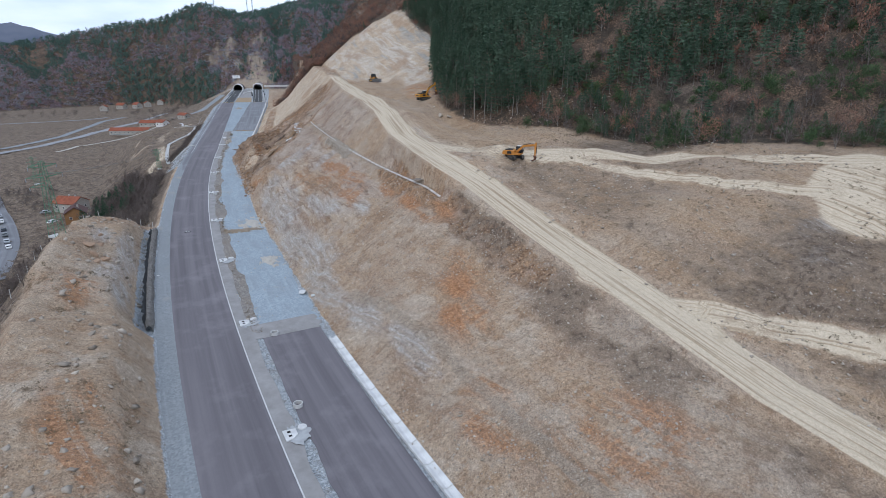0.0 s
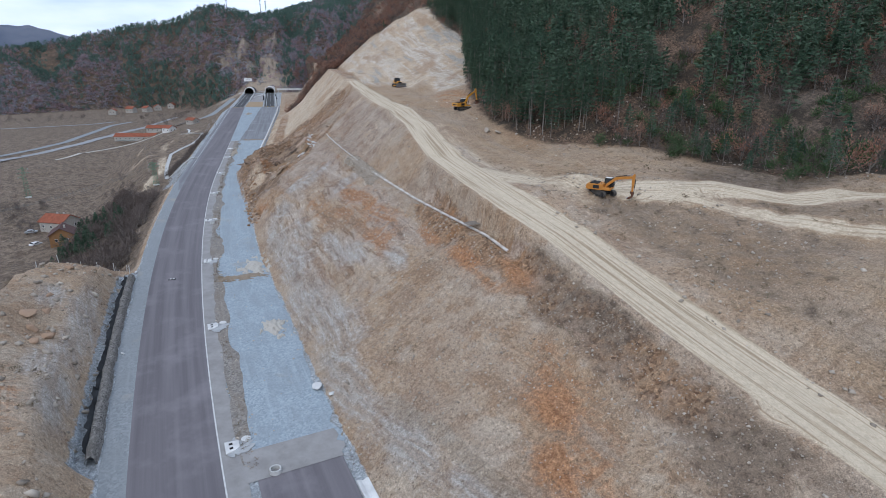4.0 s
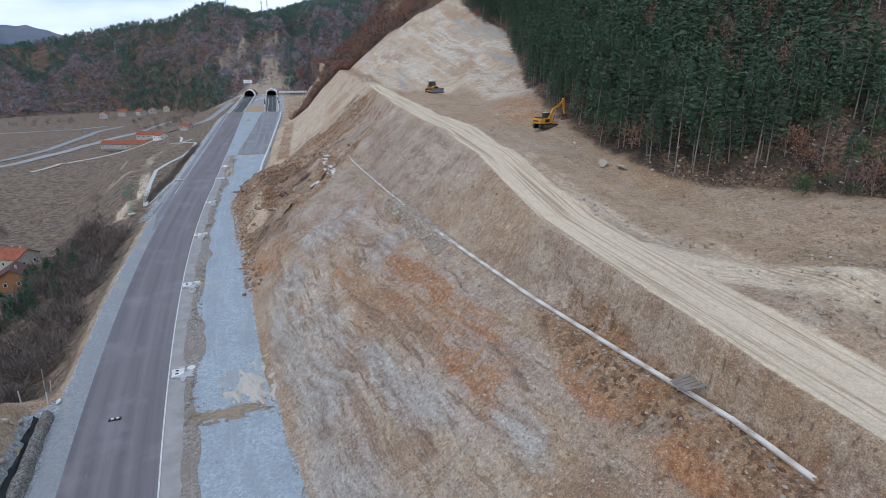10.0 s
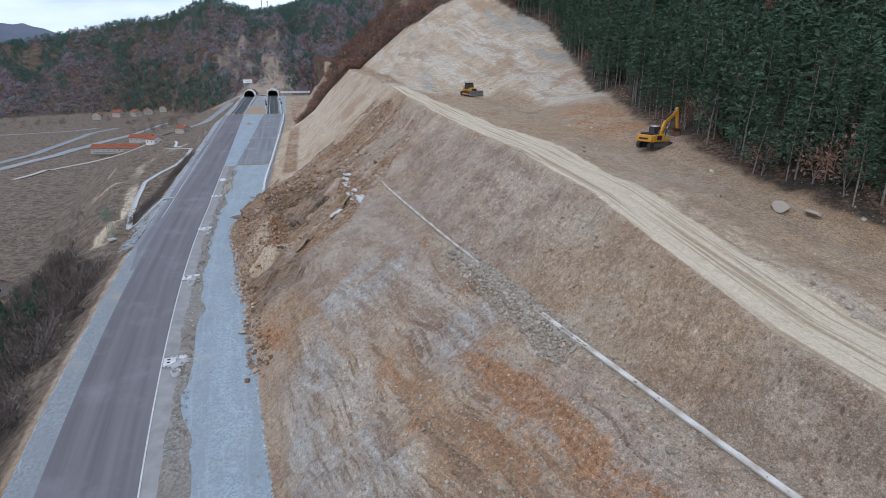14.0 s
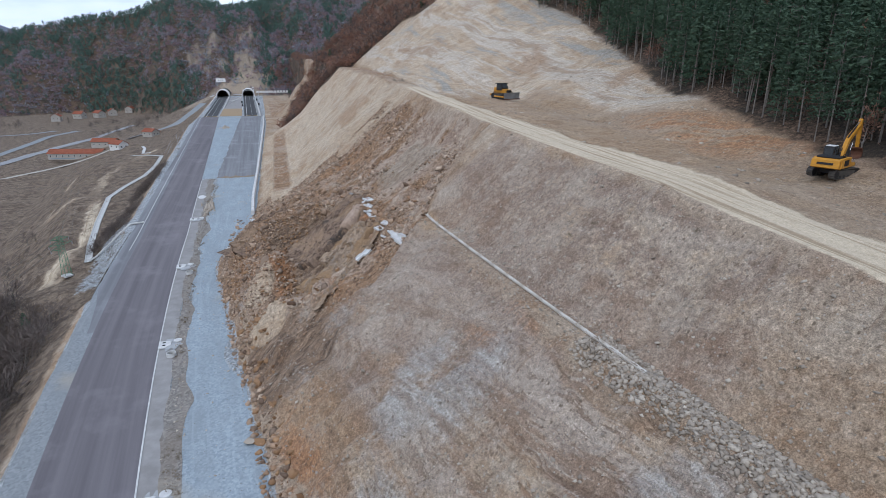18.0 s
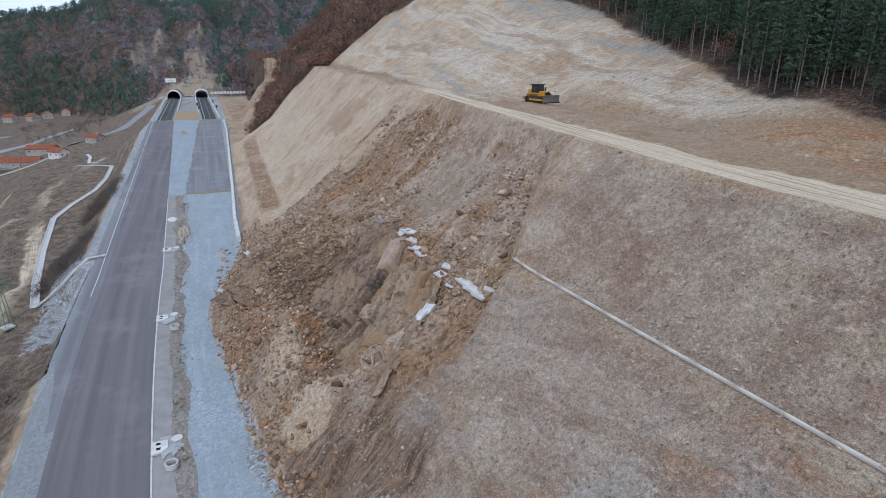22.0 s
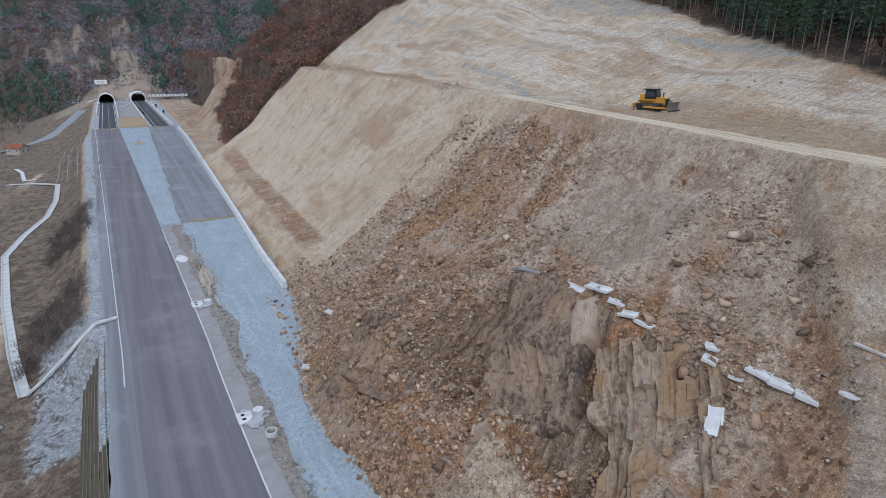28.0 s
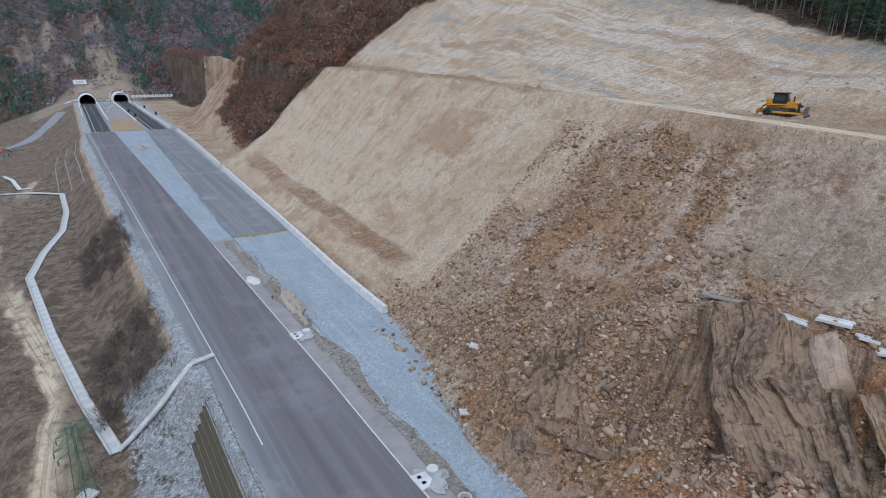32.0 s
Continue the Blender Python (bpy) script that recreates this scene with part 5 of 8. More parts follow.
joined("bare_bushes", twig_all + near_grey, M_TWIG, "leafless grey-brown bushes on the banks", "bushes")
# dry tufts on terrace, slopes and mound
tuft_all = []
for (n, s0, s1, d0, d1, thr, sc) in ((2600, -70, 45, 46, 110, 0.35, 0.65), (600, -40, 30, 14, 42, 0.62, 0.6), (500, 0, 112, 14, 46, 0.7, 0.6), (700, -60, 60, -30, -14, 0.5, 0.8), (1200, 60, 330, -60, -13, 0.45, 0.9),
                                     (900, 150, 420, -120, -45, 0.5, 1.0), (450, -5, 220, 1.4, 2.9, 0.35, 0.6)):
    s, d, x, y, z = field(n, s0, s1, d0, d1, lambda s, d, thr=thr: (vnoise(s * 0.09, d * 0.09, 97) > thr) & ~((d > haul_edge(s)[0] - 1) & (d < haul_edge(s)[0] + 9)) & ~((s > -60) & (s < 34) & (np.abs(d - line(s, (-60, 114), (-39, 104.5), (-28, 95), (-11.6, 82), (3, 65.5), (12.8, 57.5), (30, 45))) < 5)))
    for j in range(2):
        sel = np.arange(len(x)) % 2 == j
        tuft_all.append(scatter("", SHRUBS[j][1], spin(x[sel], y[sel], z[sel] - 0.05, rng.uniform(0.6, 1.4, sel.sum()) * sc, rng), None, "", ""))
joined("dry_grass_tufts", tuft_all, M_DRY, "small dry tufts of grass and weeds on bare earth", "grass")

# ---- stones ----
def rock_template(seed, flat=0.7):
    """An angular broken stone: a skewed block with one corner knocked off."""
    rg = np.random.default_rng(seed)
    v = np.array([(x, y, z) for z in (-1, 1) for y in (-1, 1) for x in (-1, 1)], float) * 0.5
    v += rg.uniform(-0.22, 0.22, v.shape)
    v[4:, :2] *= rg.uniform(0.55, 0.85)
    v[rg.integers(4, 8)] *= 0.55
    f = [(0, 2, 3), (0, 3, 1), (4, 5, 7), (4, 7, 6), (0, 1, 5), (0, 5, 4), (2, 6, 7), (2, 7, 3), (0, 4, 6), (0, 6, 2), (1, 3, 7), (1, 7, 5)]
    return v * [1.15, 0.85, flat], np.array(f)


ROCKS = [rock_template(101), rock_template(102, 0.55), rock_template(103, 0.85), rock_template(104, 0.4)]
def chip_template(seed):
    """A small broken stone: a skewed double wedge."""
    rg = np.random.default_rng(seed)
    v = np.array([(0.55, 0.05, 0), (0.05, 0.5, 0), (-0.55, -0.05, 0), (-0.05, -0.5, 0), (0.1, 0.05, 0.42), (0, 0, -0.42)]) + rg.uniform(-0.2, 0.2, (6, 3)) * [1, 1, 0.5]
    return v, np.array([(0, 1, 4), (1, 2, 4), (2, 3, 4), (3, 0, 4), (1, 0, 5), (2, 1, 5), (3, 2, 5), (0, 3, 5)])


CHIPS = [chip_template(111), chip_template(112), chip_template(113), chip_template(114)]
def rock_material(name, a, b, c, fleck=None):
    """Broken stone: dark to light from piece to piece, some flecked."""
    k = Net(name, 0.92)
    mid = tuple((p + q) * 0.5 for p, q in zip(a, b))
    col = k.ramp(k.island(), (0.0, a), (0.45, mid), (0.78, fleck or mid), (1.0, b))
    col = k.mix(k.ramp(k.noise(3.0, 5, 0.7), (0.5, 0), (0.72, 0.55)), col, c)
    return k.done(col, k.noise(7, 5, 0.7), 0.05)


M_ROCK = rock_material("slide_stone", (0.120, 0.074, 0.050), (0.580, 0.455, 0.350), (0.265, 0.176, 0.122), (0.335, 0.205, 0.126))
M_ROCK_GREY = rock_material("grey_stone", (0.235, 0.198, 0.162), (0.540, 0.475, 0.400), (0.345, 0.292, 0.240))
M_ROCK_OCHRE = rock_material("ochre_stone", (0.150, 0.078, 0.040), (0.430, 0.262, 0.145), (0.235, 0.138, 0.078))


def stones(n, s0, s1, d0, d1, lo, hi, test=None, power=3.0, sink=0.12, shapes=None):
    s, d, x, y, z = field(n, s0, s1, d0, d1, test or (lambda s, d: s > -1e9))
    clear = ~((d > haul_edge(s)[0] - 0.5) & (d < haul_edge(s)[0] + 6.5) & (s < 180))
    s, d, x, y, z = s[clear], d[clear], x[clear], y[clear], z[clear]
    size = lo + (hi - lo) * rng.uniform(0, 1, len(s)) ** power
    out = []
    for j in range(4):
        sel = np.arange(len(s)) % 4 == j
        m = spin(x[sel], y[sel], z[sel] + size[sel] * sink, size[sel], rng, 0.45)
        out.append(scatter("", (shapes or ROCKS)[j], m, None, "", ""))
    return out


on_slide = lambda s, d: ((s > 122) | (d > 25) | (rng.uniform(0, 1, len(s)) < 0.22)) & (vnoise(s * 0.09, d * 0.11, 111) * 0.6 + vnoise(s * 0.3, d * 0.35, 112) * 0.5 + rng.uniform(-0.15, 0.15, len(s)) > 0.46) & (s > slide_s(d) + 0.8 + 5 * step(28, 16, d)) & ~((d > 36) & (s > 136) & (s < 146) & (d < 42)) & ~((s > 130.5) & (s < 146) & (d > 18) & (d < 30.5)) & ~((np.abs(s - 127) < 4) & (np.abs(d - 12.8) < 2.4)) & ~((np.abs(s - 117.5) < 4) & (np.abs(d - 13) < 2.6))
joined("slide_rubble", stones(56000, 108, 184, 11, 46, 0.10, 0.52, on_slide, 4.2, 0.12, CHIPS) + stones(2600, 114, 182, 8, 44, 0.3, 1.0, on_slide, 3.0) + stones(9000, 118, 190, 6, 17, 0.10, 0.6, lambda s, d: d > cut_foot(s) - 0.6, 3, 0.12, CHIPS)
       + stones(900, 86, 125, 8, 12.5, 0.12, 0.8, lambda s, d: (d > cut_foot(s) - 0.8) & (d < cut_foot(s) + 1.6)), M_ROCK, "brown broken stone of the landslide", "rubble")
joined("ochre_rubble", stones(3600, 118, 150, 8, 22, 0.09, 0.40, lambda s, d: (d > cut_foot(s) + 1) & (vnoise(s * 0.12, d * 0.2, 113) > 0.4) & ~((np.abs(s - 127) < 4.5) & (np.abs(d - 12.8) < 2.8))) + stones(160, 84, 116, 9.5, 13, 0.12, 0.8), M_ROCK_OCHRE,
       "ochre-coloured broken stone at the foot of the slide", "rubble")
joined("loose_stones", stones(15000, -60, 113, 12, 46, 0.08, 0.42, lambda s, d: vnoise(s * 0.1, d * 0.1, 115) > 0.30, 4, 0.12, CHIPS) + stones(6000, -70, 60, 46, 100, 0.12, 0.6, lambda s, d: vnoise(s * 0.07, d * 0.07, 117) > 0.4, 4, 0.12, CHIPS)
       + stones(700, -4, 230, 2.4, 12, 0.08, 0.35, lambda s, d: d < cut_foot(s) - 0.3, 3) + stones(700, 20, 110, 33.2, 36.2, 0.10, 0.34, None, 3) + stones(2600, 52, 78, 32.8, 36.0, 0.12, 0.42, None, 2)
       + stones(500, -60, 60, -26, -14, 0.15, 0.9, None, 3) + stones(900, 60, 240, 48, 90, 0.1, 0.5, lambda s, d: d < forest_line(s)[0], 3) + stones(800, 184, 290, 16, 48, 0.1, 0.4, None, 3)
       + stones(900, -4, 228, 1.0, 3.2, 0.1, 0.35), M_ROCK_GREY, "loose pale grey stones lying on the earth", "stones")

# ---- concrete works along the road ----
M_BLACK_RUB = plain("black_geotextile", (0.012, 0.014, 0.017), 0.6, vary=0.3)
M_DARK = plain("inlet_shade_black", (0.006, 0.006, 0.007), 0.8)
M_STEEL_GREEN = plain("green_painted_steel", (0.105, 0.235, 0.150), 0.5, 0.3)
M_STEEL = plain("galvanised_steel", (0.36, 0.38, 0.40), 0.45, 0.7)
M_WOOD = plain("weathered_wood", (0.270, 0.235, 0.200), 0.9, vary=0.3)
M_ROOF_RED = plain("red_roof_tiles", (0.330, 0.105, 0.060), 0.85, vary=0.35, scale=0.8)
M_ROOF_BROWN = plain("brown_roof_sheet", (0.100, 0.050, 0.045), 0.7, vary=0.25)
M_RENDER_WALL = plain("pale_render", (0.45, 0.42, 0.38), 0.9, vary=0.2)
M_TIMBER_WALL = plain("orange_brown_timber_wall", (0.280, 0.150, 0.070), 0.85, vary=0.2)
M_GLASS = plain("window_glass", (0.03, 0.035, 0.04), 0.15)
M_WHITE = plain("white_paint", (0.72, 0.72, 0.71), 0.6)
M_BLUE_SHEET = plain("blue_sheet_roof", (0.16, 0.30, 0.42), 0.6)
M_WIRE = plain("wire", (0.12, 0.13, 0.13), 0.5, 0.6)


def along(s, d, lift=0.0, terrain=False):
    """Pose at (s, d): x to the right of the road, y ahead along it."""
    x, y = place(s, d)
    z = float(ground_z(s, d, False)) if terrain else float(road_z(s))
    return pose(float(x), float(y), z + lift, 0, 0, math.degrees(float(heading(s))))


def put(ob, parent, m):
    ob.matrix_basis = parent.matrix_basis.inverted() @ m
    return ob


def shared(name, bm, material, smooth=False):
    me = bpy.data.meshes.new(name)
    bm.to_mesh(me)
    bm.free()
    me.materials.append(material)
    if smooth:
        me.polygons.foreach_set("use_smooth", np.ones(len(me.polygons), bool))
    return me


def piece(name, me, parent, m, label=""):
    ob = new(name, me)
    ob.parent = parent
    ob.matrix_basis = parent.matrix_basis.inverted() @ m
    if label:
        tagged(ob, label)
    return ob


# low wall at the foot of the cut
def wall_d(s):
    return line(s, (184, 12.5), (200, 12.6), (235, 13.9), (355, 17.7), (402, 18.2))


wall = thing("retaining_wall", along(184, 12.5), "low white concrete wall between road and cut slope", "wall", kind="structure")
bm = bmesh.new()
slab(bm, [(-0.45, 0), (0.45, 0), (0.32, 1.15), (-0.26, 1.15)], 3.96, pose(0, -1.98, 0, 90, 0, 0) @ Matrix.Scale(-1, 4, (0, 0, 1)))
bmesh.ops.recalc_face_normals(bm, faces=bm.faces[:])
me_panel = shared("wall_panel", bm, M_WHITE_CONC)
for s in np.arange(186, 396, 4.0):
    if 300 < s < 306:
        continue
    m = along(s, float(wall_d(s))) @ pose(0, 0, random.uniform(-0.01, 0.01), 0, 0, -1.6 + random.uniform(-0.1, 0.1))
    piece("wall_panel", me_panel, wall, m)
wall2 = thing("tunnel_approach_wall", along(404, 16), "white concrete barrier beside the tunnel approach", "wall", kind="structure")
for s in np.arange(406, 545, 4.0):
    piece("wall_panel", me_panel, wall2, along(s, float(right_lane(s)) + 5.0, 0.1) @ Matrix.Diagonal((0.8, 1.01, 1, 1)))

# open gutter beside the near carriageway
gut = thing("roadside_gutter", along(-11, 12.2), "wide white concrete gutter beside the carriageway", "gutter", kind="structure")
bm = bmesh.new()
slab(bm, [(-0.62, 0), (0.62, 0), (0.62, 0.34), (0.40, 0.30), (0.12, 0.14), (-0.12, 0.14), (-0.40, 0.30), (-0.62, 0.34)], 3.96, pose(0, -1.98, 0, 90, 0, 0) @ Matrix.Scale(-1, 4, (0, 0, 1)))
bmesh.ops.recalc_face_normals(bm, faces=bm.faces[:])
me_gut = shared("gutter_segment", bm, M_WHITE_CONC)
for s in np.arange(-13, -130, -4.0):
    piece("gutter_segment", me_gut, gut, along(s, 11.9 + max(0, (-11 - s)) * 0.012, 0.02))

# white kerb line at the edge of the left carriageway
strip("kerb_line", -160, 226, lambda s: left_lane(s) + 4.40, lambda s: left_lane(s) + 4.56, 0.10, M_PAINT, "thin pale kerb line along the asphalt edge", "kerb", nd=1)
strip("edge_line", 165, 400, lambda s: left_lane(s) - 5.35, lambda s: left_lane(s) - 5.22, 0.09, M_PAINT, "thin white line on the grey shoulder", "road marking", nd=1)

M_SPILL = concrete_material("dried_concrete_spill", (0.265, 0.275, 0.285), (0.430, 0.440, 0.445))
# catch basins: white slab with two inlets, a round lid and a concrete ring
def catch_basin(s, d):
    t = thing("catch_basin", along(s, d, 0.06), "white concrete catch basin with two square black inlets by the asphalt", "drain", "catch basins along the median")
    bm = bmesh.new()
    slab(bm, [(-0.75, -1.2), (0.15, -1.0), (0.75, -0.45), (0.75, 0.75), (-0.75, 0.95)], 0.16)
    bmesh.ops.bevel(bm, geom=bm.edges[:], offset=0.02, segments=1, affect="EDGES")
    part("slab", bm, M_WHITE_CONC, t)
    for y in (-0.45, 0.35):
        # the slab is not pierced: a black plate paints the dark inside each inlet
        part("inlet", box(bmesh.new(), (0.38, 0.32, 0.03), (-0.12, y, 0.175)), M_DARK, t, "black plate standing for the shade inside the inlet")
    bm = bmesh.new()
    rs = np.random.default_rng(int(abs(s) * 7 + 3))
    slab(bm, [((1.3 + 1.1 * rs.uniform()) * math.cos(a) * 0.75 + 0.7, (1.1 + 1.3 * rs.uniform()) * math.sin(a) - 0.2) for a in np.linspace(0, 6.1, 33)], 0.02, pose(0, 0, 0.02))
    part("spill", bm, M_SPILL, t, "thin pale spill of dried concrete")
    bm = bmesh.new()
    bmesh.ops.create_cone(bm, cap_ends=True, segments=20, radius1=0.56, radius2=0.52, depth=0.16, matrix=pose(1.55, 0.75, 0.06))
    part("lid", bm, M_WHITE_CONC, t, "round white concrete lid")
    return t


def concrete_ring(m):
    t = thing("concrete_ring", m, "grey concrete manhole ring lying on gravel", "manhole ring", "manhole rings")
    bm = bmesh.new()
    o, i = [], []
    n = 20
    for k in range(n):
        a = 2 * math.pi * k / n
        o.append([bm.verts.new((r * math.cos(a), r * math.sin(a), z)) for r, z in ((0.6, 0), (0.6, 0.5), (0.47, 0.5), (0.47, 0.02))])
    for k in range(n):
        p, q = o[k], o[(k + 1) % n]
        for j in range(3):
            bm.faces.new((p[j], q[j], q[j + 1], p[j + 1]))
    bmesh.ops.recalc_face_normals(bm, faces=bm.faces[:])
    part("ring", bm, M_CONCRETE, t)
    return t


for s, d in ((-31, 0.6), (0, 0.6), (31, 0.5), (62, 0.4), (93, 0.2), (123, 0.0), (153, -0.1), (184, -0.5)):
    catch_basin(s, d)
for s, d in ((-26, 2.8), (-6, 4.2), (89.5, 1.2), (119.6, 1.0), (149.0, 1.6)):
    concrete_ring(along(s, d, 0.05))
strip("broken_concrete", -6.5, -1.5, lambda s: 1.0 + wob(12, 0.6, 0.8)(s), lambda s: 11.4 + wob(13, 0.5, 0.8)(s), 0.10, M_STRIP, "broken pale concrete across the carriageway's end", "concrete", stp=0.7)
strip("white_patch", 203.5, 207.5, lambda s: left_lane(s) + 4.6 + 0.3 * np.abs(s - 205.5), lambda s: left_lane(s) + 6.8 - 0.4 * np.abs(s - 205.5) + wob(14, 0.2, 1)(s), 0.09, M_WHITE_CONC, "spilled white concrete patch beside the asphalt", "concrete patch", stp=0.5, nd=4)

# low bank of earth across the gravel bed and heaps on it
def heap(name, s, d, rs, rd, h, mat, label, seed):
    n = 46
    u = np.linspace(-1.15, 1.15, n)
    a, b = np.meshgrid(u, u, indexing="ij")
    r = np.hypot(a, b) * (1.3 + 0.75 * fbm(a * 3.2, b * 3.2, seed + 3, 4, 0.65))
    ss, dd = s + a * rs, d + b * rd
    x, y = place(ss, dd)
    z = ground_z(ss, dd, False) + 0.05 + h * np.clip(1 - r, 0, 1) ** 0.9 * (1 + 0.7 * fbm(a * 4, b * 4, seed, 4)) - 0.25 * step(0.85, 1.0, r)
    ob = grid_mesh(name, x, y, z, mat, uv=(ss, dd))
    return tagged(ob, label, "heap")


M_EARTH = rock_material("tipped_earth", (0.250, 0.200, 0.150), (0.300, 0.245, 0.190), (0.190, 0.150, 0.115))
M_PALE_EARTH = rock_material("pale_tipped_sand", (0.400, 0.370, 0.325), (0.470, 0.440, 0.395), (0.300, 0.280, 0.255))
heap("earth_heap", 50.5, 6.8, 1.4, 4.6, 0.5, M_EARTH, "low bank of brown earth across the gravel bed", 201)
heap("sand_spread", 56, 9.0, 5.5, 3.0, 0.45, M_PALE_EARTH, "pale sandy spoil spread on the gravel bed", 202)
heap("sand_spread", 27, 9.4, 3.8, 2.2, 0.4, M_PALE_EARTH, "pale pinkish spoil on the gravel bed", 203)
heap("gravel_heap", 194, 2.0, 7, 1.6, 0.75, M_ROCK_GREY, "long heap of grey crushed stone by the asphalt", 204)
heap("earth_heap", 229, 7.5, 0.9, 5.4, 0.35, M_EARTH, "low brown ridge of earth at the asphalt's end", 205)
heap("earth_heap", 199.5, 53.2, 2.4, 1.8, 1.1, M_EARTH, "small brown mound on the upper bench", 206)
heap("gravel_heap", 352, -1.0, 4.5, 2.0, 0.9, M_ROCK_GREY, "heap of grey crushed stone on the median", 207)

# open flume on the bench of the cut, broken off at the slide
def ditch_d(s):
    return line(s, (4, 38.1), (10, 37.8), (34, 35.9), (58, 35.0), (71, 34.95), (112.5, 34.15))


flume = thing("bench_flume", along(112, 34.1, 17), "white concrete drainage flume along the slope bench", "drain", kind="structure")
bm = bmesh.new()
slab(bm, [(-0.5, 0), (0.5, 0), (0.62, 0.42), (0.46, 0.42), (0.30, 0.12), (-0.30, 0.12), (-0.46, 0.42), (-0.62, 0.42)], 2.94, pose(0, -1.47, 0, 90, 0, 0) @ Matrix.Scale(-1, 4, (0, 0, 1)))
bmesh.ops.recalc_face_normals(bm, faces=bm.faces[:])
M_SOILED = concrete_material("soil_stained_concrete", (0.42, 0.37, 0.32), (0.68, 0.66, 0.63))
me_fl = shared("flume_segment", bm, M_SOILED)
for s in np.concatenate([np.arange(6, 57.5, 3.0), np.arange(73.6, 113.0, 3.0)]):
    d = float(ditch_d(s))
    z0, z1 = float(ground_z(s - 1.5, ditch_d(s - 1.5), False)), float(ground_z(s + 1.5, ditch_d(s + 1.5), False))
    x, y = place(s, d)
    turn = math.degrees(float(heading(s))) + math.degrees(math.atan2(float(ditch_d(s + 1.5) - ditch_d(s - 1.5)), -3.0)) * 0 - math.degrees(math.atan2(float(ditch_d(s + 1.5) - ditch_d(s - 1.5)), 3.0))
    m = pose(float(x), float(y), (z0 + z1) / 2 + 0.04, math.degrees(math.atan2(z1 - z0, 3)), random.uniform(-3, 3), turn + random.uniform(-0.6, 0.6))
    piece("flume_segment", me_fl, flume, m @ Matrix.Diagonal((0.24 if s > 60 else 0.40, 1, 0.40, 1)))
bm = bmesh.new()
for k in range(5):
    box(bm, (1.9, 0.28, 0.06), (random.uniform(-0.1, 0.1), k * 0.34, random.uniform(0, 0.03)), (random.uniform(-3, 3), random.uniform(-4, 4), random.uniform(-6, 6)))
t = part("wooden_planks", bm, M_WOOD)
t.matrix_world = along(13.5, 37.5, 17.35)
tagged(t, "grey weathered planks laid over the flume", "planks")

# broken gutter slabs on the slide
def broken_slab(s, d, ln, wd, turn, tilt, label="broken piece of white concrete gutter on the rubble", lift=0.15):
    x, y = place(s, d)
    m = pose(float(x), float(y), float(ground_z(s, d)) + lift, tilt, random.uniform(-12, 12), math.degrees(float(heading(s))) + turn)
    t = thing("broken_gutter", m, label, "concrete slab", "broken gutter pieces")
    rg = np.random.default_rng(int(abs(s * 31 + d * 7)))
    bm = bmesh.new()
    j = rg.uniform(-0.12, 0.12, 8)
    slab(bm, [(-wd / 2 + j[0], -ln / 2), (wd / 2, -ln / 2 + j[1]), (wd / 2 + j[2], ln / 2), (-wd / 2, ln / 2 + j[3])], 0.14)
    part("slab", bm, M_WHITE_CONC, t)
    for sx in (-1, 1):
        bm = bmesh.new()
        slab(bm, [(sx * wd / 2 - 0.09, -ln / 2 + j[4]), (sx * wd / 2 + 0.09, -ln / 2 + j[5]), (sx * wd / 2 + 0.09, ln / 2 + j[6]), (sx * wd / 2 - 0.09, ln / 2 + j[7])], 0.24)
        part("rim", bm, M_WHITE_CONC, t)
    return t


for s, d, ln, wd, turn, tilt in ((141.2, 31.2, 3.0, 1.0, 2, 0), (138.2, 31.2, 3.0, 1.0, 4, 2), (135.3, 31.1, 2.6, 1.0, 6, -3), (132.6, 30.7, 1.5, 0.9, 35, 10), (130.6, 30.2, 1.6, 0.9, 12, -8), (128.8, 30.1, 1.6, 0.8, 5, 6),
                                 (122.6, 30.7, 0.9, 0.7, 50, 14), (121.9, 29.6, 1.1, 0.9, 20, 12), (119.2, 27.0, 1.5, 0.9, -60, 25), (118.8, 26.0, 1.4, 0.8, -70, 28), (118.6, 30.9, 1.6, 1.0, 10, 10), (116.8, 30.9, 1.7, 1.0, 16, 6),
                                 (115.0, 30.8, 1.4, 0.9, 24, 12), (112.2, 30.7, 1.9, 0.5, 60, 18), (119.6, 29.6, 0.8, 0.7, 80, 20), (163, 13.0, 1.1, 0.6, 40, 15), (158, 8.2, 1.2, 0.6, 70, 12)):
    broken_slab(s, d, ln, wd, turn, tilt)
bm = bmesh.new()
slab(bm, [(-0.55, -3.2), (0.55, -2.9), (0.5, 2.2), (0.1, 3.0), (-0.45, 2.4)], 0.16)
t = part("concrete_sheet", bm, M_STRIP)
x, y = place(144.6, 30.8)
t.matrix_world = pose(float(x), float(y), float(ground_z(144.6, 30.8)) + 0.3, -4, 8, math.degrees(float(heading(144))) + 8)
tagged(t, "thin grey concrete sheet overhanging the rock scarp", "concrete slab")

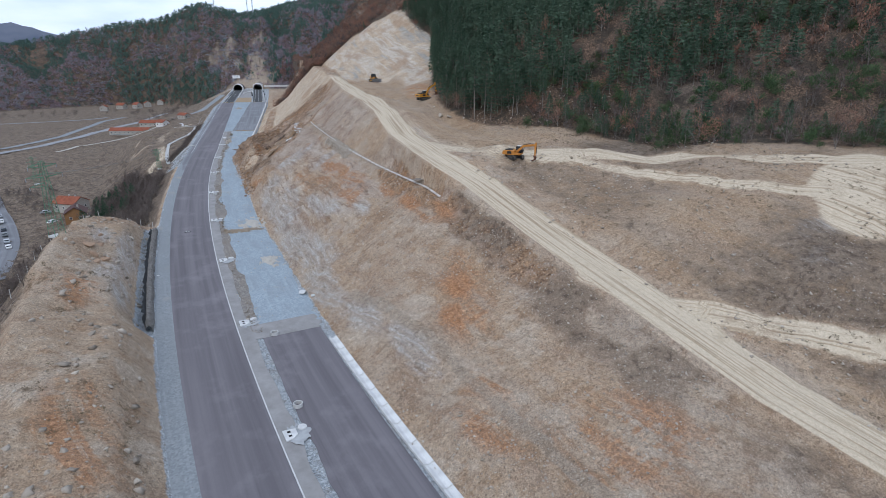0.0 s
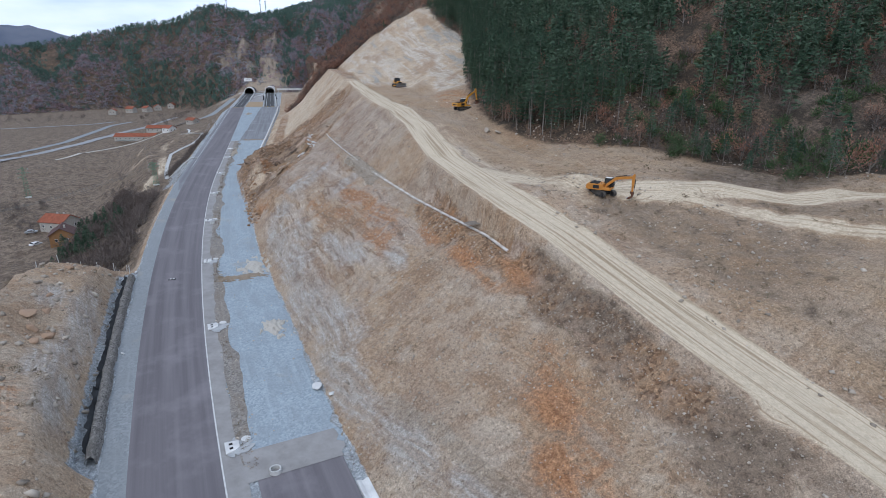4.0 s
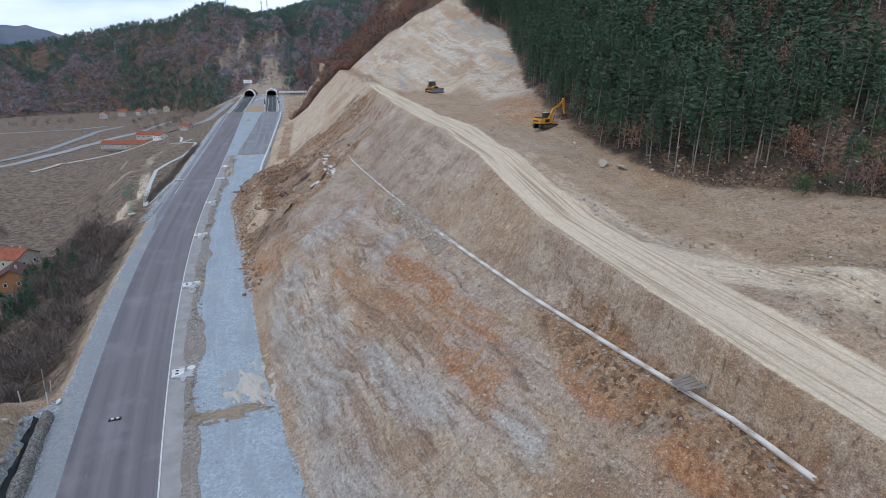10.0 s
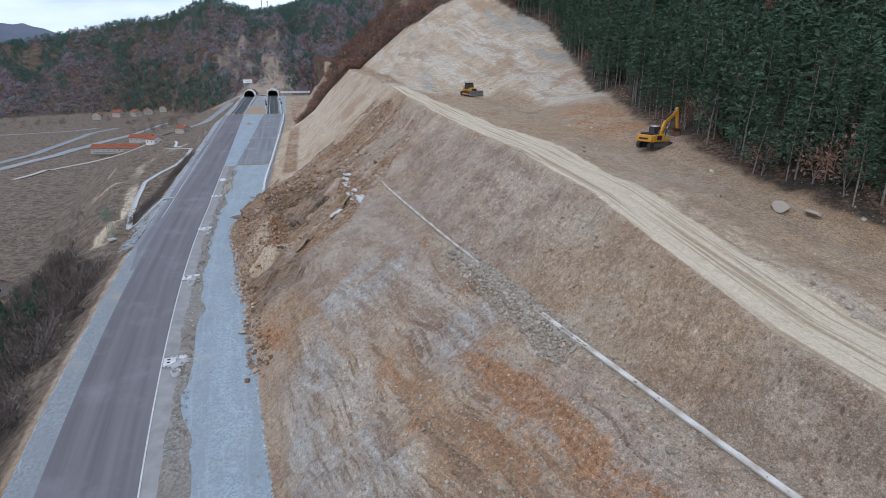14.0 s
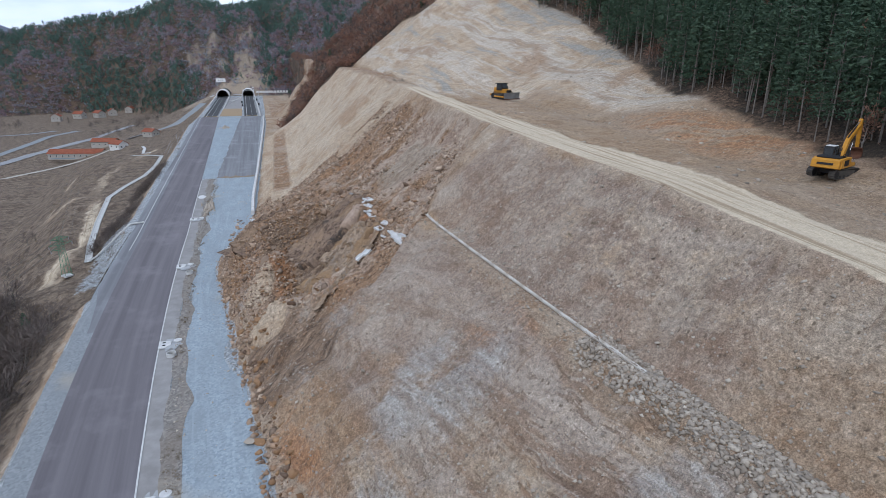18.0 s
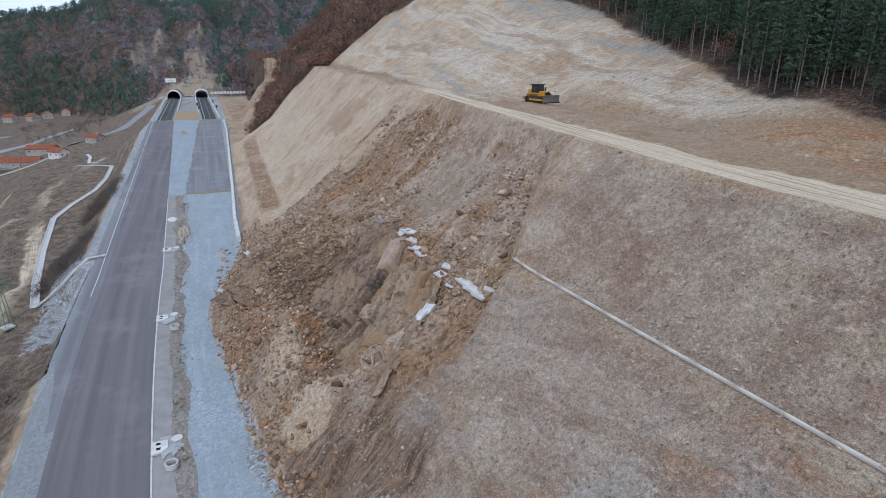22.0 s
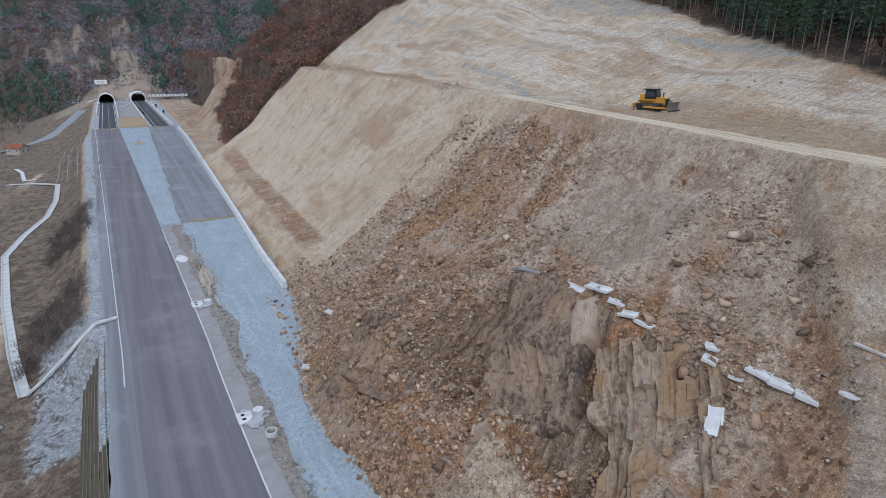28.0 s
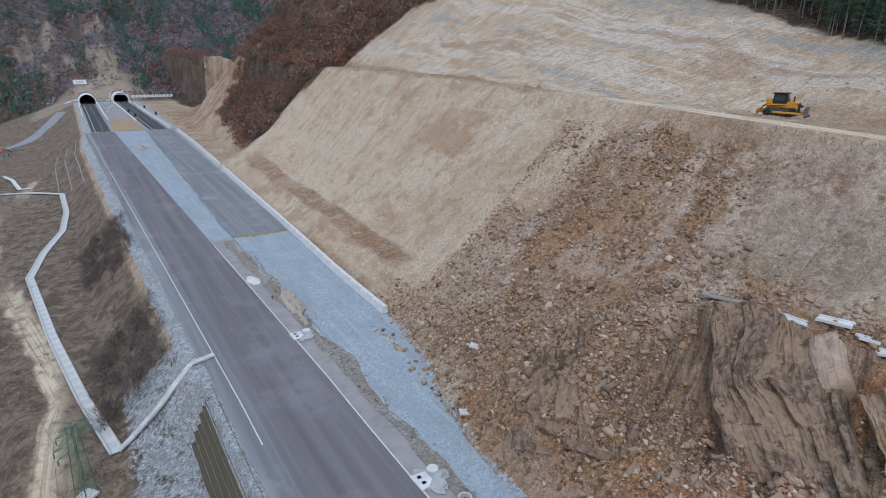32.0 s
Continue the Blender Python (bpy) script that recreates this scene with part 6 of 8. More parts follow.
# boulders that stand out
def boulder(s, d, size, label, mat, seed, squash=0.7, lift=0.2):
    bm = bmesh.new()
    bmesh.ops.create_icosphere(bm, subdivisions=3, radius=0.5)
    rg = np.random.default_rng(seed)
    nrm = rg.normal(0, 1, (10, 3))
    nrm /= np.linalg.norm(nrm, axis=1, keepdims=True)
    cut = rg.uniform(0.17, 0.36, 10)
    for v in bm.verts:
        p = np.array(v.co)
        for n_, c_ in zip(nrm, cut):
            p = p - max(p @ n_ - c_, 0) * n_
        p = p * (1 + 0.06 * noise.noise(Vector(p * 5 + seed)))
        v.co = Vector((p[0] * 1.2, p[1] * 0.9, p[2] * squash)) * size
    ob = part("boulder", bm, mat)
    x, y = place(s, d)
    ob.matrix_world = pose(float(x), float(y), float(ground_z(s, d)) + size * lift, rg.uniform(-15, 15), rg.uniform(-15, 15), rg.uniform(0, 360))
    return tagged(ob, label, "boulder", "boulders")


boulder(56.4, 61.1, 2.0, "large pale grey boulder at the forest foot", M_ROCK_GREY, 301)
boulder(54.0, 62.6, 1.5, "pale grey boulder at the forest foot", M_ROCK_GREY, 302)
boulder(7.6, 11.9, 1.7, "white rounded boulder at the foot of the slope", M_WHITE_CONC, 303, 0.55)
boulder(4.5, 13.0, 1.0, "white rounded stone at the foot of the slope", M_WHITE_CONC, 304)
boulder(98.5, 9.3, 1.5, "flat pale rock at the slope foot", M_ROCK_GREY, 305, 0.45)
boulder(60, -12.6, 0.9, "white boulder on the road shoulder", M_WHITE_CONC, 306)
boulder(27, -11.6, 0.7, "white boulder on the road shoulder", M_WHITE_CONC, 307)
for s, d, sz in ((27.6, -21.8, 2.6), (26.4, -20.1, 2.4), (30.5, -22.5, 2.8), (24.5, -21.0, 1.8), (33, -21, 1.9), (37.6, -21.3, 1.6), (50, -21, 1.5)):
    boulder(s, d, sz, "dark brown rock outcrop on the earth mound", M_ROCK, int(700 + s * 3), 0.6, 0.0)
rg_b = np.random.default_rng(77)
for k in range(40):
    s, d = rg_b.uniform(116, 174), rg_b.uniform(8, 40)
    if d < float(cut_foot(s)) - 0.5:
        continue
    boulder(s, d, rg_b.uniform(0.5, 1.05), "angular brown rock fallen in the landslide", M_ROCK if k % 3 else M_ROCK_OCHRE, 320 + k, rg_b.uniform(0.5, 0.9), 0.18)
for k in range(8):
    s, d = rg_b.uniform(86, 122), rg_b.uniform(9.5, 13)
    boulder(s, max(d, float(cut_foot(s)) - 0.2), rg_b.uniform(0.7, 1.5), "brown rock fallen at the foot of the cut", M_ROCK_OCHRE, 380 + k, 0.7, 0.15)
# bedded rock of the scarp, tapered into the rubble at its rim
def face_z(s, d):
    """The bared rock under the broken gutter: a slightly hollow surface from rim to foot."""
    u = np.clip((d - 15.0) / 16.0, -0.2, 1.1)
    low, top = ground_z(s, 15.0 + 0 * d, False) + 0.2, ground_z(s, 31.0 + 0 * d, False) - 1.7
    return low + (top - low) * u - 1.3 * np.sin(np.pi * np.clip(u, 0, 1))


def broken_rows(b, a, seed, wide, long_, high, tilt):
    """Rows of broken beds: each piece has its own width, length, height and lean."""
    rg = np.random.default_rng(seed)
    edges = np.cumsum(rg.uniform(*wide, 200)) + b.min() - 1
    row = np.searchsorted(edges, b)
    run = a / rg.uniform(*long_, 220)[row] + rg.uniform(0, 9, 220)[row]
    col = np.floor(run)
    left, right = edges[row - 1], edges[row]
    return lattice(row, col, seed) ** 1.5 * high + tilt * ((b - left) / (right - left) - 0.5) * (0.3 + lattice(row, col, seed + 1)) + 0.5 * tilt * (run - col - 0.5) * (lattice(row, col, seed + 2) - 0.5)


def bed_relief(b, a, seed):
    """A mostly smooth foliated face with a few broken steps."""
    return broken_rows(b, a, seed, (0.5, 2.2), (2.5, 7.0), 0.45, 0.22) + broken_rows(b, a, seed + 20, (0.12, 0.45), (0.5, 2.4), 0.17, 0.06) + fbm(b * 0.3, a * 0.3, seed + 9, 3) * 0.30 + np.abs(fbm(b * 1.6, a * 1.2, seed + 11, 3)) * 0.18


def slab_relief(b, a, seed):
    """Long jointed slabs lying on the slope."""
    return broken_rows(b, a, seed, (0.5, 1.9), (1.3, 4.2), 0.95, 0.5) + broken_rows(b, a, seed + 20, (0.2, 0.7), (0.4, 1.8), 0.22, 0.12) + np.abs(fbm(b * 1.6, a * 1.6, seed + 11, 3)) * 0.14 + fbm(b * 0.35, a * 0.35, seed + 9, 3) * 0.25


scar = thing("rock_scarp", along(136, 24, 12), "bared brown bedrock scarp below the broken gutter", "rock face")


def rock_face(at, half_b, half_a, d0, d1, lift, label, mat, relief=bed_relief, ragged=0.8, seed=1):
    """Bare rock pushed out square to the slope, on a grid that lies along its beds and sinks into the rubble at its rim."""
    b, a = np.meshgrid(np.arange(-half_b, half_b, 0.11), np.arange(-half_a, half_a, 0.13), indexing="ij")
    s = at[0] + 0.75 * b + 0.66 * a + fbm(b * 0.17, a * 0.17, seed + 40, 3) * 0.7
    d = at[1] - 0.66 * b + 0.75 * a + fbm(b * 0.17, a * 0.17, seed + 50, 3) * 0.6
    rim = np.minimum(np.minimum(half_b - np.abs(b), half_a - np.abs(a)), np.minimum(d - d0, d1 - d)) + ragged * fbm(b * 0.5, a * 0.3, seed + 60, 3) - 0.3
    out = lift * step(0.0, 0.9, rim) - 1.8 * step(0.35, -0.25, rim) + relief(b, a, seed) * step(-0.2, 0.5, rim)
    z = np.maximum(face_z(s, d), ground_z(s, d) - 0.35) + out * 0.72
    x, y = place(s, d - out * 0.62)
    ob = grid_mesh("rock_face", x, y, z, mat, scar, label, uv=(b, a))
    ob.matrix_parent_inverse = scar.matrix_basis.inverted()
    ob.data.polygons.foreach_set("use_smooth", np.zeros(len(ob.data.polygons), bool))
    return ob


def face_material(name, dark, light, band, stain, cell=None):
    """Foliated rock: fine lines down the beds, bands, dark stains."""
    k = Net(name, 0.9)
    at = k.attr("sd")
    fine = k.noise(1.7, 7, 0.68, vec=at, stretch=(1.0, 0.42, 1), turn=(0, 0, 8), distort=0.6)
    wide = k.noise(0.34, 6, 0.6, vec=at, stretch=(1.0, 0.35, 1), turn=(0, 0, 8))
    col = k.mix(k.ramp(fine, (0.40, 0), (0.58, 1)), dark, light)
    col = k.mix(k.ramp(wide, (0.52, 0), (0.57, 0.75)), col, band)
    col = k.mix(k.ramp(wide, (0.38, 0.80), (0.43, 0)), col, stain)
    col = k.mix(k.ramp(k.noise(0.7, 6, 0.7, vec=at), (0.56, 0), (0.62, 0.8)), col, tuple(v * 0.6 for v in dark))
    col = k.mix(k.ramp(k.noise(1.8, 7, 0.72), (0.54, 0), (0.62, 0.7)), col, tuple(v * 1.2 for v in band))
    col = k.mix(k.ramp(k.noise(5, 6, 0.75), (0.54, 0), (0.70, 0.5)), col, tuple(v * 1.15 for v in light))
    return k.done(col, k.math("ADD", fine, k.math("MULTIPLY", k.noise(6, 6, 0.75), 0.4)), 0.12)


M_FACE = face_material("bedded_brown_rock", (0.080, 0.052, 0.037), (0.235, 0.164, 0.120), (0.285, 0.196, 0.130), (0.055, 0.048, 0.044))
M_LEDGE = face_material("tan_jointed_rock", (0.170, 0.120, 0.086), (0.345, 0.262, 0.190), (0.265, 0.165, 0.090), (0.235, 0.200, 0.170))
M_PINK = face_material("pale_pink_rock", (0.290, 0.212, 0.165), (0.420, 0.325, 0.258), (0.360, 0.262, 0.196), (0.270, 0.210, 0.170))
rock_face((136.9, 25.2), 4.8, 10.5, 15.4, 31.2, 0.35, "large dark brown foliated rock face", M_FACE, bed_relief, 0.5, 11)
rock_face((121.8, 23.2), 4.6, 9.0, 16.8, 29.6, -0.35, "tan jointed slabs stepping down the slope", M_LEDGE, slab_relief, 1.6, 31)
rock_face((149.0, 14.5), 5.5, 7.0, 9.0, 20.0, -0.1, "broken brown bedrock among rubble", M_FACE, slab_relief, 1.6, 71)
rock_face((134.2, 28.4), 1.5, 2.6, 20.0, 31.0, 0.65, "pale pinkish rock block under the gutter", M_PINK, lambda b, a, seed: 0.5 * bed_relief(b, a, seed), 0.3, 91)


# slabs of rock lying along the beds
def rock_plate(s, d, size, seed, mat):
    rg = np.random.default_rng(seed)
    v, f = rock_template(seed, 1.0)
    bm = bmesh.new()
    vs = [bm.verts.new((p[0] * size * 0.55, p[1] * size * 1.9, p[2] * size * 0.75)) for p in v]
    for tri in f:
        bm.faces.new([vs[i] for i in tri])
    bmesh.ops.recalc_face_normals(bm, faces=bm.faces[:])
    ob = part("rock_slab", bm, mat)
    x, y = place(s, d)
    up = math.degrees(math.atan2(float(ground_z(s, d + 1, False) - ground_z(s, d - 1, False)), 2))
    ob.matrix_world = pose(float(x), float(y), float(ground_z(s, d)) + size * 0.12, 0, 0, math.degrees(float(heading(s))) - 90 + rg.uniform(-35, 5)) @ pose(0, 0, 0, up + rg.uniform(-10, 10), rg.uniform(-30, 30), 0)
    return tagged(ob, "angular slab of bedded brown rock in the scarp", "rock", "bedded rock slabs")


for k in range(30):
    rock_plate(rg_b.uniform(129, 158), rg_b.uniform(10, 18), rg_b.uniform(0.4, 1.0), 600 + k, M_ROCK)

# kerbed bank with black fabric on the left
k = Net("rammed_gravel_bank", 0.95)
bw = k.mix(k.ramp(k.cells(7.0, out="Color"), (0.15, 0), (0.85, 1)), (0.070, 0.066, 0.062), (0.300, 0.285, 0.268))
bw = k.mix(k.ramp(k.noise(0.5, 6, 0.7), (0.5, 0), (0.62, 0.6)), bw, (0.120, 0.110, 0.098))
M_BANKWALL = k.done(bw, k.cells(7.0), 0.15)
bank = thing("gravel_bank_wall", along(4, -13), "dark gravel-faced bank wall with black fabric behind", "wall", kind="structure")
sv = np.arange(3, 57.5, 0.75)
prof = [(-12.35, 0.0), (-12.55, 0.75), (-12.8, 1.05), (-13.25, 1.05), (-13.5, 0.8), (-13.6, 0.2)]
s2, k2 = np.meshgrid(sv, np.arange(len(prof)), indexing="ij")
pd_, ph_ = np.array([p[0] for p in prof])[k2], np.array([p[1] for p in prof])[k2]
x, y = place(s2, pd_ + fbm(s2 * 0.9, k2 * 0.7, 211, 3) * 0.16)
grid_mesh("bank", x, y, road_z(s2) + ph_ * (1 + 0.12 * fbm(s2 * 0.3, k2 * 0.5, 212, 3)), M_BANKWALL, bank).matrix_parent_inverse = bank.matrix_basis.inverted()
for k, s0 in enumerate(np.arange(4, 55, 4.3)):
    ss = np.linspace(s0, s0 + 4.6, 9)
    s2, t2 = np.meshgrid(ss, np.linspace(0, 1, 5), indexing="ij")
    dd = -13.45 - t2 * (0.42 + 0.25 * fbm(s2 * 0.9, t2 * 0, 220 + k, 2))
    x, y = place(s2, dd)
    z = road_z(s2) + 0.8 + t2 * 0.5 + 0.10 * fbm(s2 * 1.2, t2 * 2, 230 + k, 2) + (k % 2) * 0.03
    grid_mesh("fabric_sheet", x, y, z, M_BLACK_RUB, bank).matrix_parent_inverse = bank.matrix_basis.inverted()
# terraced earth wall below the left shoulder
M_TERRACE = rock_material("mossy_terrace_face", (0.070, 0.062, 0.044), (0.120, 0.100, 0.070), (0.050, 0.058, 0.028))
terr = thing("terraced_earth_wall", along(165, -13), "stepped mossy earth wall held by grey mesh rows", "wall", kind="structure")
for k in range(7):
    s2, t2 = np.meshgrid(np.arange(146, 179 - k * 0.4, 0.9), np.arange(4), indexing="ij")
    offs = np.array([0.0, 0.04, 0.30, 0.46])[t2]
    hh = np.array([0.0, -0.62, -0.66, -0.72])[t2]
    x, y = place(s2, -12.4 - k * 0.44 - offs - 0.02 * (s2 - 160) * 0 + fbm(s2 * 0.6, k + 0 * s2, 240, 2) * 0.06)
    grid_mesh("terrace", x, y, road_z(s2) + 0.06 - k * 0.72 + hh + fbm(s2 * 0.8, k + t2, 241, 2) * 0.05, M_TERRACE, terr).matrix_parent_inverse = terr.matrix_basis.inverted()
    bm = bmesh.new()
    for sa in np.arange(146, 178, 4.0):
        xa, ya = place(sa, -12.42 - k * 0.44)
        xb, yb = place(sa + 4, -12.42 - k * 0.44)
        tube(bm, (float(xa), float(ya), float(road_z(sa)) + 0.08 - k * 0.72), (float(xb), float(yb), float(road_z(sa + 4)) + 0.08 - k * 0.72), 0.03, seg=4)
    part("mesh_rail", bm, M_WOOD, terr).matrix_parent_inverse = terr.matrix_basis.inverted()

# concrete channel in the valley, with the chute down to it
def channel(name, pts, wd, label, mat, step_len=2.4, rim=0.22):
    """An open channel of short segments through (s, d) points."""
    t = thing(name, along(*pts[0], 0, True), label, "drain", kind="structure")
    bm = bmesh.new()
    w = wd / 2
    slab(bm, [(-w, 0), (w, 0), (w, rim), (w * 0.75, rim), (w * 0.45, 0.07), (-w * 0.45, 0.07), (-w * 0.75, rim), (-w, rim)], 1.0, pose(0, -0.5, 0, 90, 0, 0) @ Matrix.Scale(-1, 4, (0, 0, 1)))
    bmesh.ops.recalc_face_normals(bm, faces=bm.faces[:])
    me = shared("channel_segment", bm, mat)
    for (s0, d0), (s1, d1) in zip(pts, pts[1:]):
        n = max(1, round(math.hypot(s1 - s0, d1 - d0) / step_len))
        for k in range(n):
            a, b = k / n, (k + 1) / n
            pa = Vector(drop(s0 + (s1 - s0) * a, d0 + (d1 - d0) * a, False))
            pb = Vector(drop(s0 + (s1 - s0) * b, d0 + (d1 - d0) * b, False))
            v = pb - pa
            q = Matrix.Translation((pa + pb) / 2 + Vector((0, 0, 0.12 + (k % 2) * 0.03))) @ pose(0, 0, 0, 0, 0, math.degrees(math.atan2(-v.x, v.y))) @ pose(0, 0, 0, math.degrees(math.atan2(v.z, math.hypot(v.x, v.y)))) @ Matrix.Diagonal((1, v.length * 1.01, 1, 1))
            piece("channel_segment", me, t, q)
    return t


channel("valley_channel", [(181.3, -22.5), (195.2, -25.3), (218, -28.9), (250.5, -33), (266, -30.9), (281.3, -27.2), (300, -26.2), (324.6, -27.2), (338.8, -35.3), (349.4, -44.3)], 1.45, "pale concrete stepped channel winding along the valley bench", M_CONCRETE)
channel("slope_chute", [(184.3, -10.8), (183.4, -13.5), (181.9, -17.2), (181.4, -22.2)], 0.8, "narrow concrete chute down the gravel bank", M_CONCRETE, 1.6, 0.2)
channel("valley_channel", [(350, -36), (352, -39.5), (362, -41), (379.6, -43.3), (396.9, -47.4)], 1.3, "short concrete channel at the foot of the embankment", M_WHITE_CONC)

# lattice pylons and wires
def pylon(m, h, base, label, arm=3.2, levels=9):
    t = thing("lattice_pylon", m, label, "pylon", "lattice pylons")
    def corner(k, z):
        w = base / 2 + (0.32 - base / 2) * (z / h)
        return Vector((w * (1, 1, -1, -1)[k % 4], w * (1, -1, -1, 1)[k % 4], z))
    for k in range(4):
        part("leg", tube(bmesh.new(), corner(k, 0), corner(k, h), 0.055, 0.04, 5), M_STEEL_GREEN, t)
    zs = [h * (1 - (1 - i / levels) ** 1.15) for i in range(levels + 1)]
    for k in range(4):
        bm = bmesh.new()
        for i in range(levels):
            a, b = (k, k + 1) if i % 2 else (k + 1, k)
            tube(bm, corner(a, zs[i]), corner(b, zs[i + 1]), 0.028, seg=4)
            tube(bm, corner(k, zs[i + 1]), corner(k + 1, zs[i + 1]), 0.022, seg=4)
        part("bracing", bm, M_STEEL_GREEN, t)
    for z, ln in ((h * 0.80, arm), (h * 0.93, arm * 0.78), (h * 0.68, arm * 0.9)):
        for sx in (-1, 1):
            if ln == arm * 0.9 and sx == 1:
                continue
            bm = bmesh.new()
            tip = Vector((sx * ln, 0, z + 0.15))
            for sy in (-0.3, 0.3):
                tube(bm, (sx * 0.3, sy, z - 0.1), tip, 0.05, 0.035, 4)
                tube(bm, (sx * 0.3, sy, z + 0.6), tip, 0.045, 0.03, 4)
            a_ = part("cross_arm", bm, M_STEEL_GREEN, t)
            part("insulator", tube(bmesh.new(), tip - Vector((0, 0, 0.05)), tip - Vector((0, 0, 0.65)), 0.07, seg=6), M_STEEL, a_, "grey glass insulator string")
    part("footing", box(bmesh.new(), (base + 0.25, base + 0.25, 0.4), (0, 0, 0.0), bevel=0.05), M_CONCRETE, t, "square concrete footing")
    return t


py1 = Vector((-121.9, 239.0, -0.3))
py1.z = float(ground_z(177.8, -25.7, False))
pylon(Matrix.Translation(py1) @ pose(0, 0, 0, 0, 0, 60), 8.6, 1.4, "short green lattice pylon on a concrete footing by the channel", 2.3, 8)
py2 = Vector(drop(33.5, -27.5))
pylon(Matrix.Translation(py2) @ pose(0, 0, 0, 0, 0, 65), 14.0, 2.0, "green lattice pylon behind the earth mound", 3.2, 10)
py3 = Vector(drop(262, -103, False))
pylon(Matrix.Translation(py3) @ pose(0, 0, 0, 0, 0, 60), 15.0, 2.0, "green lattice pylon standing in the dry valley field", 3.0, 9)
wires = thing("power_lines", Matrix.Translation(py2), "thin sagging power lines between the pylons", "cable")
for off in (-2.6, 0, 2.6):
    for pa, pb, ha, hb in ((py2, py1, 11.6, 8.0), (py1, Vector(drop(330, -60, False)), 8.0, 12)):
        bm = bmesh.new()
        last = None
        for k in range(15):
            u = k / 14
            p = pa.lerp(pb, u) + Vector((off * 0.4, off * 0.7, ha + (hb - ha) * u - 5 * u * (1 - u)))
            if last is not None:
                tube(bm, last, p, 0.018, seg=3)
            last = p
        part("wire", bm, M_WIRE, wires).matrix_parent_inverse = wires.matrix_basis.inverted()

# fence posts on the mound
me_post = shared("fence_post", box(bmesh.new(), (0.11, 0.11, 1.7), (0, 0, 0.75), bevel=0.015), M_CONCRETE)
for k, (s, d) in enumerate(((60, -13.6), (59.6, -16), (58.8, -18.4), (57.8, -20.8), (56, -23.6), (53, -26.2), (49.5, -28.2), (45.5, -29.6), (41.5, -30.6), (37, -31.2), (32.5, -31.6), (28, -32), (23, -32.2), (17, -32.4), (67, -15.2), (72, -17.4), (77, -19))):
    ob = new("fence_post", me_post)
    ob.matrix_world = Matrix.Translation(drop(s, d)) @ pose(0, 0, 0, random.uniform(-5, 5), random.uniform(-5, 5), random.uniform(0, 90))
    tagged(ob, "thin grey concrete fence post on the earth mound", "post", "fence posts")

# ---- valley: roads, houses, vehicles ----
M_ROAD_V = asphalt_material("valley_road", (0.230, 0.235, 0.245), (0.330, 0.335, 0.345), 0.5)
def valley_road(name, pts, wd, mat, label, lift=0.12):
    P = np.array(pts, float)
    seg = np.concatenate([[0], np.cumsum(np.hypot(*np.diff(P, axis=0).T))])
    u = np.linspace(0, seg[-1], max(12, int(seg[-1] / 5)))
    s, d = np.interp(u, seg, P[:, 0]), np.interp(u, seg, P[:, 1])
    for _ in range(3):
        s[1:-1], d[1:-1] = (s[:-2] + 2 * s[1:-1] + s[2:]) / 4, (d[:-2] + 2 * d[1:-1] + d[2:]) / 4
    x, y = place(s, d)
    tx, ty = np.gradient(x), np.gradient(y)
    ln = np.hypot(tx, ty)
    o = np.linspace(-wd / 2, wd / 2, 5)
    X, Y = x[:, None] + o[None] * (ty / ln)[:, None], y[:, None] - o[None] * (tx / ln)[:, None]
    Z = np.repeat(ground_z(s, d, True)[:, None], 5, 1) + lift
    for _ in range(4):
        Z[1:-1] = (Z[:-2] + 2 * Z[1:-1] + Z[2:]) / 4
    Z = np.maximum(Z, ground_z(np.repeat(s[:, None], 5, 1), np.repeat(d[:, None], 5, 1)) + lift)
    return tagged(grid_mesh(name, X, Y, Z, mat, uv=(np.repeat(u[:, None], 5, 1), np.repeat(o[None], len(u), 0))), label, "road", kind="structure")


valley_road("valley_road_1", [(360, -175), (415.6, -150), (465, -137), (530, -124), (592, -105), (622, -92)], 7.5, M_ROAD_V, "pale grey old road crossing the valley floor", 0.2)
valley_road("valley_road_2", [(400, -172), (470, -153), (540, -150), (592, -150), (625, -138)], 6, M_SHOULDER, "pale gravel road curving over the valley floor", 0.2)
valley_road("valley_road_3", [(560, -330), (592, -221), (610, -170), (630, -156)], 6, M_SHOULDER, "pale gravel track at the far side of the valley", 0.2)
valley_road("valley_road_4", [(380, -130), (420, -112), (436, -98), (446, -70)], 3.2, M_PALE_EARTH, "pale dirt track to the farm buildings", 0.2)
valley_road("valley_road_5", [(110, -66), (143, -72), (158, -78), (176, -86), (196, -96), (240, -116)], 6.5, M_ASPHALT_OLD, "old asphalt road below the mound with parked cars", 0.2)
valley_road("grey_haul_ramp", [(500, -75), (498, -55), (502, -40), (520, -30), (545, -24)], 9, M_SHOULDER, "wide grey gravel ramp climbing to the tunnels", 0.3)


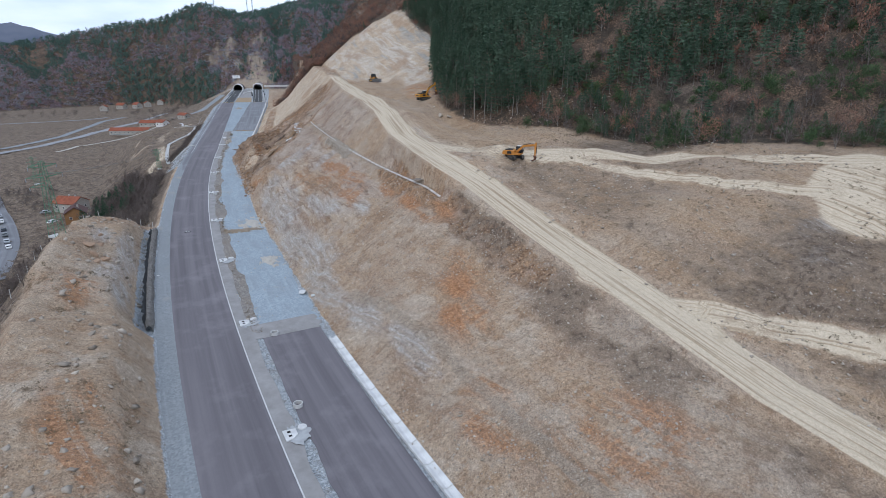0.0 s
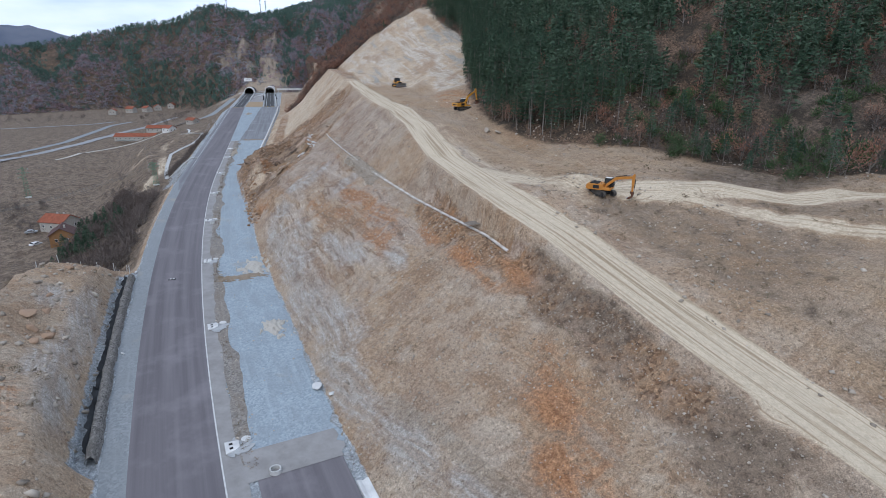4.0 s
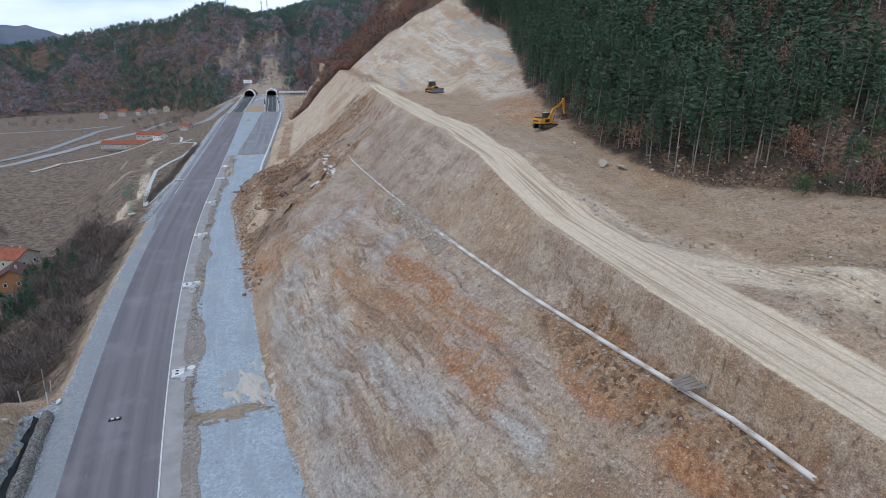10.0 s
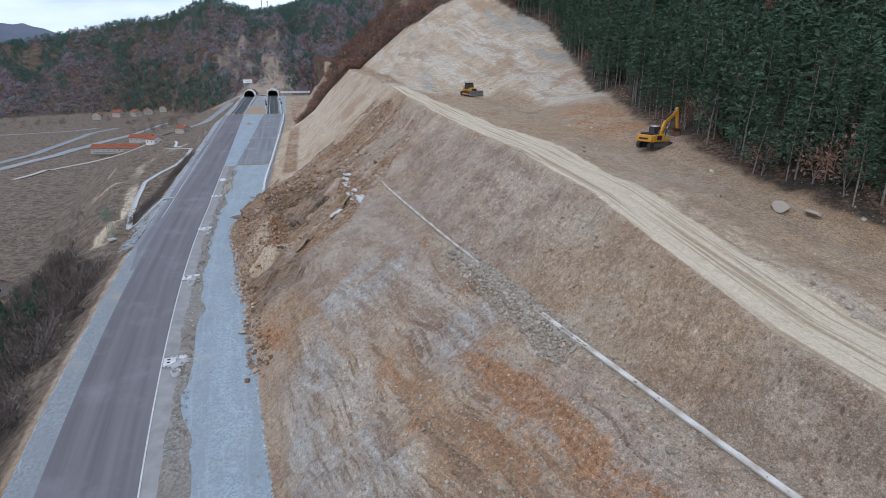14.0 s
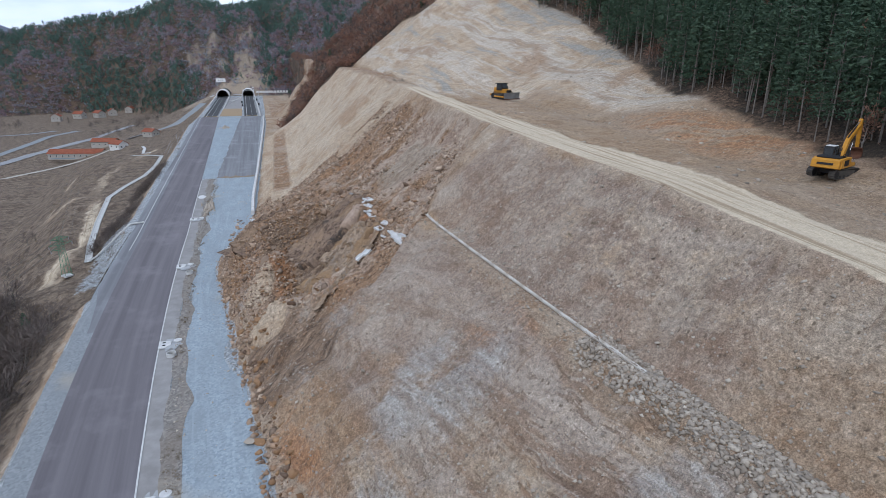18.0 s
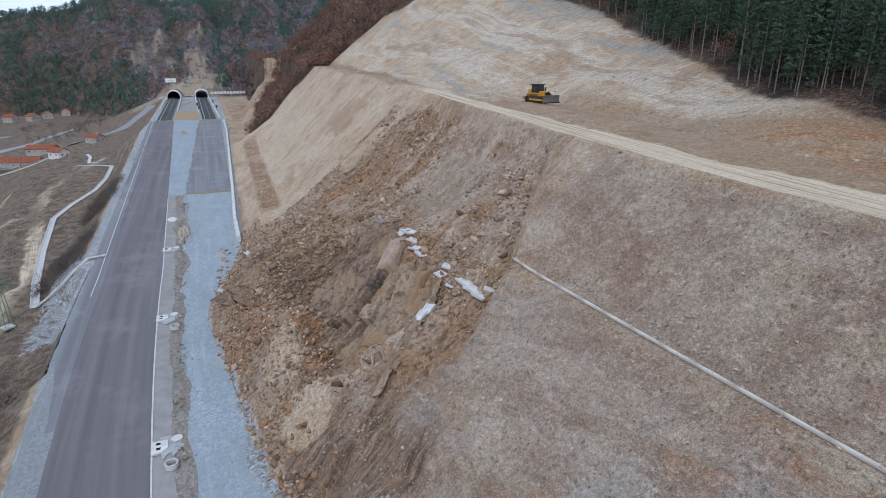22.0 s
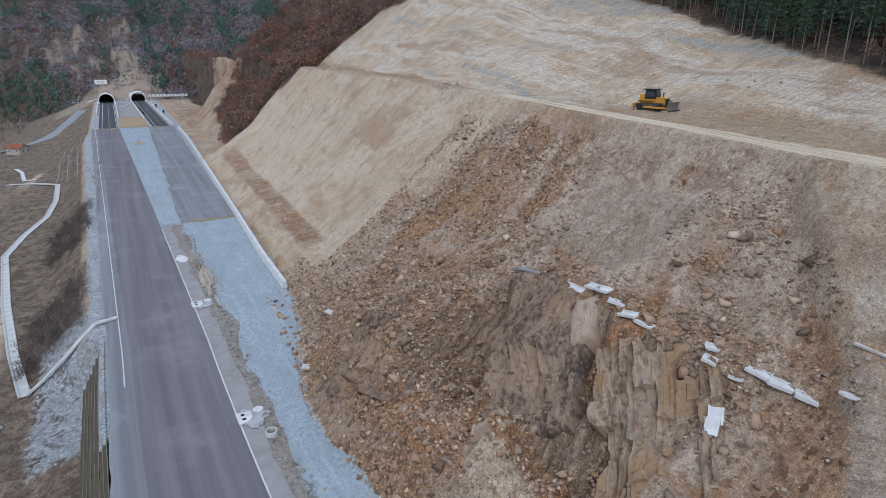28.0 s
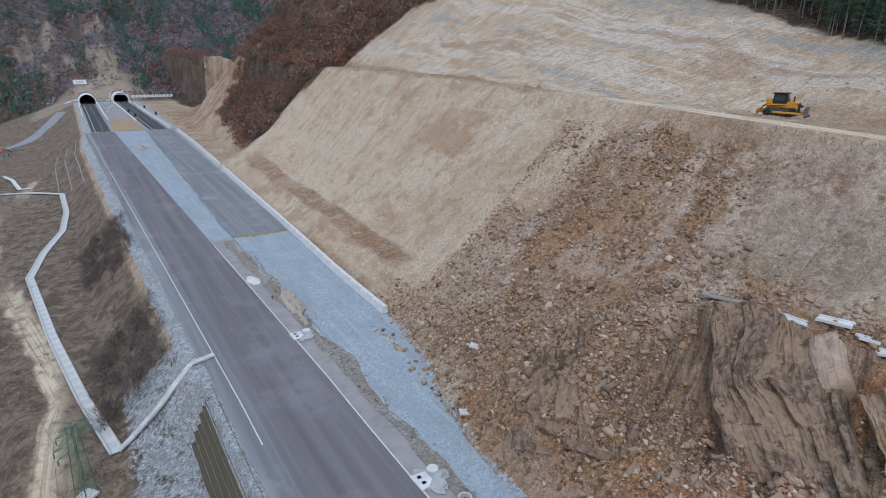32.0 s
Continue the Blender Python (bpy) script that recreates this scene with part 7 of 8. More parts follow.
def house(m, w, l, h, roof_h, wall_mat, roof_mat, label, windows=3, chimneys=1, over=0.5):
    t = thing("house", m, label, "house", "valley houses")
    bm = bmesh.new()
    slab(bm, [(-w / 2, -0.6), (w / 2, -0.6), (w / 2, h), (0, h + roof_h), (-w / 2, h)], l, pose(0, l / 2, 0, 90, 0, 0))
    bmesh.ops.recalc_face_normals(bm, faces=bm.faces[:])
    part("wall", bm, wall_mat, t)
    sl = math.hypot(w / 2 + over, roof_h * (1 + 2 * over / w))
    ang = math.degrees(math.atan2(roof_h, w / 2))
    for sx in (-1, 1):
        bm = bmesh.new()
        box(bm, (sl, l + 2 * over, 0.16), (sx * (w / 4 + over / 2), 0, h + roof_h / 2 - over * roof_h / w + 0.14), (0, sx * ang, 0))
        r = part("roof", bm, roof_mat, t)
        for k in range(int(sl / 0.9)):
            part("tile_row", box(bmesh.new(), (0.10, l + 2 * over, 0.06), (sx * (0.3 + k * 0.85), 0, h + roof_h - (0.3 + k * 0.85) * roof_h / (w / 2) + 0.26), (0, sx * ang, 0)), roof_mat, r)
    for k in range(windows):
        y = -l / 2 + l * (k + 0.5) / windows
        for sx in (-1, 1):
            wi = part("window", box(bmesh.new(), (0.12, 1.0, 1.1), (sx * (w / 2 + 0.01), y, h * 0.55), bevel=0.02), M_WHITE, t)
            part("pane", box(bmesh.new(), (0.06, 0.8, 0.9), (sx * (w / 2 + 0.06), y, h * 0.55)), M_GLASS, wi, "dark glass pane")
    for sy in (-1, 1):
        for sx in (-1, 1):
            wi = part("window", box(bmesh.new(), (1.0, 0.12, 1.1), (sx * w * 0.22, sy * (l / 2 + 0.01), h * 0.55), bevel=0.02), M_WHITE, t)
            part("pane", box(bmesh.new(), (0.8, 0.06, 0.9), (sx * w * 0.22, sy * (l / 2 + 0.06), h * 0.55)), M_GLASS, wi, "dark glass pane")
    for k in range(chimneys):
        part("chimney", box(bmesh.new(), (0.6, 0.6, 1.6), (w * 0.15, -l * 0.15 + k * l * 0.3, h + roof_h * 0.9), bevel=0.03), M_RENDER_WALL, t)
    return t


def at_ground(s, d, turn):
    return Matrix.Translation(drop(s, d, False)) @ pose(0, 0, 0, 0, 0, turn)


house(at_ground(196, -67.5, 78), 8.5, 11, 4.0, 2.3, M_RENDER_WALL, M_ROOF_RED, "stone house with weathered red tiled roof in the valley", 3, 2)
house(at_ground(176, -60, 28), 7.5, 9, 4.2, 2.4, M_TIMBER_WALL, M_ROOF_BROWN, "orange-brown house with dark brown pitched roof", 2, 1)
house(at_ground(465, -98, 92), 8.5, 33, 3.4, 2.2, M_RENDER_WALL, M_ROOF_RED, "long low farm building with red tiled roof", 9, 0)
house(at_ground(486, -86, 88), 7, 16, 3.6, 2.0, M_RENDER_WALL, M_ROOF_RED, "low farm building with red tiled roof", 4, 0)
house(at_ground(420, -64, 60), 6, 9, 3.4, 1.8, M_WHITE, M_ROOF_RED, "small white house with red roof among sheds", 2, 0)
house(at_ground(474, -55, 60), 6, 10, 3.2, 1.8, M_RENDER_WALL, M_ROOF_RED, "small village house at the foot of the embankment", 2, 1)
t = part("sheet_roof", box(bmesh.new(), (3.6, 14, 0.12), (0, 0, 2.4), (0, 12, 0)), M_BLUE_SHEET)
t.matrix_world = at_ground(454, -103.5, 92)
tagged(t, "pale blue sheet-metal lean-to roof at the farm", "roof")
for s, d, turn in ((719, -180, 20), (748, -148, 60), (800, -128, 10), (742, -165, 80), (770, -140, 35)):
    house(at_ground(s, d, turn), 8, 10, 5.0, 2.6, M_RENDER_WALL, M_ROOF_RED, "far village house with red hipped roof under the hill", 2, 1)


def car(m, mat, label):
    t = thing("car", m, label, "car", "parked cars")
    bm = bmesh.new()
    slab(bm, [(-2.1, 0.35), (2.1, 0.35), (2.15, 0.75), (1.3, 0.9), (0.7, 1.38), (-1.1, 1.42), (-1.9, 0.95), (-2.15, 0.8)], 1.7, pose(0, 0.85, 0, 90, 0, 0))
    bmesh.ops.recalc_face_normals(bm, faces=bm.faces[:])
    bmesh.ops.bevel(bm, geom=bm.edges[:], offset=0.08, segments=1, affect="EDGES")
    part("body", bm, mat, t)
    part("windscreen", box(bmesh.new(), (0.06, 1.4, 0.55), (1.02, 0, 1.13), (0, -52, 0)), M_GLASS, t)
    part("rear_window", box(bmesh.new(), (0.06, 1.4, 0.5), (-1.52, 0, 1.18), (0, 55, 0)), M_GLASS, t)
    for sy in (-1, 1):
        part("side_window", box(bmesh.new(), (1.5, 0.05, 0.34), (-0.2, sy * 0.84, 1.16)), M_GLASS, t)
        for sx in (-1.35, 1.35):
            w_ = part("wheel", tube(bmesh.new(), (sx, sy * 0.70, 0.32), (sx, sy * 0.88, 0.32), 0.32, seg=14), M_BLACK_RUB, t)
            part("rim", tube(bmesh.new(), (sx, sy * 0.86, 0.32), (sx, sy * 0.90, 0.32), 0.18, seg=10), M_STEEL, w_)
    return t


CAR_PAINT = [plain("silver_car_paint", (0.45, 0.47, 0.49), 0.3, 0.4), plain("white_car_paint", (0.7, 0.7, 0.7), 0.3), plain("dark_car_paint", (0.03, 0.035, 0.045), 0.25), plain("grey_car_paint", (0.16, 0.17, 0.18), 0.3)]
for k, (s, d) in enumerate(((143, -72.5), (151, -76), (160, -80), (169, -84), (179, -88.5), (188, -92.5))):
    a = math.degrees(math.atan2(*reversed([v for v in (place(s + 1, d - 0.45)[0] - place(s, d)[0], place(s + 1, d - 0.45)[1] - place(s, d)[1])])))
    car(Matrix.Translation(Vector(drop(s, d)) + Vector((0, 0, 0.22))) @ pose(0, 0, 0, 0, 0, a), CAR_PAINT[(k * 3 + 1) % 4], ("silver", "white", "dark", "grey")[(k * 3 + 1) % 4] + " car parked on the old valley road")
car(at_ground(193, -77, 30), CAR_PAINT[0], "silver car parked by the red-roofed house")
car(at_ground(175, -69, 75), CAR_PAINT[1], "white car parked by the brown house")

# ---- tunnel portals ----
M_PORTAL = concrete_material("portal_concrete", (0.58, 0.58, 0.57), (0.70, 0.70, 0.69))
M_LINING = plain("tunnel_lining", (0.05, 0.05, 0.05), 0.9)


def portal(s, d, label):
    t = thing("tunnel_portal", along(s, d, 0.0), label, "tunnel portal", "tunnel portals", "structure")
    n, bm = 26, bmesh.new()
    rings = []
    for y, R in ((-4.5, 5.0), (12, 5.0)):
        for r in (R, R - 0.6):
            rings.append([bm.verts.new((r * math.cos(math.pi * (1.06 - 1.12 * k / n)), y + (2.2 * (1 - math.sin(math.pi * k / n)) * -0.6 if y < 0 else 0), 1.15 + r * math.sin(math.pi * (1.06 - 1.12 * k / n)))) for k in range(n + 1)])
    fo, fi, bo, bi = rings
    for k in range(n):
        bm.faces.new((fo[k], fo[k + 1], fi[k + 1], fi[k]))
        bm.faces.new((fo[k + 1], fo[k], bo[k], bo[k + 1]))
        bm.faces.new((fi[k], fi[k + 1], bi[k + 1], bi[k]))
    bmesh.ops.recalc_face_normals(bm, faces=bm.faces[:])
    part("arch", bm, M_PORTAL, t, "pale concrete arch", True)
    bm = bmesh.new()
    inner = [[bm.verts.new((4.3 * math.cos(math.pi * (1.06 - 1.12 * k / n)), y, 1.15 + 4.3 * math.sin(math.pi * (1.06 - 1.12 * k / n)))) for k in range(n + 1)] for y in (-2.5, 45)]
    for k in range(n):
        bm.faces.new((inner[0][k], inner[0][k + 1], inner[1][k + 1], inner[1][k]))
    bm.faces.new(inner[1])
    part("lining", bm, M_LINING, t, "dark tunnel lining")
    for sx in (-1, 1):
        part("kerb", box(bmesh.new(), (0.9, 18, 0.5), (sx * 4.6, -9, 0.25), bevel=0.04), M_WHITE, t)
    return t


portal(556, float(left_lane(556)), "pale concrete tunnel mouth at the road's end")
portal(566, float(right_lane(566)), "pale concrete tunnel mouth at the road's end")
gate = thing("gantry", along(562, float(right_lane(562)), 0), "white steel gantry across the tunnel mouth", "gantry")
part("beam", box(bmesh.new(), (9.6, 0.3, 0.4), (0, 0, 4.9), bevel=0.03), M_WHITE, gate)
for sx in (-1, 1):
    part("post", tube(bmesh.new(), (sx * 4.7, 0, 0), (sx * 4.7, 0, 4.9), 0.14), M_WHITE, gate)


def approach_wall(s0, s1, d_fn, h0, h1, label):
    t = thing("approach_wall", along(s0, float(d_fn(s0))), label, "wall", kind="structure")
    me = shared("parapet", box(bmesh.new(), (0.45, 3.98, 1.0), (0, 0, 0.5), bevel=0.04), M_PORTAL)
    for s in np.arange(s0 + 2, s1, 4):
        piece("parapet", me, t, along(s, float(d_fn(s)), 0.05) @ Matrix.Diagonal((1, 1, h0 + (h1 - h0) * (s - s0) / (s1 - s0), 1)))
    return t


approach_wall(470, 552, lambda s: left_lane(s) - 5.2, 0.9, 1.6, "pale concrete parapet beside the tunnel approach")
approach_wall(450, 552, lambda s: left_lane(s) + 5.0, 0.9, 1.4, "pale concrete parapet beside the tunnel approach")
approach_wall(440, 560, lambda s: right_lane(s) - 5.0, 0.9, 1.4, "pale concrete parapet beside the tunnel approach")
M_STRAW = rock_material("straw_brown_earth", (0.300, 0.215, 0.130), (0.360, 0.265, 0.170), (0.230, 0.165, 0.105))
for s0, s1, mat, lab in ((406, 452, M_STRAW, "straw-brown bare earth plot between the carriageways"), (452.5, 487, M_STRIP, "grey concrete deck between the carriageways")):
    strip("median_plot", s0, s1, lambda s_: left_lane(s_) + 4.6, lambda s_: right_lane(s_) - 5.2, 0.10, mat, lab, "median plot", nd=4)
# thin pale drains along the tall embankment
for k, (s0, s1, off) in enumerate(((318, 404, 3.0), (322, 402, 6.5), (330, 398, 10.0))):
    ob = sheet("slope_drain", np.arange(s0, s1, 2.0), lambda s, t, o=off: shoulder(s) - o - 0.3 * t + 0 * s, lambda s, d: ground_z(s, d) + 0.12, M_STRIP, nd=2)
    tagged(ob, "thin pale drain line along the grass embankment", "drain", kind="structure")
strip("median_basin", 488, 550, lambda s_: left_lane(s_) + 5.4, lambda s_: right_lane(s_) - 5.4, 0.08, M_STRIP, "grey sunken yard between the tunnel approaches", "median plot", nd=4)
for (sa, sb) in ((492, 545), (510, 530)):
    bm = bmesh.new()
    pa, pb = Vector(along(sa, -4).translation), Vector(along(sb, 3).translation)
    tube(bm, pa + Vector((0, 0, 0.4)), pb + Vector((0, 0, 0.4)), 0.17, seg=6)
    tagged(part("pipe", bm, M_WHITE), "white pipe laid across the median yard", "pipe")
for c_fn, s1 in ((left_lane, 552), (right_lane, 562)):
    strip("lane_line", 405, s1, lambda s, f=c_fn: f(s) - 2.6, lambda s, f=c_fn: f(s) - 2.38, 0.10, M_PAINT, "white edge line on the new asphalt", "road marking", nd=1)
    strip("lane_line", 405, s1, lambda s, f=c_fn: f(s) + 3.4, lambda s, f=c_fn: f(s) + 3.6, 0.10, M_PAINT, "white edge line on the new asphalt", "road marking", nd=1)
    for s in np.arange(410, s1 - 6, 9.0):
        strip("lane_dash", s, s + 3.4, lambda q, f=c_fn: f(q) + 0.4, lambda q, f=c_fn: f(q) + 0.62, 0.10, M_PAINT, "white dash on the new asphalt", "road marking", nd=1)
    strip("yellow_line", 404.3, 405.3, lambda q, f=c_fn: f(q) - 3.9, lambda q, f=c_fn: f(q) - 0.3, 0.11, M_YELLOW_PAINT, "yellow stop line where the new asphalt begins", "road marking", nd=1)
    strip("yellow_line", 404.3, 405.3, lambda q, f=c_fn: f(q) + 0.9, lambda q, f=c_fn: f(q) + 3.9, 0.11, M_YELLOW_PAINT, "yellow stop line where the new asphalt begins", "road marking", nd=1)
# signal heads by the tunnel approach
for s, d in ((446, 6.2), (470, 5.4), (452, 16.4), (490, 15.2)):
    t = thing("traffic_signal", along(s, d, 0.1), "black signal head on a post by the tunnel approach", "signal", "tunnel signals")
    part("post", tube(bmesh.new(), (0, 0, 0), (0, 0, 2.4), 0.07), M_STEEL, t)
    part("head", box(bmesh.new(), (0.9, 0.35, 1.5), (0, 0, 2.6), bevel=0.05), M_BLACK_RUB, t)
# balustrade bridge by the right tunnel
br = thing("footbridge", along(566, 22, 3), "white balustraded footbridge on thin supports beside the tunnel", "bridge")
put(part("deck", box(bmesh.new(), (26, 2.4, 0.5), (0, 0, 0)), M_WHITE_CONC, br), br, along(566, 28, 2.6))
for k in range(11):
    put(part("railing_panel", box(bmesh.new(), (1.9, 0.2, 1.3), (0, 0, 0.9), bevel=0.05), M_WHITE, br), br, along(565, 16.5 + k * 2.4, 2.6))
for k in range(4):
    put(part("support", tube(bmesh.new(), (0, 0, -3.4), (0, 0, 0), 0.25), M_CONCRETE, br), br, along(566, 17 + k * 7, 2.6))
# white board above the tunnels
bd = thing("hillside_sign", Matrix.Translation((-221.6, 626.6, 30.0)) @ pose(0, 0, 0, -12, 0, 18), "white board with dark marks on the slope above the tunnels", "sign")
part("board", box(bmesh.new(), (7.6, 0.25, 3.0), (0, 0, 0), bevel=0.03), M_WHITE, bd)
for k in range(3):
    part("mark", box(bmesh.new(), (1.0, 0.06, 0.8), (-1.6 + k * 1.5, -0.15, 0)), M_STEEL, bd, "grey mark on the board")
for sx in (-3, 3):
    part("post", tube(bmesh.new(), (sx, 0.3, -5), (sx, 0.3, 2), 0.15), M_STEEL, bd)
# sprayed-concrete faces by the portals
for s, d0, d1, lab in ((573, -4, 3.2, "grey sprayed-concrete face between the tunnels"), (584, -24, -14, "pale sprayed-concrete patch above the tunnel"), (584, 4, 13, "pale sprayed-concrete patch above the tunnel")):
    u, v = np.meshgrid(np.linspace(0, 1, 9), np.linspace(0, 1, 9), indexing="ij")
    ss, dd = s + v * 14 + fbm(u * 3, v * 3, int(s) + 1, 2) * 1.2, d0 + (d1 - d0) * u + fbm(v * 3, u * 3, int(s) + 2, 2) * 0.8
    x, y = place(ss, dd)
    ob = grid_mesh("shotcrete_face", x, y, ground_z(ss, dd) + 0.35 + fbm(u * 4, v * 4, int(s), 3) * 0.2, M_CONCRETE)
    tagged(ob, lab, "retaining wall", kind="structure")
# masts on the ridge
for az, r, h in ((-21.0, 925, 26), (-17.9, 960, 30), (-17.4, 960, 24)):
    x, y = -33 + r * math.sin(radians(az)), 102 + r * math.cos(radians(az))
    t = thing("antenna_mast", Matrix.Translation((x, y, float(mountain_z(np.array(x), np.array(y))) - 1)), "tall thin radio mast on the mountain ridge", "mast", "radio masts")
    part("mast", tube(bmesh.new(), (0, 0, 0), (0, 0, h), 0.7, 0.35, 6), M_STEEL, t)
    for z in (0.6, 0.8, 0.95):
        part("aerial", box(bmesh.new(), (2.4, 0.6, 1.6), (0, 0, h * z)), M_STEEL, t)
# far blue range: the blue is air haze put into its base colour
k = Net("hazed_range", 1.0)
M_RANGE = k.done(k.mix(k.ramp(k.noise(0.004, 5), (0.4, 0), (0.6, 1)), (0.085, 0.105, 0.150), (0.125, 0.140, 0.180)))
az = np.radians(np.linspace(-62, -24, 60))
hz = np.interp(np.degrees(az), [-62, -48, -42, -38, -36, -34, -31, -24], [150, 170, 205, 220, 222, 200, 160, 110]) + fbm(np.degrees(az) * 0.6, az * 0, 251, 4) * 14
rr = np.array([2700.0, 2800, 3000, 3300])
fr = np.array([-0.2, 0.5, 0.9, 1.0])
A, R = np.meshgrid(az, rr, indexing="ij")
Z = hz[:, None] * fr[None] + fbm(np.degrees(A) * 1.3, R * 0.01, 253, 4) * 10
tagged(grid_mesh("backdrop", -33 + R * np.sin(A), 102 + R * np.cos(A), Z, M_RANGE), "mountain range far beyond the valley, painted in blue haze", "mountains", kind="structure")
# bits on the road
t = thing("road_plate", along(54, -5.9, 0.09), "dark mat with two white stones on the asphalt", "mat")
part("mat", box(bmesh.new(), (1.3, 0.55, 0.05), (0, 0, 0.02)), M_BLACK_RUB, t)
for sx in (-0.25, 0.3):
    bm = bmesh.new()
    bmesh.ops.create_icosphere(bm, subdivisions=1, radius=0.2, matrix=pose(sx, 0, 0.12) @ Matrix.Diagonal((1, 0.8, 0.6, 1)))
    part("stone", bm, M_WHITE_CONC, t, "white stone weight")

# ---- machines ----
M_ORANGE = plain("orange_machine_paint", (0.520, 0.215, 0.045), 0.45, vary=0.2)
M_YELLOW = plain("yellow_machine_paint", (0.580, 0.270, 0.035), 0.45, vary=0.2)
M_RUST = plain("rusty_bucket_steel", (0.150, 0.070, 0.045), 0.8, 0.3, 0.4)
M_BLADE = plain("worn_blade_steel", (0.420, 0.430, 0.445), 0.45, 0.5, 0.3)
M_TRACK = plain("dusty_track_steel", (0.110, 0.100, 0.090), 0.8, 0.3, 0.35)
M_CHROME = plain("cylinder_rod", (0.55, 0.55, 0.56), 0.25, 0.9)
M_CABGLASS = plain("cab_glass", (0.05, 0.06, 0.07), 0.12)
M_MACH_BLACK = plain("black_machine_panel", (0.020, 0.020, 0.022), 0.6)


def limb(outline, width, at=(0, 0, 0)):
    """A flat-sided arm: outline in x, z, width across y, edges eased."""
    bm = bmesh.new()
    slab(bm, outline, width, pose(at[0], at[1] + width / 2, at[2], 90, 0, 0))
    bmesh.ops.recalc_face_normals(bm, faces=bm.faces[:])
    bmesh.ops.bevel(bm, geom=bm.edges[:], offset=0.035, segments=1, affect="EDGES")
    return bm


def crawler(parent, ln, hgt, wd, y, turn, shoe_mat):
    """One track: frame, rollers, and shoes round it."""
    r = Matrix.Rotation(radians(turn), 4, "Z")
    f = part("track", limb([(-ln / 2 + hgt / 2, 0.10), (ln / 2 - hgt / 2, 0.10), (ln / 2 - 0.12, hgt / 2), (ln / 2 - hgt / 2, hgt - 0.10), (-ln / 2 + hgt / 2, hgt - 0.10), (-ln / 2 + 0.12, hgt / 2)], wd * 0.75, (0, y, 0)), M_TRACK, parent)
    f.matrix_basis = r
    me = shared("track_shoe", box(bmesh.new(), (0.20, wd, 0.07), bevel=0.012), shoe_mat)
    flat, half = ln - hgt, math.pi * hgt / 2
    total = 2 * (flat + half)
    n = int(total / 0.24)
    for k in range(n):
        u = k * total / n
        if u < flat:
            p, a = (-flat / 2 + u, hgt / 2 - hgt / 2), 0
        elif u < flat + half:
            a = (u - flat) / (hgt / 2)
            p = (flat / 2 + math.sin(a) * hgt / 2, hgt / 2 - math.cos(a) * hgt / 2)
        elif u < 2 * flat + half:
            p, a = (flat / 2 - (u - flat - half), hgt), math.pi
        else:
            a = math.pi + (u - 2 * flat - half) / (hgt / 2)
            p = (-flat / 2 + math.sin(a) * hgt / 2, hgt / 2 - math.cos(a) * hgt / 2)
        o = new("track_shoe", me)
        o.parent = f
        o.matrix_basis = pose(p[0], y, p[1] + 0.02, 0, -math.degrees(a), 0)
    for k in range(6):
        part("roller", tube(bmesh.new(), (-flat / 2 + flat * k / 5, y - wd * 0.42, 0.22), (-flat / 2 + flat * k / 5, y + wd * 0.42, 0.22), 0.15, seg=10), M_MACH_BLACK, f)
    for sx in (-1, 1):
        part("idler", tube(bmesh.new(), (sx * flat / 2, y - wd * 0.43, hgt / 2), (sx * flat / 2, y + wd * 0.43, hgt / 2), hgt * 0.40, seg=14), M_MACH_BLACK, f)
    return f


def rod(parent, a, b, r=0.075):
    a, b = Vector(a), Vector(b)
    mid = a.lerp(b, 0.58)
    c = part("cylinder", tube(bmesh.new(), a, mid, r, seg=8), M_MACH_BLACK, parent)
    part("piston_rod", tube(bmesh.new(), mid, b, r * 0.55, seg=8), M_CHROME, c)


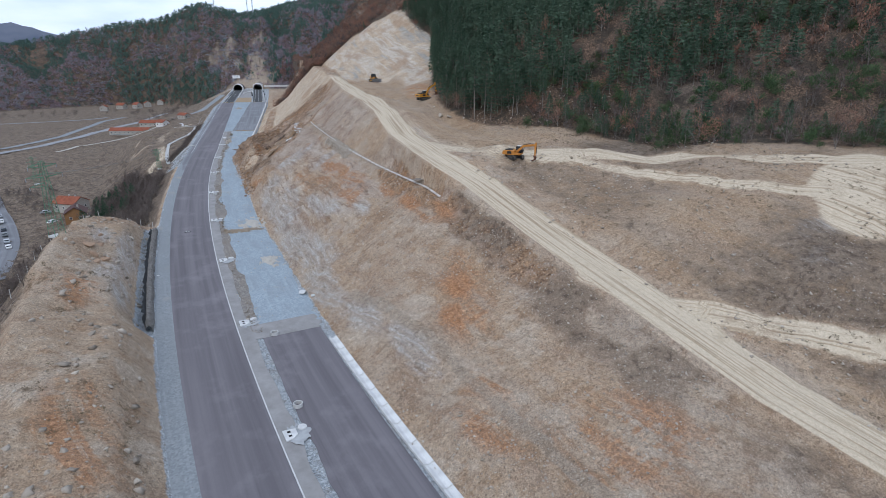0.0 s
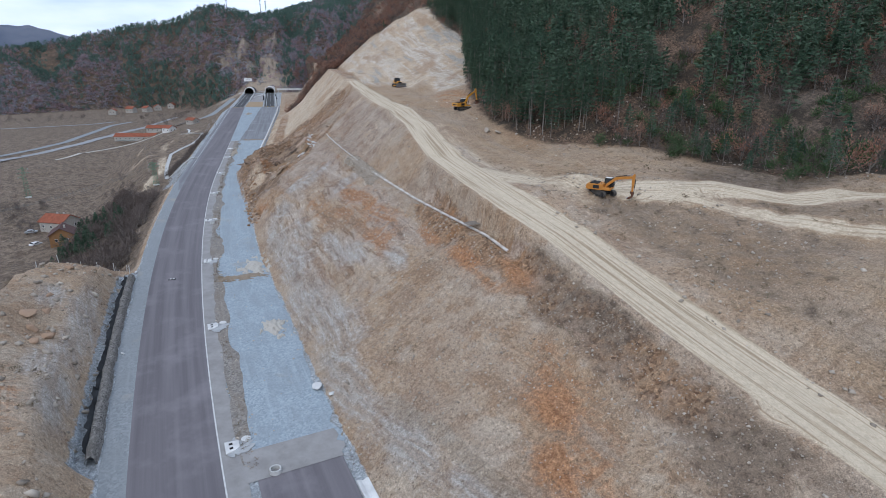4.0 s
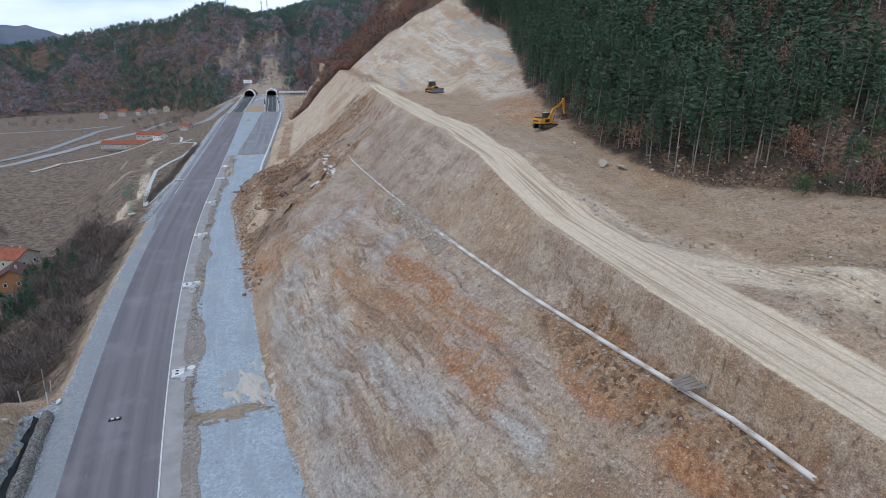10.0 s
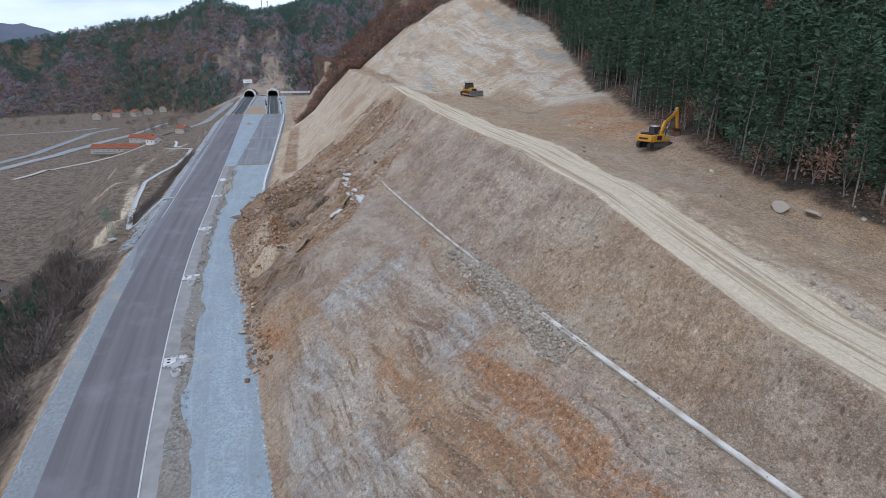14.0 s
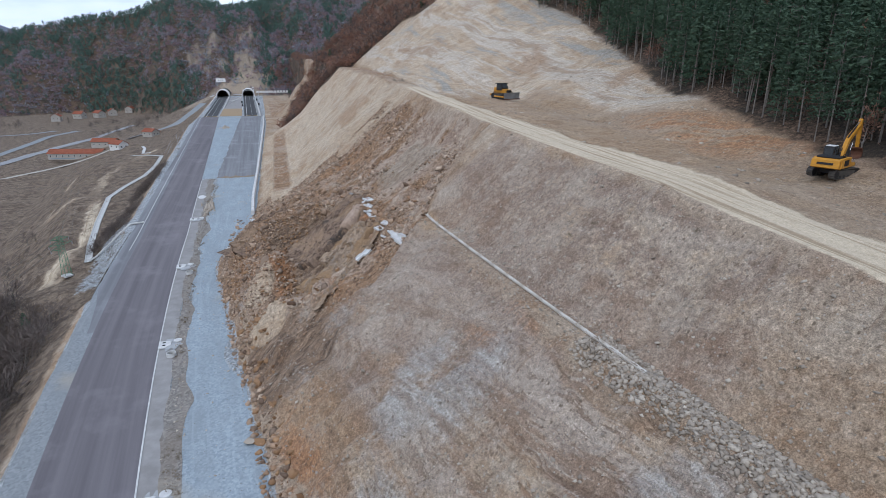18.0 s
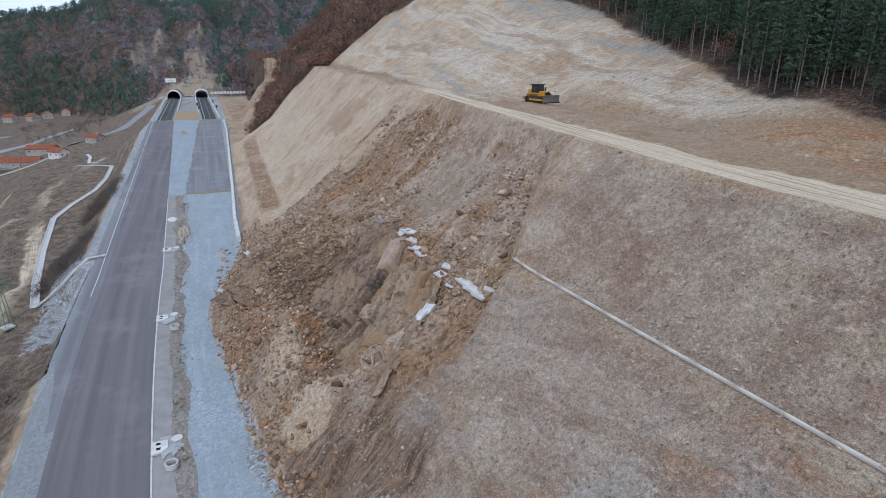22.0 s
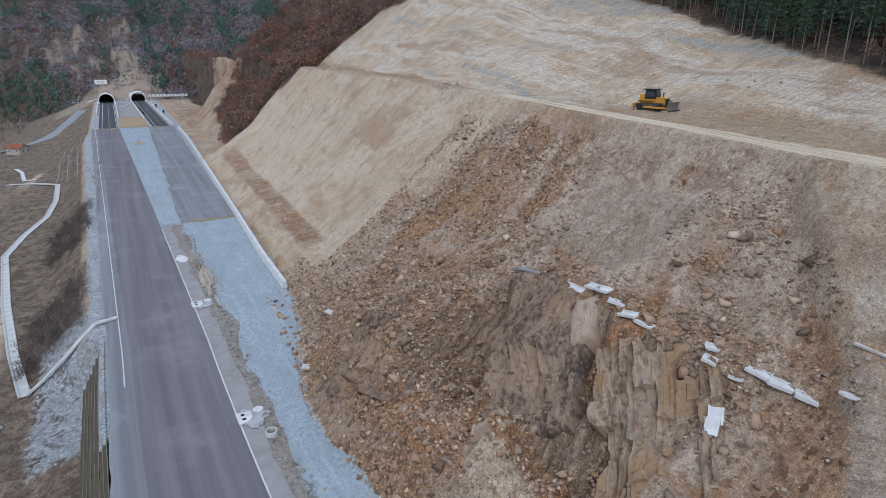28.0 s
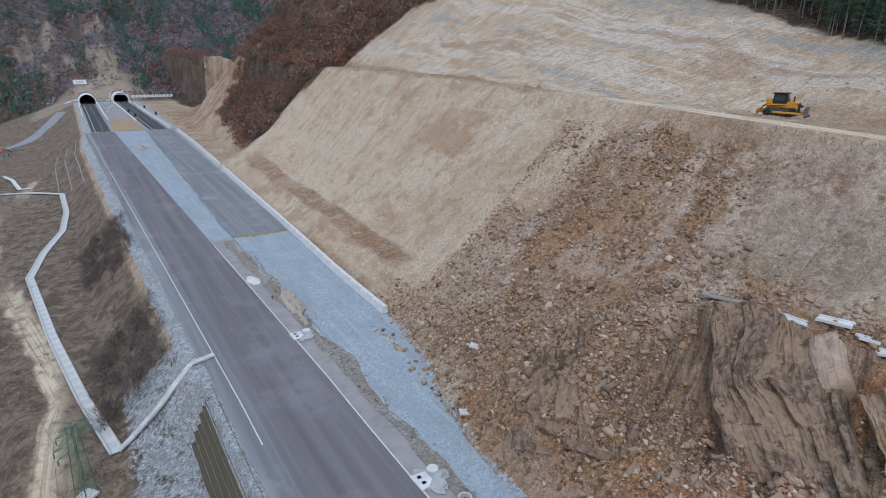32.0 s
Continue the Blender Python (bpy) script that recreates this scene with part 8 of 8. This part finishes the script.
def excavator(m, paint, track_turn, boom_up, arm_turn, bucket_turn, label):
    """Tracked excavator, its boom towards x."""
    t = thing("excavator", m, label, "excavator", "excavators")
    for y in (-1.15, 1.15):
        crawler(t, 4.3, 0.95, 0.62, y, track_turn, M_TRACK)
    part("undercarriage", box(bmesh.new(), (2.2, 1.8, 0.5), (0, 0, 0.65), (0, 0, track_turn), 0.06), M_MACH_BLACK, t)
    part("slew_ring", tube(bmesh.new(), (0, 0, 0.85), (0, 0, 1.12), 0.75, seg=20), M_MACH_BLACK, t)
    body = part("body", limb([(-2.2, 1.12), (1.7, 1.12), (1.75, 1.45), (0.4, 1.6), (0.35, 2.15), (-2.0, 2.15), (-2.3, 1.9)], 2.7), paint, t)
    cw = part("counterweight", limb([(-2.75, 1.2), (-2.2, 1.05), (-2.2, 2.1), (-2.65, 2.0)], 2.6), paint, body)
    part("stripe", box(bmesh.new(), (0.03, 1.5, 0.22), (-2.74, 0, 1.62), (0, 8, 0)), M_MACH_BLACK, body, "black bar on the counterweight")
    part("engine_hood", box(bmesh.new(), (1.5, 2.2, 0.22), (-1.35, 0, 2.2), bevel=0.06), M_MACH_BLACK, body)
    part("exhaust", tube(bmesh.new(), (-1.3, -0.7, 2.2), (-1.3, -0.7, 2.75), 0.08), M_MACH_BLACK, body)
    part("side_panel", box(bmesh.new(), (1.1, 0.04, 0.6), (-0.9, -1.37, 1.65), bevel=0.01), M_MACH_BLACK, body)
    part("side_panel", box(bmesh.new(), (1.1, 0.04, 0.6), (-0.9, 1.37, 1.65), bevel=0.01), M_MACH_BLACK, body)
    cab = part("cab", limb([(0.15, 1.5), (1.75, 1.5), (1.85, 2.1), (1.45, 3.02), (0.3, 3.05), (0.15, 2.8)], 1.0, (0, 0.82, 0)), M_MACH_BLACK, t, "black-framed operator cab")
    part("windscreen", box(bmesh.new(), (0.04, 0.82, 1.05), (1.70, 0.82, 2.45), (0, -23, 0)), M_CABGLASS, cab)
    for y in (0.31, 1.33):
        part("side_window", box(bmesh.new(), (1.0, 0.04, 0.85), (0.88, y, 2.45), bevel=0.01), M_CABGLASS, cab)
    part("rear_window", box(bmesh.new(), (0.04, 0.8, 0.6), (0.16, 0.82, 2.5)), M_CABGLASS, cab)
    part("roof_hatch", box(bmesh.new(), (1.0, 0.9, 0.08), (0.85, 0.82, 3.08), bevel=0.02), M_WHITE, cab, "pale cab roof")
    # boom, arm, bucket in the x, z plane
    foot = Vector((0.55, -0.25, 1.75))
    bl = 5.0
    R = lambda a: Matrix.Rotation(-radians(a), 4, "Y")
    boom = part("boom", limb([(-0.2, -0.22), (0.3, 0.35), (2.1, 0.95), (2.6, 0.92), (4.9, 0.28), (5.15, 0.0), (4.9, -0.16), (2.45, 0.44), (2.0, 0.42), (0.2, -0.2)], 0.40), paint, t)
    mb = Matrix.Translation(foot) @ R(boom_up)
    boom.matrix_basis = mb
    tip = mb @ Vector((bl, 0, 0))
    ma = Matrix.Translation(tip) @ R(boom_up + arm_turn)
    arm = part("arm", limb([(-0.7, 0.12), (-0.55, 0.35), (0.1, 0.35), (2.5, 0.17), (2.62, 0.0), (2.5, -0.10), (0.0, -0.15), (-0.5, -0.08)], 0.34), paint, t)
    arm.matrix_basis = ma
    wrist = ma @ Vector((2.45, 0, 0))
    mk = Matrix.Translation(wrist) @ R(boom_up + arm_turn + bucket_turn)
    bk = part("bucket", limb([(0.0, 0.18), (0.35, 0.45), (0.95, 0.42), (1.35, 0.05), (1.38, -0.30), (1.25, -0.25), (0.85, 0.18), (0.45, 0.12), (0.1, -0.32), (0.0, -0.15)], 1.15), M_RUST, t, "rusty digging bucket")
    bk.matrix_basis = mk
    for k in range(5):
        part("tooth", box(bmesh.new(), (0.24, 0.1, 0.07), (1.36, -0.45 + k * 0.225, -0.36), (0, 70, 0), 0.01), M_BLADE, bk)
    for y in (-0.62, 0.12):
        rod(t, (1.35, y, 1.5), mb @ Vector((2.3, 0, 0.35)) + Vector((0, y + 0.25, 0)), 0.08)
    rod(t, mb @ Vector((2.2, 0, 1.02)), ma @ Vector((-0.6, 0, 0.3)), 0.085)
    rod(t, ma @ Vector((0.3, 0, 0.42)), mk @ Vector((0.3, 0, 0.45)), 0.07)
    part("hose", tube(bmesh.new(), mb @ Vector((0.6, 0.1, 0.6)), mb @ Vector((4.6, 0.1, 0.45)), 0.05, seg=5), M_MACH_BLACK, t)
    # handrail
    bm = bmesh.new()
    for x in (-1.9, -0.9, 0.0):
        tube(bm, (x, -1.25, 2.15), (x, -1.25, 2.6), 0.025, seg=5)
    tube(bm, (-1.9, -1.25, 2.6), (0.0, -1.25, 2.6), 0.025, seg=5)
    part("handrail", bm, M_MACH_BLACK, body)
    return t


def on_ground(x, y, turn, sink=0.05, scale=1.0):
    """Pose on the ground at a world place."""
    s, d = 0.0, 0.0
    k = int(np.argmin((X_ALONG - x) ** 2 + (Y_ALONG - y) ** 2))
    s = float(S_ALONG[k])
    for _ in range(12):
        px, py = place(s, d)
        a = float(heading(s))
        ex, ey = x - float(px), y - float(py)
        s += -math.sin(a) * ex + math.cos(a) * ey
        d += math.cos(a) * ex + math.sin(a) * ey
    return pose(x, y, float(ground_z(s, d)) - sink, 0, 0, turn) @ Matrix.Diagonal((scale, scale, scale, 1))


excavator(on_ground(14.6, 114.4, -28, 0.05, 0.84), M_ORANGE, -38, 22, -112, -18, "dusty orange tracked excavator standing on the terrace, bucket lowered")
excavator(on_ground(-5.9, 179.8, 36, 0.05, 0.92), M_YELLOW, -12, 42, -120, -20, "yellow tracked excavator digging at the forest edge")


def bulldozer(m):
    t = thing("bulldozer", m, "yellow bulldozer with black cab on the upper bench", "bulldozer")
    for y in (-1.05, 1.05):
        crawler(t, 4.2, 1.15, 0.6, y, 0, M_TRACK)
    body = part("body", limb([(-1.9, 0.7), (2.0, 0.7), (2.15, 1.9), (0.7, 2.05), (0.6, 1.7), (-1.9, 1.75)], 1.35), M_YELLOW, t)
    part("engine_grille", box(bmesh.new(), (0.05, 1.1, 0.95), (2.12, 0, 1.35), bevel=0.01), M_MACH_BLACK, body)
    part("fuel_tank", box(bmesh.new(), (0.8, 1.5, 0.8), (-1.6, 0, 1.95), bevel=0.12), M_YELLOW, body)
    for y in (-0.9, 0.9):
        part("fender", box(bmesh.new(), (2.4, 0.5, 0.1), (-0.7, y, 1.55), bevel=0.03), M_YELLOW, body)
    part("exhaust", tube(bmesh.new(), (1.3, 0.3, 1.95), (1.3, 0.3, 2.7), 0.09), M_MACH_BLACK, body)
    cab = part("cab", limb([(-1.2, 1.7), (0.6, 1.7), (0.75, 2.3), (0.5, 3.05), (-1.1, 3.05)], 1.4), M_MACH_BLACK, t, "black cab with a flat roof")
    part("roof", box(bmesh.new(), (2.1, 1.9, 0.14), (-0.35, 0, 3.12), bevel=0.04), M_MACH_BLACK, cab)
    for y in (-0.71, 0.71):
        part("side_window", box(bmesh.new(), (1.2, 0.04, 0.8), (-0.35, y, 2.5), bevel=0.01), M_CABGLASS, cab)
    part("windscreen", box(bmesh.new(), (0.04, 1.2, 0.8), (0.66, 0, 2.6), (0, -15, 0)), M_CABGLASS, cab)
    bm = bmesh.new()
    n, rows_ = 7, []
    for k in range(n):
        a = radians(-35 + 70 * k / (n - 1))
        rows_.append([bm.verts.new((3.55 - math.cos(a) * 1.1 + 0.55, y, 0.72 + math.sin(a) * 1.15)) for y in (-2.05, 2.05)])
    for p, q in zip(rows_, rows_[1:]):
        bm.faces.new((p[0], p[1], q[1], q[0]))
    g = bmesh.ops.solidify(bm, geom=bm.faces[:], thickness=0.1)
    bl = part("blade", bm, M_BLADE, t, "worn grey steel blade")
    part("cutting_edge", box(bmesh.new(), (0.12, 4.1, 0.22), (3.24, 0, 0.10), bevel=0.02), M_RUST, bl)
    for y in (-1.5, 1.5):
        part("push_arm", limb([(-0.8, 0.45), (3.0, 0.35), (3.0, 0.62), (-0.8, 0.72)], 0.22, (0, y, 0)), M_YELLOW, t)
        rod(t, (1.9, y * 0.4, 1.75), (2.95, y * 0.5, 0.9), 0.09)
    rp = part("ripper", limb([(-2.0, 0.6), (-3.0, 0.9), (-3.25, 0.5), (-3.15, -0.05), (-2.95, 0.4), (-2.0, 0.4)], 0.3), M_YELLOW, t)
    part("beam", box(bmesh.new(), (0.4, 2.0, 0.4), (-2.8, 0, 0.85), bevel=0.04), M_YELLOW, rp)
    for y in (-0.4, 0.4):
        rod(rp, (-1.9, y, 1.6), (-2.8, y, 1.0), 0.08)
    return t


bulldozer(on_ground(-29.6, 249.6, -58, -0.02, 1.02))
